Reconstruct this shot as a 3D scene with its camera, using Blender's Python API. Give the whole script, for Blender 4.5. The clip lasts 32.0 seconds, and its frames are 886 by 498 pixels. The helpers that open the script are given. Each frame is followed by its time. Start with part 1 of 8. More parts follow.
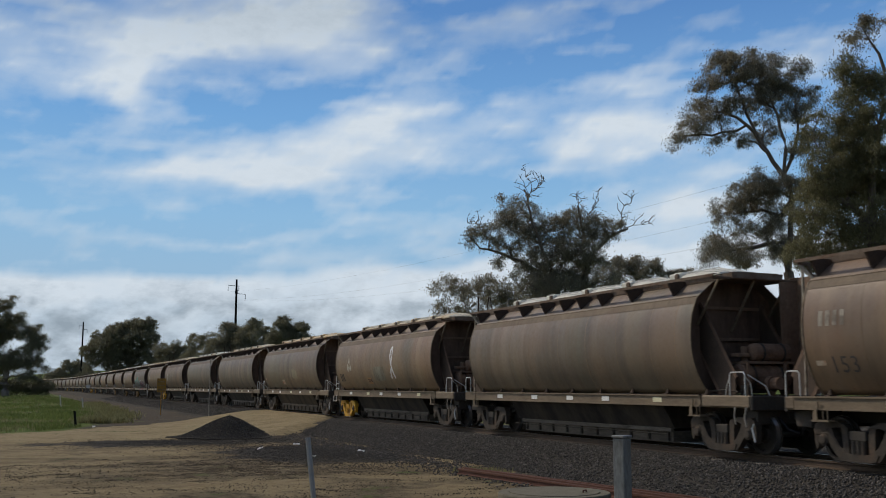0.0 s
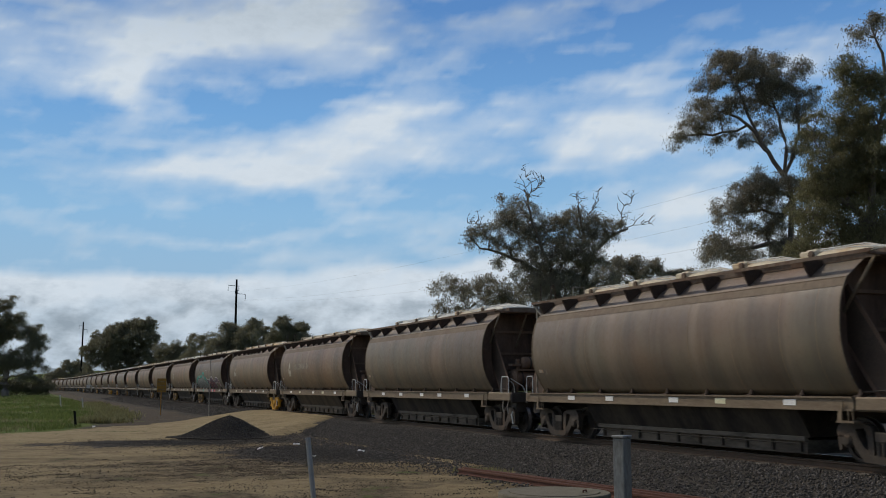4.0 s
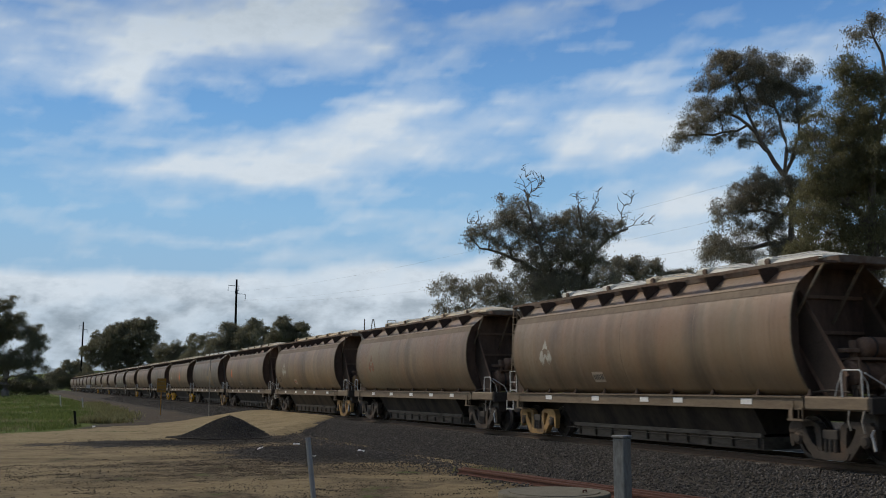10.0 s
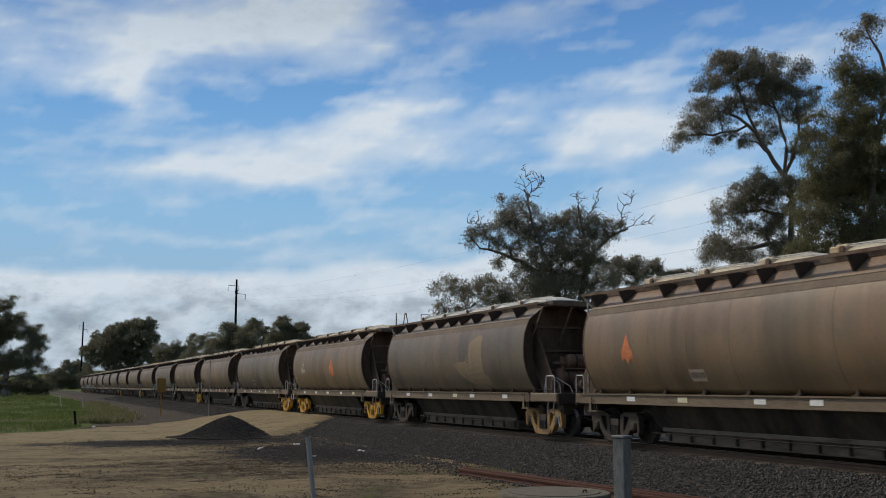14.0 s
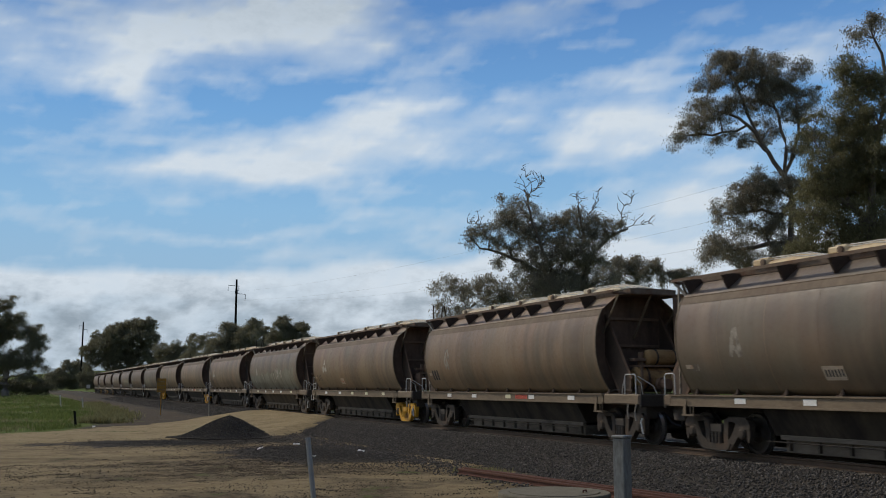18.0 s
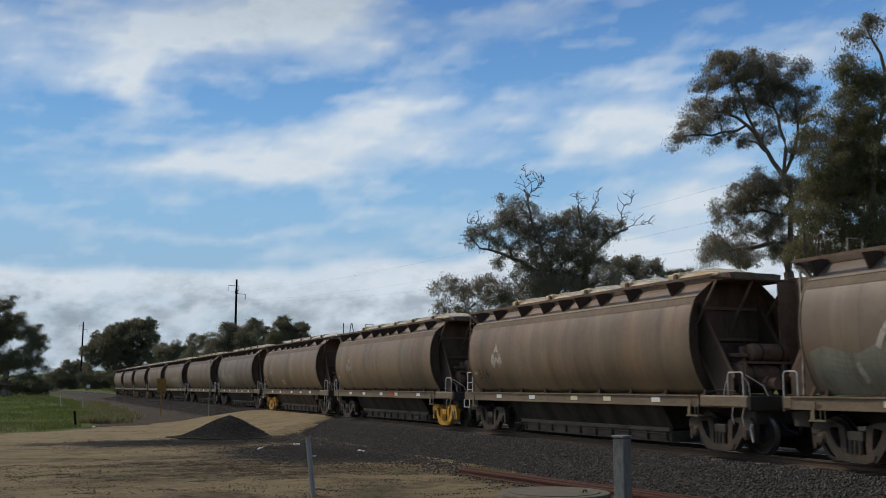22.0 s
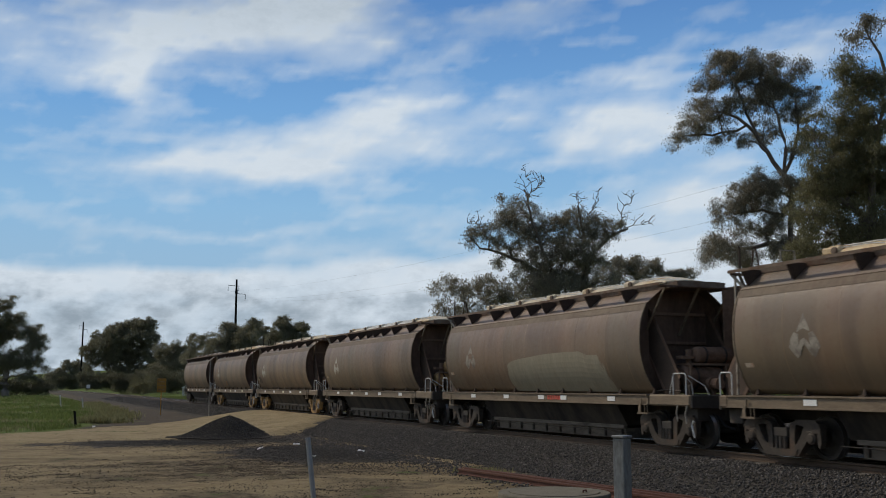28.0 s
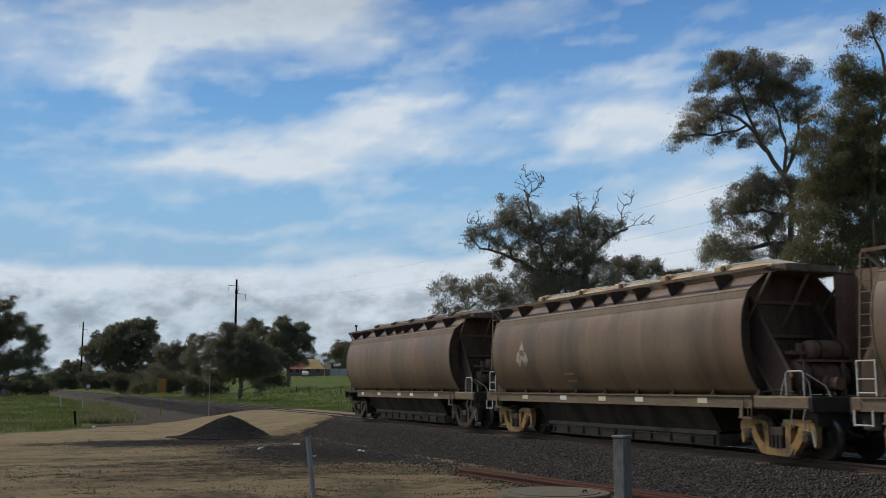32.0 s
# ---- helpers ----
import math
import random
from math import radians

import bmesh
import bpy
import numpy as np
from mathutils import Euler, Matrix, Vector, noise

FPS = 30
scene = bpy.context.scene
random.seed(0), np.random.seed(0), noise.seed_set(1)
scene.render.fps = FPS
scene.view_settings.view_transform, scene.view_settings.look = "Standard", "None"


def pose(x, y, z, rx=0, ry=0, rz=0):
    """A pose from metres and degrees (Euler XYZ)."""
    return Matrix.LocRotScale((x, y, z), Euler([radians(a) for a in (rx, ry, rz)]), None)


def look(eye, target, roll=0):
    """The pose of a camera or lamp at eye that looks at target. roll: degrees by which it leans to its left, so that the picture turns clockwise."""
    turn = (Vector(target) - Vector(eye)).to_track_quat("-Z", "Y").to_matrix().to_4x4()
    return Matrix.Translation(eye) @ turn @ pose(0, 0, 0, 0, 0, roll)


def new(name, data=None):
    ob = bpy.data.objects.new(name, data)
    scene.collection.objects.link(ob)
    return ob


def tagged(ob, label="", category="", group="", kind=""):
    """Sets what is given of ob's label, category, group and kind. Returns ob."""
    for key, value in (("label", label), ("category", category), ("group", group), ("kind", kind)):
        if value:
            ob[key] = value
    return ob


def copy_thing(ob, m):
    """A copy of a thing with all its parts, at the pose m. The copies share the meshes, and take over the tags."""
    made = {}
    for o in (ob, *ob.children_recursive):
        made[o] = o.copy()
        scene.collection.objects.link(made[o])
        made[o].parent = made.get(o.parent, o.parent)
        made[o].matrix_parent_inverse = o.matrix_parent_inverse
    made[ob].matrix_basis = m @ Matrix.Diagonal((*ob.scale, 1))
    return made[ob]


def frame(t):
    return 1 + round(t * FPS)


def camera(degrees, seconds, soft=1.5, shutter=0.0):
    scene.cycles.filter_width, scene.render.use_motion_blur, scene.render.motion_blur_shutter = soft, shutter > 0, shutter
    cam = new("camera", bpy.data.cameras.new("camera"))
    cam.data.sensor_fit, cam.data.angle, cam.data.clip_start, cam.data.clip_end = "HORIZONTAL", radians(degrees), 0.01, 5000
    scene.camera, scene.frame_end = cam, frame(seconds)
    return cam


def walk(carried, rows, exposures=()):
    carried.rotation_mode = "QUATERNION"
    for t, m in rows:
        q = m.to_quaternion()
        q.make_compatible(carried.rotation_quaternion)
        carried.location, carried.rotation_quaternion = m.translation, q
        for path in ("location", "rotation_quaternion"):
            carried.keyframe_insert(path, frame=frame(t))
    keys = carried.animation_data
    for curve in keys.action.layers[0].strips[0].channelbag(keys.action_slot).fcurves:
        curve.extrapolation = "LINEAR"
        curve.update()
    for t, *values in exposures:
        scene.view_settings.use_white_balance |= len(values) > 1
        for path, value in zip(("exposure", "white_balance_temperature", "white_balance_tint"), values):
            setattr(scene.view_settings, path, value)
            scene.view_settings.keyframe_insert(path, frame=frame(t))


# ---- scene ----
# Alumina train on a single track. x: along the track (the train runs towards +x), y: away from the viewer, z = 0: top of the rails.
TRACK_Y = 14.75          # centre line of the track
CURVE_X, CURVE_R = -285.0, 1370.0   # beyond this the track bends towards -y
WAGONS, PITCH, GAUGE = 30, 15.1, 1.067

EYE = Vector((0.0, 0.0, 1.394))
FORWARD = Vector((-0.91344, 0.38332, 0.13669))
cam = camera(48.0, 32.0, soft=0.95, shutter=0.12)
CAM_POSE = look(EYE, EYE + FORWARD * 10.0)
walk(cam, [(0.0, CAM_POSE), (32.0, CAM_POSE)], exposures=[(0.0, 0.0), (32.0, 0.0)])

# ---- light ----
SUN_TO = Vector((-0.58, -0.40, 0.70)).normalized()     # towards the sun
SUN_EL = math.asin(SUN_TO.z)
SUN_AZ = math.atan2(SUN_TO.x, SUN_TO.y)


def make_world():
    w = bpy.data.worlds.new("sky")
    scene.world = w
    w.use_nodes = True
    nt = w.node_tree
    bg = nt.nodes["Background"]
    sky = nt.nodes.new("ShaderNodeTexSky")
    sky.sky_type, sky.sun_disc = "NISHITA", False
    sky.sun_elevation, sky.sun_rotation = SUN_EL, SUN_AZ
    sky.air_density, sky.dust_density, sky.ozone_density = 1.0, 1.6, 1.5
    nt.links.new(sky.outputs[0], bg.inputs[0])
    bg.inputs[1].default_value = 0.10


make_world()
sun = new("sun", bpy.data.lights.new("sun", "SUN"))
sun.data.energy, sun.data.angle, sun.data.color = 1.75, radians(4.0), (1.0, 0.89, 0.72)
sun.matrix_world = look((0, 0, 60), Vector((0, 0, 60)) - SUN_TO)
# ---- materials ----
def material(name, rough=0.8, metal=0.0, spec=0.3):
    m = bpy.data.materials.new(name)
    m.use_nodes = True
    nt = m.node_tree
    b = nt.nodes["Principled BSDF"]
    b.inputs["Roughness"].default_value = rough
    b.inputs["Metallic"].default_value = metal
    b.inputs["Specular IOR Level"].default_value = spec
    return m, nt, b


def node(nt, kind, **values):
    n = nt.nodes.new(kind)
    for k, v in values.items():
        n.inputs[k.replace("_", " ")].default_value = v
    return n


def coords(nt, scale=(1, 1, 1), space="Object"):
    tc = nt.nodes.new("ShaderNodeTexCoord")
    mp = nt.nodes.new("ShaderNodeMapping")
    mp.inputs["Scale"].default_value = scale
    nt.links.new(tc.outputs[space], mp.inputs["Vector"])
    return mp.outputs[0]


def noise_of(nt, vec, scale, detail=4.0, rough=0.6):
    n = node(nt, "ShaderNodeTexNoise", Scale=scale, Detail=detail, Roughness=rough)
    nt.links.new(vec, n.inputs["Vector"])
    return n.outputs["Fac"]


def ramp(nt, fac, stops):
    r = nt.nodes.new("ShaderNodeValToRGB")
    els = r.color_ramp.elements
    while len(els) < len(stops):
        els.new(0.5)
    for e, (p, c) in zip(els, stops):
        e.position, e.color = p, (*c, 1.0) if len(c) == 3 else c
    nt.links.new(fac, r.inputs[0])
    return r.outputs[0]


def blend(nt, fac, a, b, mode="MIX"):
    n = nt.nodes.new("ShaderNodeMix")
    n.data_type, n.blend_type = "RGBA", mode
    for sock, v in ((n.inputs["Factor"], fac), (n.inputs["A"], a), (n.inputs["B"], b)):
        if isinstance(v, bpy.types.NodeSocket):
            nt.links.new(v, sock)
        elif isinstance(v, (int, float)):
            sock.default_value = v
        else:
            sock.default_value = (*v, 1.0)
    return n.outputs["Result"]


def calc(nt, op, a, b=0.0, clamp=False):
    n = nt.nodes.new("ShaderNodeMath")
    n.operation, n.use_clamp = op, clamp
    for sock, v in zip(n.inputs, (a, b)):
        if isinstance(v, bpy.types.NodeSocket):
            nt.links.new(v, sock)
        else:
            sock.default_value = v
    return n.outputs[0]


def bump(nt, b, height, strength=0.3, distance=0.02):
    n = node(nt, "ShaderNodeBump", Strength=strength, Distance=distance)
    nt.links.new(height, n.inputs["Height"])
    nt.links.new(n.outputs[0], b.inputs["Normal"])


def rnd(nt):
    return nt.nodes.new("ShaderNodeObjectInfo").outputs["Random"]


def plain(name, dark, light, scale=6.0, rough=0.8, metal=0.0, spec=0.3, stretch=(1, 1, 1), relief=0.2, rust=None, rust_amount=0.5):
    """Two tones in noise at two sizes, with optional rusty or dirty blotches."""
    m, nt, b = material(name, rough, metal, spec)
    v = coords(nt, stretch)
    n1 = noise_of(nt, v, scale, 5.0)
    n2 = noise_of(nt, v, scale * 7.0, 4.0)
    col = blend(nt, ramp(nt, n1, [(0.3, (0, 0, 0)), (0.7, (1, 1, 1))]), dark, light)
    col = blend(nt, 0.35, col, ramp(nt, n2, [(0.25, [c * 0.6 for c in dark]), (0.75, [min(1, c * 1.25) for c in light])]))
    if rust:
        n3 = noise_of(nt, v, scale * 0.7, 8.0, 0.7)
        col = blend(nt, ramp(nt, n3, [(1 - rust_amount - 0.08, (0, 0, 0)), (1 - rust_amount + 0.08, (1, 1, 1))]), col, rust)
    nt.links.new(col, b.inputs["Base Color"])
    bump(nt, b, n2, relief, 0.01)
    return m


def wagon_paint(name, tint):
    m, nt, b = material(name, 0.55, 0.0, 0.5)
    info = nt.nodes.new("ShaderNodeObjectInfo")
    tc = nt.nodes.new("ShaderNodeTexCoord")
    shift = nt.nodes.new("ShaderNodeVectorMath")
    shift.operation = "MULTIPLY_ADD"
    nt.links.new(info.outputs["Random"], shift.inputs[0])
    shift.inputs[1].default_value = (91.0, 37.0, 53.0)
    nt.links.new(tc.outputs["Object"], shift.inputs[2])
    pos = shift.outputs[0]

    def stretched(sx, sy, sz):
        mp = nt.nodes.new("ShaderNodeMapping")
        mp.inputs["Scale"].default_value = (sx, sy, sz)
        nt.links.new(pos, mp.inputs["Vector"])
        return mp.outputs[0]
    # tone of the wagon as a whole: brown to grey
    tone = ramp(nt, info.outputs["Random"], [(0.0, (0.222, 0.138, 0.079)), (0.22, (0.140, 0.112, 0.080)), (0.36, (0.192, 0.129, 0.073)), (0.6, (0.228, 0.151, 0.081)), (0.8, (0.135, 0.112, 0.084)), (0.9, (0.150, 0.118, 0.082)), (1.0, (0.215, 0.129, 0.071))])
    # every plate between two seams weathers in its own way
    sx = nt.nodes.new("ShaderNodeSeparateXYZ")
    nt.links.new(tc.outputs["Object"], sx.inputs[0])
    cell = calc(nt, "FLOOR", calc(nt, "DIVIDE", calc(nt, "ADD", sx.outputs[0], 6.18), 1.45))
    wn = nt.nodes.new("ShaderNodeTexWhiteNoise")
    wn.noise_dimensions = "2D"
    cv = nt.nodes.new("ShaderNodeCombineXYZ")
    nt.links.new(cell, cv.inputs[0])
    nt.links.new(calc(nt, "MULTIPLY", info.outputs["Random"], 51.0), cv.inputs[1])
    nt.links.new(cv.outputs[0], wn.inputs[0])
    col = blend(nt, calc(nt, "MULTIPLY", wn.outputs["Value"], 0.45), tone, (0.275, 0.202, 0.104))
    # broad upright bands, light and dark
    band = noise_of(nt, stretched(0.75, 0.05, 0.09), 1.0, 1.5, 0.45)
    col = blend(nt, calc(nt, "MULTIPLY", ramp(nt, band, [(0.36, (1, 1, 1)), (0.52, (0, 0, 0))]), 0.8), col, (0.108, 0.084, 0.060))
    col = blend(nt, calc(nt, "MULTIPLY", ramp(nt, band, [(0.50, (0, 0, 0)), (0.66, (1, 1, 1))]), 0.75), col, (0.280, 0.218, 0.138))
    big = noise_of(nt, stretched(0.75, 0.3, 0.55), 1.0, 5.0)
    col = blend(nt, calc(nt, "MULTIPLY", ramp(nt, big, [(0.46, (0, 0, 0)), (0.62, (1, 1, 1))]), 0.6), col, (0.255, 0.208, 0.132))
    greys = noise_of(nt, stretched(0.9, 0.3, 0.6), 0.9, 5.0)
    col = blend(nt, calc(nt, "MULTIPLY", ramp(nt, greys, [(0.48, (0, 0, 0)), (0.62, (1, 1, 1))]), 0.75), col, (0.118, 0.102, 0.082))
    red = noise_of(nt, stretched(0.42, 0.3, 0.35), 1.1, 4.0)
    col = blend(nt, calc(nt, "MULTIPLY", ramp(nt, red, [(0.50, (0, 0, 0)), (0.64, (1, 1, 1))]), 0.6), col, (0.252, 0.139, 0.075))
    # dust settles on the lower half; the purplish brown upper half is darkened with painted-in roof overhang shadow
    fall = calc(nt, "ADD", calc(nt, "MULTIPLY", sx.outputs[2], -0.55), calc(nt, "ADD", 1.53, calc(nt, "MULTIPLY", big, 0.35)))
    col = blend(nt, calc(nt, "MULTIPLY", ramp(nt, fall, [(0.08, (0.0, 0.0, 0.0)), (0.85, (1, 1, 1))]), 0.85), blend(nt, 0.50, col, (0.156, 0.100, 0.074)), blend(nt, 0.45, col, (0.245, 0.182, 0.095)))
    # soft upright bands of soot and wash marks over the dust, each bending with the plates
    soot = noise_of(nt, stretched(0.85, 0.05, 0.10), 1.3, 3.0, 0.55)
    col = blend(nt, 1.0, col, ramp(nt, soot, [(0.34, (0.56, 0.58, 0.60)), (0.50, (0.96, 0.95, 0.94)), (0.64, (1.0, 1.0, 0.96))]), "MULTIPLY")
    moss = noise_of(nt, stretched(0.5, 0.1, 0.30), 1.0, 3.0, 0.5)
    col = blend(nt, calc(nt, "MULTIPLY", ramp(nt, moss, [(0.50, (0, 0, 0)), (0.66, (1, 1, 1))]), 0.45), col, (0.150, 0.138, 0.088))
    # long streaks that ran down the side
    streak = noise_of(nt, stretched(1.5, 0.5, 0.16), 1.0, 4.0, 0.5)
    col = blend(nt, calc(nt, "MULTIPLY", ramp(nt, streak, [(0.55, (0, 0, 0)), (0.75, (1, 1, 1))]), 0.45), col, (0.320, 0.248, 0.165))
    streak2 = noise_of(nt, stretched(2.3, 0.5, 0.20), 1.3, 6.0, 0.65)
    col = blend(nt, calc(nt, "MULTIPLY", ramp(nt, streak2, [(0.54, (0, 0, 0)), (0.72, (1, 1, 1))]), 0.5), col, (0.146, 0.087, 0.044))
    # rust spots and grime
    fine = noise_of(nt, stretched(1, 1, 1), 9.0, 8.0, 0.7)
    col = blend(nt, calc(nt, "MULTIPLY", ramp(nt, fine, [(0.6, (0, 0, 0)), (0.72, (1, 1, 1))]), 0.5), col, (0.117, 0.061, 0.031))
    grain = noise_of(nt, stretched(1, 1, 1), 45.0, 3.0)
    col = blend(nt, 0.14, col, blend(nt, grain, (0.058, 0.047, 0.033), (0.386, 0.300, 0.173)))
    col = blend(nt, 1.0, col, tint, "MULTIPLY")      # how far this batch of paint has greyed
    nt.links.new(col, b.inputs["Base Color"])
    dents = noise_of(nt, stretched(0.8, 0.3, 0.8), 1.6, 3.0)
    hgt = calc(nt, "ADD", calc(nt, "MULTIPLY", dents, 3.0), calc(nt, "MULTIPLY", grain, 0.08))
    bump(nt, b, hgt, 0.2, 0.02)
    nt.links.new(ramp(nt, fine, [(0.3, (0.42, 0.42, 0.42)), (0.7, (0.66, 0.66, 0.66))]), b.inputs["Roughness"])
    return m


M_BODY = wagon_paint("weathered_wagon_paint", (1.10, 1.03, 1.0))
M_BODY_D = wagon_paint("darkened_wagon_paint", (0.94, 0.87, 0.88))
M_BODY_G = wagon_paint("greyed_wagon_paint", (0.88, 0.91, 1.0))
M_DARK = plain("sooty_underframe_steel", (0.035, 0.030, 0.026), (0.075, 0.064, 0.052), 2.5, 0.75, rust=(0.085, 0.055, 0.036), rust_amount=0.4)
M_SILL = plain("dusty_sill_steel", (0.135, 0.102, 0.068), (0.225, 0.172, 0.114), 1.6, 0.7, stretch=(0.6, 1, 2), rust=(0.11, 0.07, 0.045), rust_amount=0.36)
# the dark brown includes the shade on the gussets and end webs
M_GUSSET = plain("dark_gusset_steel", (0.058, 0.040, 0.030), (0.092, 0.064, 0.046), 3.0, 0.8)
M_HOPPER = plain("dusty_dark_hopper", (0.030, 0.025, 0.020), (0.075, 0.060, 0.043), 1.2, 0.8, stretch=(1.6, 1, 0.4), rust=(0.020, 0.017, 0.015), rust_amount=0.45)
M_TROUGH = plain("dusty_trough_steel", (0.095, 0.080, 0.062), (0.175, 0.150, 0.118), 1.2, 0.85, stretch=(0.5, 1, 2), rust=(0.055, 0.045, 0.036), rust_amount=0.4)
M_DAUB = plain("tan_overpaint", (0.25, 0.185, 0.115), (0.33, 0.255, 0.165), 1.5, 0.75, stretch=(3, 1, 0.5), rust=(0.22, 0.16, 0.10), rust_amount=0.4)
M_OLIVE = plain("thin_olive_overpaint", (0.205, 0.200, 0.155), (0.285, 0.275, 0.215), 1.2, 0.7, stretch=(2, 1, 0.5), rust=(0.15, 0.125, 0.085), rust_amount=0.45)
M_PLATE_O = plain("rust_orange_notice_board", (0.36, 0.19, 0.085), (0.46, 0.26, 0.12), 5.0, 0.7, rust=(0.24, 0.16, 0.09), rust_amount=0.45)
M_SEAM = plain("seam_steel", (0.100, 0.074, 0.050), (0.210, 0.156, 0.102), 1.3, 0.7)
M_SLOPE = plain("brown_slope_sheet", (0.150, 0.096, 0.064), (0.245, 0.162, 0.106), 1.4, 0.75, rust=(0.12, 0.075, 0.045), rust_amount=0.38)
M_BULK = plain("brown_bulkhead_sheet", (0.110, 0.069, 0.048), (0.190, 0.122, 0.083), 1.2, 0.8, stretch=(1, 1, 0.5), rust=(0.06, 0.042, 0.032), rust_amount=0.42)
M_ROOF = plain("rusty_roof_steel", (0.12, 0.085, 0.06), (0.20, 0.15, 0.11), 2.0, 0.75, rust=(0.11, 0.06, 0.035), rust_amount=0.45)
M_HATCH = plain("cream_hatch_cover", (0.48, 0.40, 0.27), (0.68, 0.60, 0.45), 1.6, 0.7, rust=(0.42, 0.25, 0.11), rust_amount=0.42)
M_HATCH_O = plain("orange_stained_hatch_cover", (0.50, 0.36, 0.19), (0.68, 0.56, 0.37), 1.6, 0.7, rust=(0.44, 0.25, 0.10), rust_amount=0.42)
M_HATCH_W = plain("pale_hatch_cover", (0.55, 0.53, 0.46), (0.72, 0.70, 0.62), 1.6, 0.7, rust=(0.36, 0.30, 0.20), rust_amount=0.36)
M_BELT = plain("olive_belt_plate_paint", (0.120, 0.087, 0.060), (0.182, 0.136, 0.090), 1.1, 0.7, stretch=(1.0, 1, 0.5), rust=(0.118, 0.076, 0.052), rust_amount=0.42)
M_BOGIE = plain("dusty_grey_bogie", (0.032, 0.026, 0.021), (0.080, 0.064, 0.049), 4.0, 0.8, rust=(0.10, 0.065, 0.042), rust_amount=0.4)
M_BOGIE_Y = plain("yellow_bogie_paint", (0.50, 0.255, 0.018), (0.68, 0.37, 0.035), 4.0, 0.6, rust=(0.20, 0.105, 0.035), rust_amount=0.42)
M_BOGIE_B = plain("dusty_ochre_bogie", (0.26, 0.155, 0.060), (0.42, 0.265, 0.105), 4.0, 0.8, rust=(0.13, 0.09, 0.055), rust_amount=0.45)
M_WHEEL = plain("wheel_steel", (0.035, 0.030, 0.026), (0.07, 0.06, 0.05), 5.0, 0.6, 0.4)
M_TREAD = plain("polished_tread", (0.30, 0.29, 0.28), (0.45, 0.44, 0.42), 9.0, 0.35, 0.9)
M_TANK = plain("rusty_reservoir_paint", (0.165, 0.102, 0.068), (0.250, 0.160, 0.108), 3.0, 0.85, spec=0.15, rust=(0.12, 0.075, 0.05), rust_amount=0.45)
M_TANK_O = plain("ochre_reservoir_paint", (0.30, 0.17, 0.07), (0.42, 0.26, 0.11), 3.0, 0.7, rust=(0.16, 0.09, 0.05), rust_amount=0.42)
M_TANK_Y = plain("yellow_reservoir_paint", (0.50, 0.31, 0.04), (0.66, 0.43, 0.08), 3.0, 0.6, rust=(0.28, 0.16, 0.06), rust_amount=0.38)
M_RAILING = plain("pale_railing_paint", (0.50, 0.49, 0.45), (0.72, 0.71, 0.67), 5.0, 0.5, rust=(0.25, 0.2, 0.15), rust_amount=0.34)
M_DULLRAIL = plain("dirty_ladder_paint", (0.24, 0.21, 0.17), (0.38, 0.34, 0.28), 5.0, 0.7, rust=(0.12, 0.08, 0.05), rust_amount=0.4)
M_REFL = plain("white_reflector", (0.74, 0.72, 0.66), (0.85, 0.84, 0.80), 8.0, 0.4)
M_REFL_Y = plain("yellowed_reflector", (0.62, 0.58, 0.38), (0.74, 0.70, 0.48), 8.0, 0.4)
M_LOGO = plain("faded_white_paint", (0.38, 0.35, 0.28), (0.54, 0.51, 0.43), 5.0, 0.7, rust=(0.22, 0.18, 0.13), rust_amount=0.46)
M_LOGO_D = plain("worn_white_paint", (0.27, 0.24, 0.19), (0.40, 0.36, 0.29), 5.0, 0.7, rust=(0.18, 0.15, 0.12), rust_amount=0.5)
M_LOGO_O = plain("faded_orange_paint", (0.60, 0.17, 0.06), (0.72, 0.26, 0.11), 5.0, 0.7, rust=(0.30, 0.15, 0.09), rust_amount=0.4)
M_LOGO_F = plain("worn_orange_paint", (0.33, 0.125, 0.070), (0.43, 0.175, 0.100), 4.0, 0.75, rust=(0.20, 0.125, 0.085), rust_amount=0.55)
M_NUMBER = plain("faded_dark_lettering", (0.045, 0.042, 0.040), (0.09, 0.08, 0.075), 6.0, 0.8)
M_RED = plain("red_lettering", (0.45, 0.07, 0.045), (0.58, 0.12, 0.08), 6.0, 0.7)
M_PLATE = plain("pale_notice_board", (0.45, 0.36, 0.26), (0.58, 0.50, 0.38), 5.0, 0.7, rust=(0.40, 0.22, 0.13), rust_amount=0.4)
M_TEAL = plain("teal_spray_paint", (0.03, 0.26, 0.20), (0.07, 0.38, 0.30), 3.0, 0.6)
M_GREYFILL = plain("grey_spray_paint", (0.22, 0.24, 0.22), (0.34, 0.36, 0.33), 2.5, 0.6)
M_PURPLE = plain("purple_spray_paint", (0.085, 0.052, 0.085), (0.16, 0.105, 0.135), 3.0, 0.6)
M_PINK = plain("pink_red_spray_paint", (0.42, 0.075, 0.085), (0.58, 0.14, 0.14), 3.0, 0.6)
M_BLACK = plain("black_spray_paint", (0.012, 0.011, 0.014), (0.03, 0.028, 0.03), 5.0, 0.6)
M_WHITE = plain("white_spray_paint", (0.62, 0.60, 0.60), (0.78, 0.77, 0.77), 5.0, 0.6)
M_PATCH = plain("pale_overpaint", (0.24, 0.215, 0.15), (0.32, 0.285, 0.205), 1.5, 0.75, stretch=(3, 1, 0.5), rust=(0.24, 0.19, 0.13), rust_amount=0.36)
M_RAIL = plain("rail_steel_web", (0.055, 0.038, 0.026), (0.10, 0.066, 0.044), 4.0, 0.7)
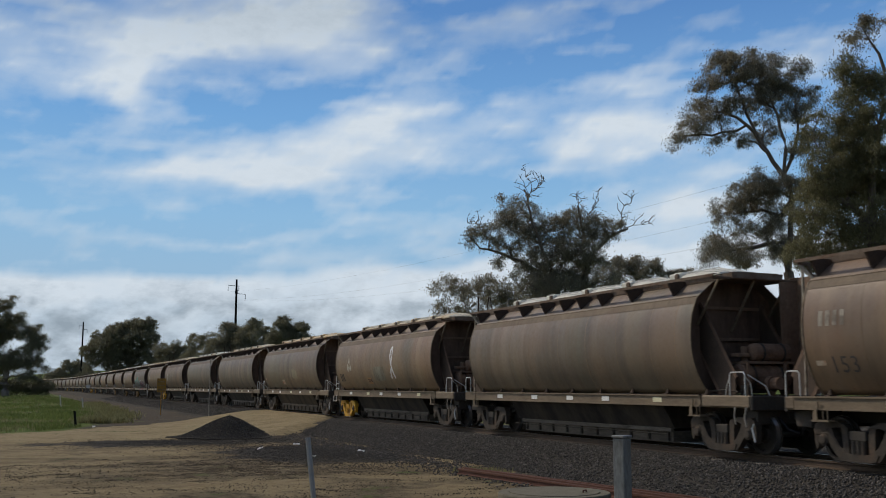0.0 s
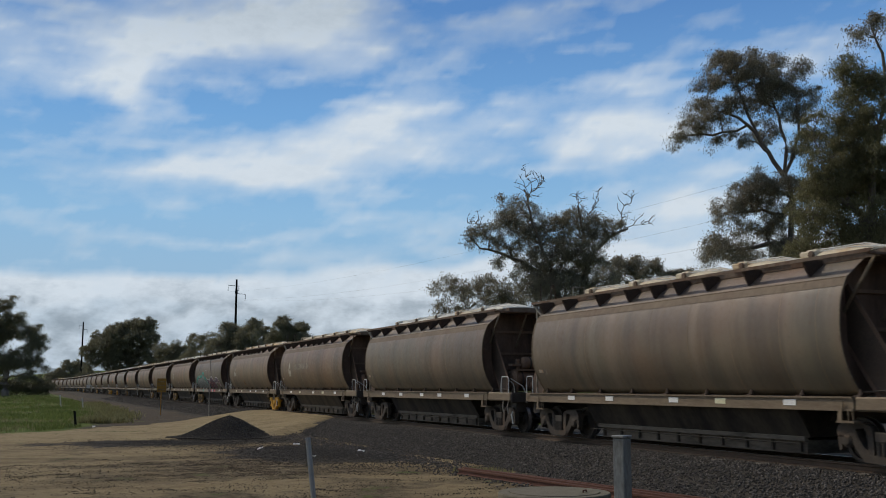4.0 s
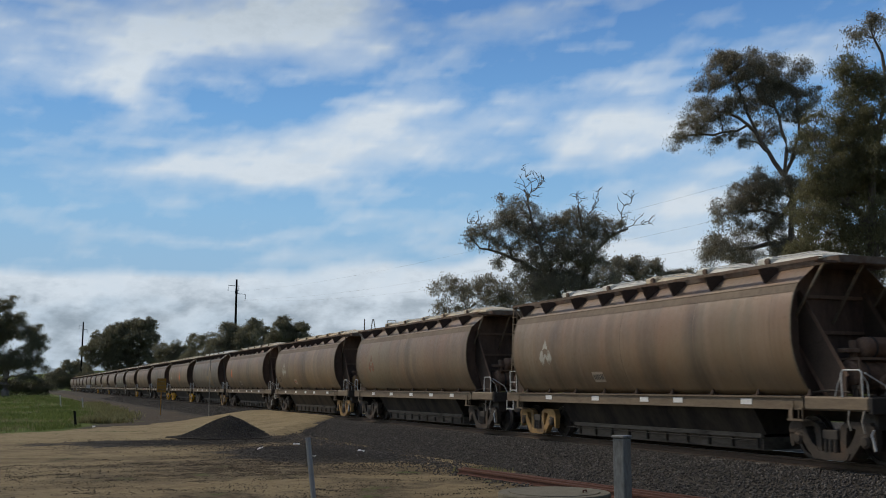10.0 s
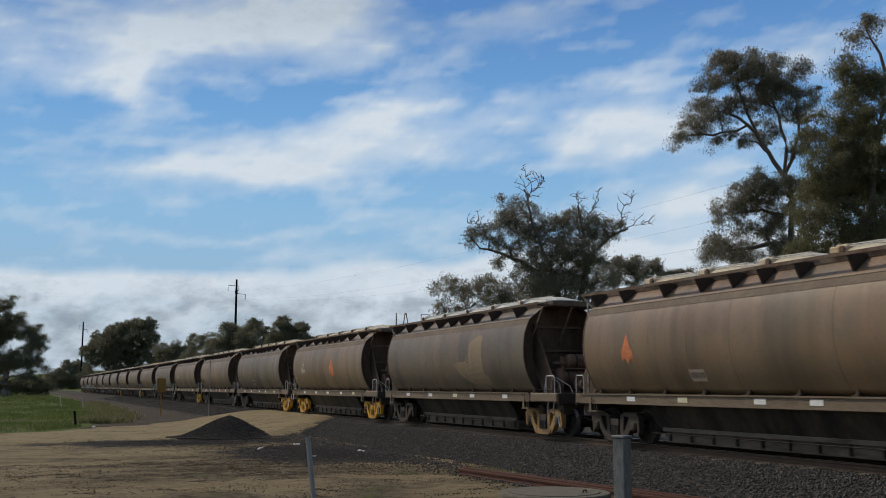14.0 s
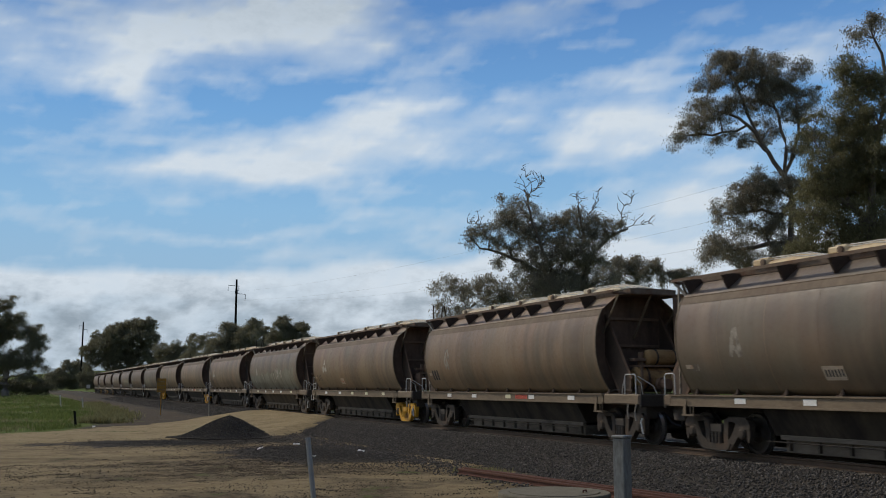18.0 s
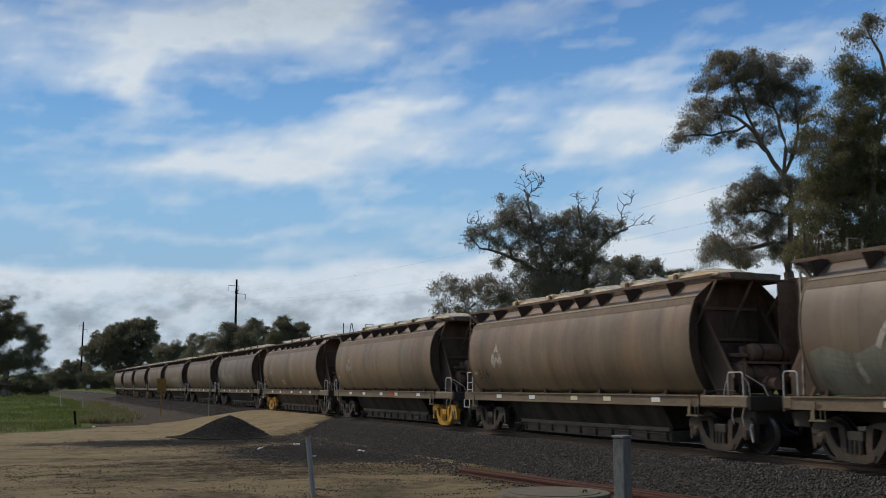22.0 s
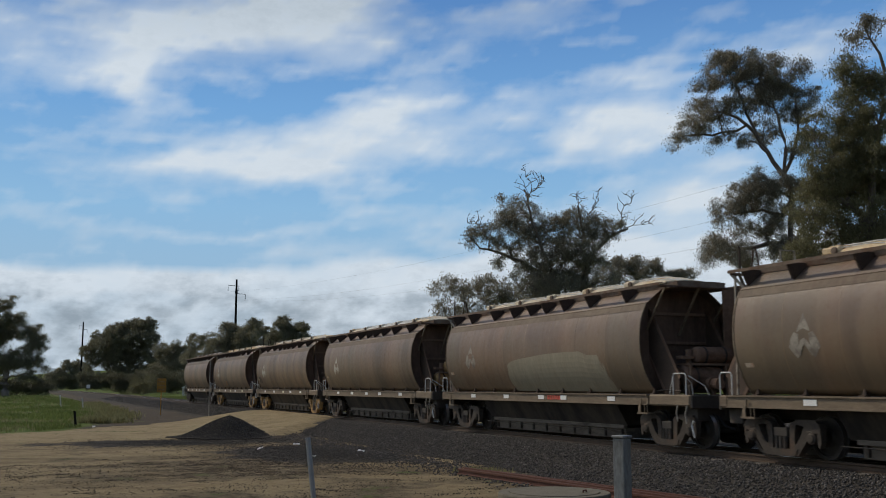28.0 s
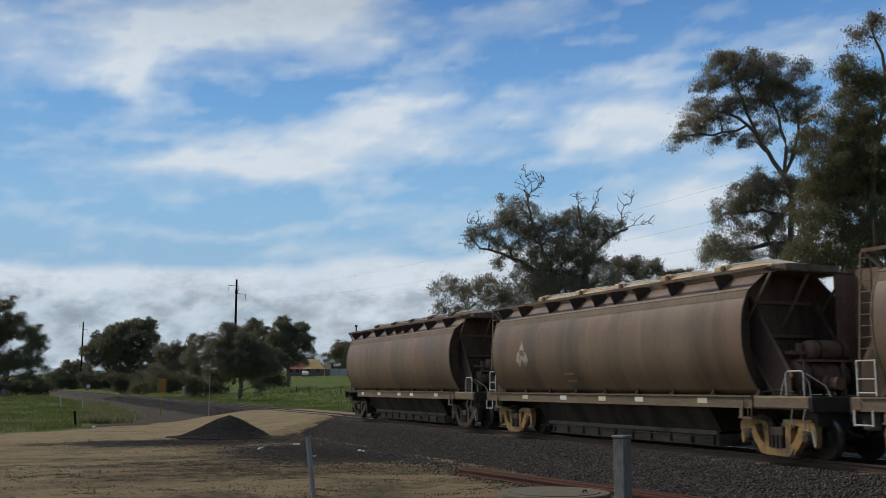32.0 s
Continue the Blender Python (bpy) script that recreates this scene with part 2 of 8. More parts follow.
M_SLEEPER = plain("weathered_sleeper", (0.10, 0.088, 0.075), (0.19, 0.17, 0.145), 5.0, 0.9, stretch=(1, 0.3, 1), relief=0.5)
M_SCRAP = plain("rust_red_scrap_rail", (0.075, 0.032, 0.022), (0.145, 0.066, 0.044), 7.0, 0.85, relief=0.4)
M_GALV = plain("galvanised_post", (0.135, 0.145, 0.140), (0.27, 0.275, 0.265), 9.0, 0.6, 0.25, stretch=(1, 1, 0.35), rust=(0.105, 0.10, 0.085), rust_amount=0.42)
M_PICKET = plain("dull_steel_picket", (0.28, 0.275, 0.26), (0.44, 0.43, 0.41), 9.0, 0.6, 0.2, stretch=(1, 1, 0.3))
M_CONCRETE = plain("stained_concrete", (0.105, 0.093, 0.064), (0.185, 0.165, 0.118), 5.0, 0.9, rust=(0.125, 0.115, 0.075), rust_amount=0.4, relief=0.5)
M_POLE = plain("timber_pole", (0.010, 0.009, 0.009), (0.022, 0.020, 0.018), 3.0, 1.0, spec=0.05, stretch=(1, 1, 0.1))
M_SIGN_Y = plain("yellow_sign_face", (0.34, 0.165, 0.025), (0.44, 0.225, 0.04), 3.0, 0.7, rust=(0.22, 0.13, 0.05), rust_amount=0.42)
M_WIRE = plain("wire", (0.16, 0.17, 0.18), (0.24, 0.25, 0.26), 3.0, 0.7)
M_ROOFTILE = plain("red_roof_sheet", (0.26, 0.065, 0.055), (0.34, 0.10, 0.08), 0.6, 0.8)
M_YELLOWROOF = plain("yellow_gable_wall", (0.46, 0.32, 0.12), (0.56, 0.41, 0.17), 0.6, 0.8)
# farm walls: the shade they stand in is part of this brown
M_SHADEWALL = plain("shade_brown_wall", (0.13, 0.10, 0.075), (0.20, 0.16, 0.12), 0.6, 0.9)
M_PALEWALL = plain("pale_wall", (0.42, 0.40, 0.36), (0.55, 0.53, 0.48), 0.6, 0.85)
M_DARKGLASS = plain("dark_window", (0.03, 0.035, 0.04), (0.06, 0.065, 0.07), 1.0, 0.15, spec=0.6)
M_CARWHITE = plain("white_car_paint", (0.72, 0.72, 0.72), (0.82, 0.82, 0.82), 1.0, 0.3, spec=0.5)
M_BARK = plain("gum_bark", (0.11, 0.085, 0.065), (0.24, 0.20, 0.165), 3.0, 0.9, stretch=(1, 1, 0.3), relief=0.6)
M_BARK_PALE = plain("dead_grey_bark", (0.16, 0.14, 0.12), (0.30, 0.265, 0.23), 3.0, 0.9, stretch=(1, 1, 0.3), relief=0.6)


def foliage(name, dark, light, see=0.25, patches=0.5, size=0.6):
    m, nt, b = material(name, 0.55, 0.0, 0.25)
    geo = nt.nodes.new("ShaderNodeNewGeometry")
    v = coords(nt)
    n = noise_of(nt, v, size, 3.0)
    f = calc(nt, "ADD", calc(nt, "MULTIPLY", geo.outputs["Random Per Island"], 1.05 - patches), calc(nt, "MULTIPLY", n, patches))
    col = ramp(nt, f, [(0.15, dark), (0.9, light)])
    nt.links.new(col, b.inputs["Base Color"])
    tr = nt.nodes.new("ShaderNodeBsdfTranslucent")
    nt.links.new(col, tr.inputs[0])
    mix = node(nt, "ShaderNodeMixShader", Fac=see)
    nt.links.new(b.outputs[0], mix.inputs[1])
    nt.links.new(tr.outputs[0], mix.inputs[2])
    nt.links.new(mix.outputs[0], nt.nodes["Material Output"].inputs[0])
    return m


M_LEAF = foliage("gum_leaves", (0.180, 0.163, 0.120), (0.335, 0.300, 0.220), 0.5)
M_LEAF_G = foliage("green_gum_leaves", (0.135, 0.130, 0.070), (0.260, 0.240, 0.125), 0.5)
M_LEAF_D = foliage("dark_leaves", (0.155, 0.150, 0.096), (0.275, 0.255, 0.165), 0.45)
# undergrowth leaves, with the shade below the trees put into a darker colour
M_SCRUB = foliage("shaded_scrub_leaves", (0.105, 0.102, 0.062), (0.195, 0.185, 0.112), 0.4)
M_GRASS = foliage("lush_grass", (0.050, 0.070, 0.020), (0.25, 0.30, 0.085), 0.45, 0.85, 0.22)
M_DRY = foliage("dry_grass", (0.16, 0.15, 0.06), (0.34, 0.31, 0.15), 0.3)


def stone_mat(name, dark, light):
    m, nt, b = material(name, 0.85, 0.0, 0.25)
    geo = nt.nodes.new("ShaderNodeNewGeometry")
    n = noise_of(nt, coords(nt), 14.0, 4.0)
    f = calc(nt, "ADD", calc(nt, "MULTIPLY", geo.outputs["Random Per Island"], 0.75), calc(nt, "MULTIPLY", n, 0.25))
    mid = [(a + c) / 2 * 0.85 for a, c in zip(dark, light)]
    nt.links.new(ramp(nt, f, [(0.05, dark), (0.6, mid), (0.86, light), (0.97, [min(0.7, c * 2.1) for c in light])]), b.inputs["Base Color"])
    bump(nt, b, noise_of(nt, coords(nt), 60.0, 3.0), 0.4, 0.01)
    return m


M_BALLAST = stone_mat("ballast_stone", (0.036, 0.032, 0.029), (0.140, 0.126, 0.110))
M_CORE = plain("packed_dark_gravel", (0.018, 0.017, 0.016), (0.04, 0.038, 0.036), 14.0, 0.95, relief=0.6)
M_COAL = stone_mat("dark_gravel", (0.034, 0.030, 0.026), (0.086, 0.075, 0.062))
M_MUD = stone_mat("dried_dark_mud", (0.030, 0.024, 0.016), (0.115, 0.088, 0.052))
M_CLOD = stone_mat("earth_clod", (0.085, 0.064, 0.038), (0.28, 0.215, 0.125))


def ground_mat():
    m, nt, b = material("sandy_ground", 0.95, 0.0, 0.1)
    v = coords(nt)
    zone = nt.nodes.new("ShaderNodeVertexColor")
    zone.layer_name = "zone"
    sep = nt.nodes.new("ShaderNodeSeparateColor")
    nt.links.new(zone.outputs[0], sep.inputs[0])
    patchy = noise_of(nt, v, 0.55, 7.0, 0.62)
    mid = noise_of(nt, v, 4.0, 6.0, 0.65)
    fine = noise_of(nt, v, 28.0, 5.0, 0.7)
    sand = ramp(nt, patchy, [(0.28, (0.21, 0.158, 0.085)), (0.5, (0.36, 0.28, 0.155)), (0.72, (0.50, 0.395, 0.225))])
    sand = blend(nt, 0.4, sand, ramp(nt, mid, [(0.3, (0.14, 0.105, 0.058)), (0.7, (0.47, 0.37, 0.215))]))
    ruts = noise_of(nt, coords(nt, (0.55, 0.15, 1.0)), 1.0, 6.0, 0.62)
    sand = blend(nt, calc(nt, "MULTIPLY", ramp(nt, ruts, [(0.46, (0, 0, 0)), (0.60, (1, 1, 1))]), calc(nt, "SUBTRACT", 0.75, calc(nt, "MULTIPLY", sep.outputs[2], 0.62))), sand, (0.150, 0.112, 0.062))
    dirty = ramp(nt, calc(nt, "ADD", calc(nt, "MULTIPLY", mid, 0.6), calc(nt, "MULTIPLY", fine, 0.4)), [(0.41, (0.060, 0.048, 0.030)), (0.52, (0.19, 0.145, 0.085)), (0.62, (0.31, 0.245, 0.145))])
    edge = calc(nt, "ADD", patchy, calc(nt, "MULTIPLY", mid, 0.5))
    edge = calc(nt, "SUBTRACT", edge, 0.75)

    def mask(sock, soft=6.0, rag=1.6):
        k = calc(nt, "ADD", calc(nt, "SUBTRACT", sock, 0.5), calc(nt, "MULTIPLY", edge, rag))
        return calc(nt, "ADD", calc(nt, "MULTIPLY", k, soft), 0.5, True)
    gravel = ramp(nt, fine, [(0.3, (0.036, 0.031, 0.026)), (0.55, (0.086, 0.076, 0.063)), (0.75, (0.165, 0.148, 0.124))])
    green = ramp(nt, patchy, [(0.3, (0.045, 0.066, 0.018)), (0.5, (0.105, 0.145, 0.032)), (0.7, (0.170, 0.195, 0.055))])
    alpha = nt.nodes.new("ShaderNodeVertexColor")
    alpha.layer_name = "worn"
    sep2 = nt.nodes.new("ShaderNodeSeparateColor")
    nt.links.new(alpha.outputs[0], sep2.inputs[0])
    col = blend(nt, mask(sep2.outputs[0], 4.0, 2.4), sand, dirty)
    col = blend(nt, mask(sep2.outputs[1], 3.0, 3.0), col, ramp(nt, fine, [(0.3, (0.055, 0.045, 0.034)), (0.7, (0.140, 0.114, 0.083))]))
    col = blend(nt, mask(sep.outputs[1], 3.0, 2.6), col, green)
    col = blend(nt, mask(sep.outputs[0], 5.0, 1.8), col, gravel)
    nt.links.new(col, b.inputs["Base Color"])
    bump(nt, b, calc(nt, "ADD", calc(nt, "MULTIPLY", mid, 1.6), calc(nt, "MULTIPLY", fine, 0.7)), 0.9, 0.10)
    return m


M_GROUND = ground_mat()
# ---- mesh tools ----
def link(name, mesh, mat, parent=None, label=""):
    ob = new(name, mesh)
    if mat is not None and not mesh.materials:
        mesh.materials.append(mat)
    if parent is not None:
        ob.parent = parent
    if label:
        ob["label"] = label
    return ob


def part(name, bm, mat, parent=None, label="", smooth=False):
    me = bpy.data.meshes.new(name)
    bmesh.ops.recalc_face_normals(bm, faces=bm.faces)
    bm.to_mesh(me)
    bm.free()
    if smooth:
        me.shade_smooth()
    return link(name, me, mat, parent, label)


def from_arrays(name, verts, faces, mat, parent=None, label=""):
    me = bpy.data.meshes.new(name)
    verts, faces = np.asarray(verts, dtype=np.float32), np.asarray(faces, dtype=np.int32)
    k = faces.shape[1]
    me.vertices.add(len(verts))
    me.vertices.foreach_set("co", verts.ravel())
    me.loops.add(faces.size)
    me.loops.foreach_set("vertex_index", faces.ravel())
    me.polygons.add(len(faces))
    me.polygons.foreach_set("loop_start", np.arange(0, faces.size, k, dtype=np.int32))
    me.update(calc_edges=True)
    me.validate()
    return link(name, me, mat, parent, label)


def empty(name, m=None, **tags):
    ob = new(name)
    ob.empty_display_size = 0.3
    if m is not None:
        ob.matrix_world = m
    return tagged(ob, **tags)


def box(bm, x0, x1, y0, y1, z0, z1, bevel=0.0, m=None):
    r = bmesh.ops.create_cube(bm, size=1.0, matrix=Matrix.Translation(((x0 + x1) / 2, (y0 + y1) / 2, (z0 + z1) / 2)) @ Matrix.Diagonal((x1 - x0, y1 - y0, z1 - z0, 1)))
    vs = r["verts"]
    if bevel:
        es = list({e for v in vs for e in v.link_edges})
        g = bmesh.ops.bevel(bm, geom=es, offset=bevel, segments=1, affect="EDGES")
        vs = list({v for f in g["faces"] for v in f.verts} | {v for v in vs if v.is_valid})
    if m is not None:
        bmesh.ops.transform(bm, matrix=m, verts=vs)
    return vs


def rod(bm, p, q, r, seg=8, r2=None):
    p, q = Vector(p), Vector(q)
    d = q - p
    m = Matrix.Translation((p + q) / 2) @ d.to_track_quat("Z", "Y").to_matrix().to_4x4()
    bmesh.ops.create_cone(bm, cap_ends=True, segments=seg, radius1=r, radius2=r if r2 is None else r2, depth=d.length, matrix=m)


def bar(bm, p, q, w, h):
    """A square bar from p to q."""
    p, q = Vector(p), Vector(q)
    d = q - p
    m = Matrix.Translation((p + q) / 2) @ d.to_track_quat("Z", "Y").to_matrix().to_4x4() @ Matrix.Diagonal((w, h, d.length, 1))
    bmesh.ops.create_cube(bm, size=1.0, matrix=m)


def tube(bm, pts, r, seg=6):
    """One bent round bar through the points."""
    pts = [Vector(p) for p in pts]
    rings = []
    for i, p in enumerate(pts):
        d = (pts[min(i + 1, len(pts) - 1)] - pts[max(i - 1, 0)]).normalized()
        q = d.to_track_quat("Z", "Y")
        if rings:
            q = last_d.rotation_difference(d) @ last
        last, last_d = q, d
        rings.append([bm.verts.new(p + q @ Vector((r * math.cos(2 * math.pi * k / seg), r * math.sin(2 * math.pi * k / seg), 0))) for k in range(seg)])
    for a, b in zip(rings, rings[1:]):
        for k in range(seg):
            bm.faces.new((a[k], a[(k + 1) % seg], b[(k + 1) % seg], b[k]))
    bm.faces.new(rings[0][::-1])
    bm.faces.new(rings[-1])


def extrude_x(bm, profile, x0, x1, closed=True):
    """A solid bar along x from a (y, z) outline."""
    a = [bm.verts.new((x0, y, z)) for y, z in profile]
    b = [bm.verts.new((x1, y, z)) for y, z in profile]
    n = len(profile)
    for i in range(n if closed else n - 1):
        j = (i + 1) % n
        bm.faces.new((a[i], a[j], b[j], b[i]))
    if closed:
        bm.faces.new(a[::-1])
        bm.faces.new(b)


def plate_xz(bm, outline, y0, y1):
    """A plate with an (x, z) outline and thickness along y."""
    a = [bm.verts.new((x, y0, z)) for x, z in outline]
    b = [bm.verts.new((x, y1, z)) for x, z in outline]
    n = len(outline)
    for i in range(n):
        j = (i + 1) % n
        bm.faces.new((a[i], a[j], b[j], b[i]))
    bm.faces.new(a)
    bm.faces.new(b[::-1])


def lathe_y(bm, profile, seg=24, centre=(0, 0, 0)):
    """A turned solid about the y axis from (radius, y) pairs, closed at both ends."""
    rings = []
    for r, y in profile:
        rings.append([bm.verts.new((centre[0] + r * math.cos(2 * math.pi * k / seg), centre[1] + y, centre[2] + r * math.sin(2 * math.pi * k / seg))) for k in range(seg)])
    for a, b in zip(rings, rings[1:]):
        for k in range(seg):
            bm.faces.new((a[k], a[(k + 1) % seg], b[(k + 1) % seg], b[k]))
    bm.faces.new(rings[0])
    bm.faces.new(rings[-1][::-1])


def smooth01(a, b, t):
    t = np.clip((t - a) / (b - a), 0.0, 1.0)
    return t * t * (3 - 2 * t)


def fbm2(x, y, seed=0, octaves=5):
    """Smooth value noise on numpy arrays, 0 to 1."""
    rs = np.random.RandomState(seed)
    total, amp, norm = 0.0, 1.0, 0.0
    for o in range(octaves):
        table = rs.rand(256, 256)
        xi, yi = np.floor(x).astype(int), np.floor(y).astype(int)
        fx, fy = x - xi, y - yi
        fx, fy = fx * fx * (3 - 2 * fx), fy * fy * (3 - 2 * fy)
        g = lambda i, j: table[(xi + i) % 256, (yi + j) % 256]
        total = total + amp * ((g(0, 0) * (1 - fx) + g(1, 0) * fx) * (1 - fy) + (g(0, 1) * (1 - fx) + g(1, 1) * fx) * fy)
        norm += amp
        amp *= 0.55
        x, y = x * 2.03 + 17.3, y * 2.03 + 5.1
    return total / norm


def track_point(s):
    """Place and heading (degrees) of the centre line at distance s along it."""
    if s >= CURVE_X:
        return s, TRACK_Y, 0.0
    a = (CURVE_X - s) / CURVE_R
    return CURVE_X - CURVE_R * math.sin(a), TRACK_Y - CURVE_R * (1 - math.cos(a)), math.degrees(a)
# ---- ground, sky, distance ----
def track_offset(x):
    a = np.clip((CURVE_X - x) / CURVE_R, 0.0, 0.9)
    return TRACK_Y - CURVE_R * (1 - np.sqrt(1 - a * a))


def road_mask(x, y):
    """The sandy road that crosses the line at a slant."""
    wob = 1.6 * (fbm2(x * 0.3, y * 0.3, 61, 4) - 0.5)
    across = np.clip(y - 9.5, 0.0, 14.0)
    right, left = -38.2 - 1.9 * across, -45.8 - 1.35 * np.clip(y, -8.0, 9.5) - 0.9 * across
    return smooth01(left - 1.5, left + 1.5, x + wob) * (1 - smooth01(right - 1.6, right + 1.6, x + wob))


def grass_edge(x):
    """Far edge of the grass on the near side of the line."""
    return 2.6 + 0.15 * np.clip(-49.7 - x, 0.0, 20.5) + 0.026 * np.clip(-70.2 - x, 0.0, 60.0)


def ground_height(x, y):
    x, y = np.asarray(x, float), np.asarray(y, float)
    d = y - track_offset(x)                       # across the track
    near = smooth01(-4.6, -1.75, d) * (1 - smooth01(3.4, 6.0, d))
    z = -0.56 + 0.39 * near                       # ballast bank
    road = road_mask(x, y)
    ramp_z = -0.56 + 0.53 * smooth01(-9.0, -1.2, d) * (1 - smooth01(1.2, 9.0, d))
    z = z + road * np.maximum(ramp_z - z, 0.0) * (1 - 0.0 * x)
    z = z - 0.06 * road * (np.abs(np.abs(d) - GAUGE / 2) < 0.12) * (np.abs(d) < 1.0)
    dist = np.hypot(x, y)
    z = z + 0.0235 * np.maximum(0.0, dist - 75.0) * smooth01(6.0, 60.0, d) * (1 - smooth01(420.0, 900.0, dist)) + 7.0 * smooth01(420.0, 900.0, dist) * smooth01(6.0, 60.0, d)
    z = z + 0.55 * smooth01(60.0, 130.0, -x) * smooth01(7.5, 13.0, -d)      # grassy rise on the near side
    rough = 0.10 * (fbm2(x * 0.35, y * 0.35, 3, 5) - 0.5) * smooth01(2.2, 6.0, np.abs(d)) + 0.05 * (fbm2(x * 1.6, y * 1.6, 5, 3) - 0.5) * smooth01(3.4, 6.0, np.abs(d))
    return z + rough


def axis(lo, hi, core_lo, core_hi, fine, grow=1.16):
    """Steps that are fine in the core and widen outwards."""
    vals = list(np.arange(core_lo, core_hi + fine / 2, fine))
    step, v = fine, core_hi
    while v < hi:
        step *= grow
        v += step
        vals.append(min(v, hi))
    step, v = fine, core_lo
    while v > lo:
        step *= grow
        v -= step
        vals.insert(0, max(v, lo))
    return np.array(vals)


def make_ground():
    xs, ys = axis(-4500, 4500, -62, -6, 0.19, 1.07), axis(-4500, 4500, -4, 18.5, 0.19, 1.09)
    X, Y = np.meshgrid(xs, ys, indexing="ij")
    Z = ground_height(X, Y)
    nx, ny = X.shape
    idx = np.arange(nx * ny).reshape(nx, ny)
    quads = np.stack([idx[:-1, :-1], idx[1:, :-1], idx[1:, 1:], idx[:-1, 1:]], -1).reshape(-1, 4)
    ob = from_arrays("ground", np.stack([X, Y, Z], -1).reshape(-1, 3), quads, M_GROUND)
    ob.data.shade_smooth()
    D = Y - track_offset(X)
    # gravel: the ballast bank, its spill and the strip beside the line, drawn on far beyond it to paint the shaded gap
    # below the wagons dark; green: paddocks; worn: trampled dark earth, grey service strip
    road = road_mask(X, Y)
    gravel = smooth01(-4.9, -3.6, D) * (1 - smooth01(6.5, 8.5, D - 22.0 * smooth01(-47.0, -42.0, X))) * (1 - road)
    spill = np.exp(-(((X + 36.3) / 2.5) ** 2 + ((Y - 5.2) / 5.0) ** 2) ** 1.5) * 0.98
    spill2 = np.exp(-(((X + 28.8) / 4.6) ** 2 + ((Y - 8.3) / 3.0) ** 2) ** 1.5) * 1.05
    gravel = np.clip(np.maximum.reduce([gravel, spill, spill2]), 0, 1)
    green = np.maximum((1 - road) * (1 - smooth01(-0.5, 2.5, X + 46.8 + 1.35 * np.clip(Y, -40.0, 9.5))) * (1 - smooth01(-0.9, 0.9, Y - track_offset(X) + TRACK_Y - grass_edge(X))), smooth01(7.0, 9.5, D))
    green = np.maximum(green, 1 - smooth01(-420.0, -330.0, X))
    worn = np.clip(np.exp(-((X + 25.0) / 3.6) ** 2 - ((Y - 5.8) / 3.4) ** 2) * 0.62 + smooth01(-24.0, -15.0, X) * 0.24 + 0.26 * (1 - road) + 0.07 * smooth01(-34.0, -27.0, X), 0, 1)
    strip = (1 - road) * (1 - smooth01(-0.5, 1.5, X + 46.4 + 1.35 * np.clip(Y, -40.0, 9.5) + 3.0 * smooth01(9.5, 12.0, Y))) * smooth01(-1.4, 0.2, Y - track_offset(X) + TRACK_Y - grass_edge(X)) * (1 - smooth01(3.5, 5.0, D))
    for layer, chans in (("zone", (gravel, green, road)), ("worn", (worn, strip, 0 * X))):
        at = ob.data.color_attributes.new(layer, "FLOAT_COLOR", "POINT")
        at.data.foreach_set("color", np.stack([*chans, np.ones_like(X)], -1).astype(np.float32).ravel())
    tagged(ob, "sandy earth ground with gravel spill and green paddock grass", "ground", kind="structure")


SKY_R = 4200.0


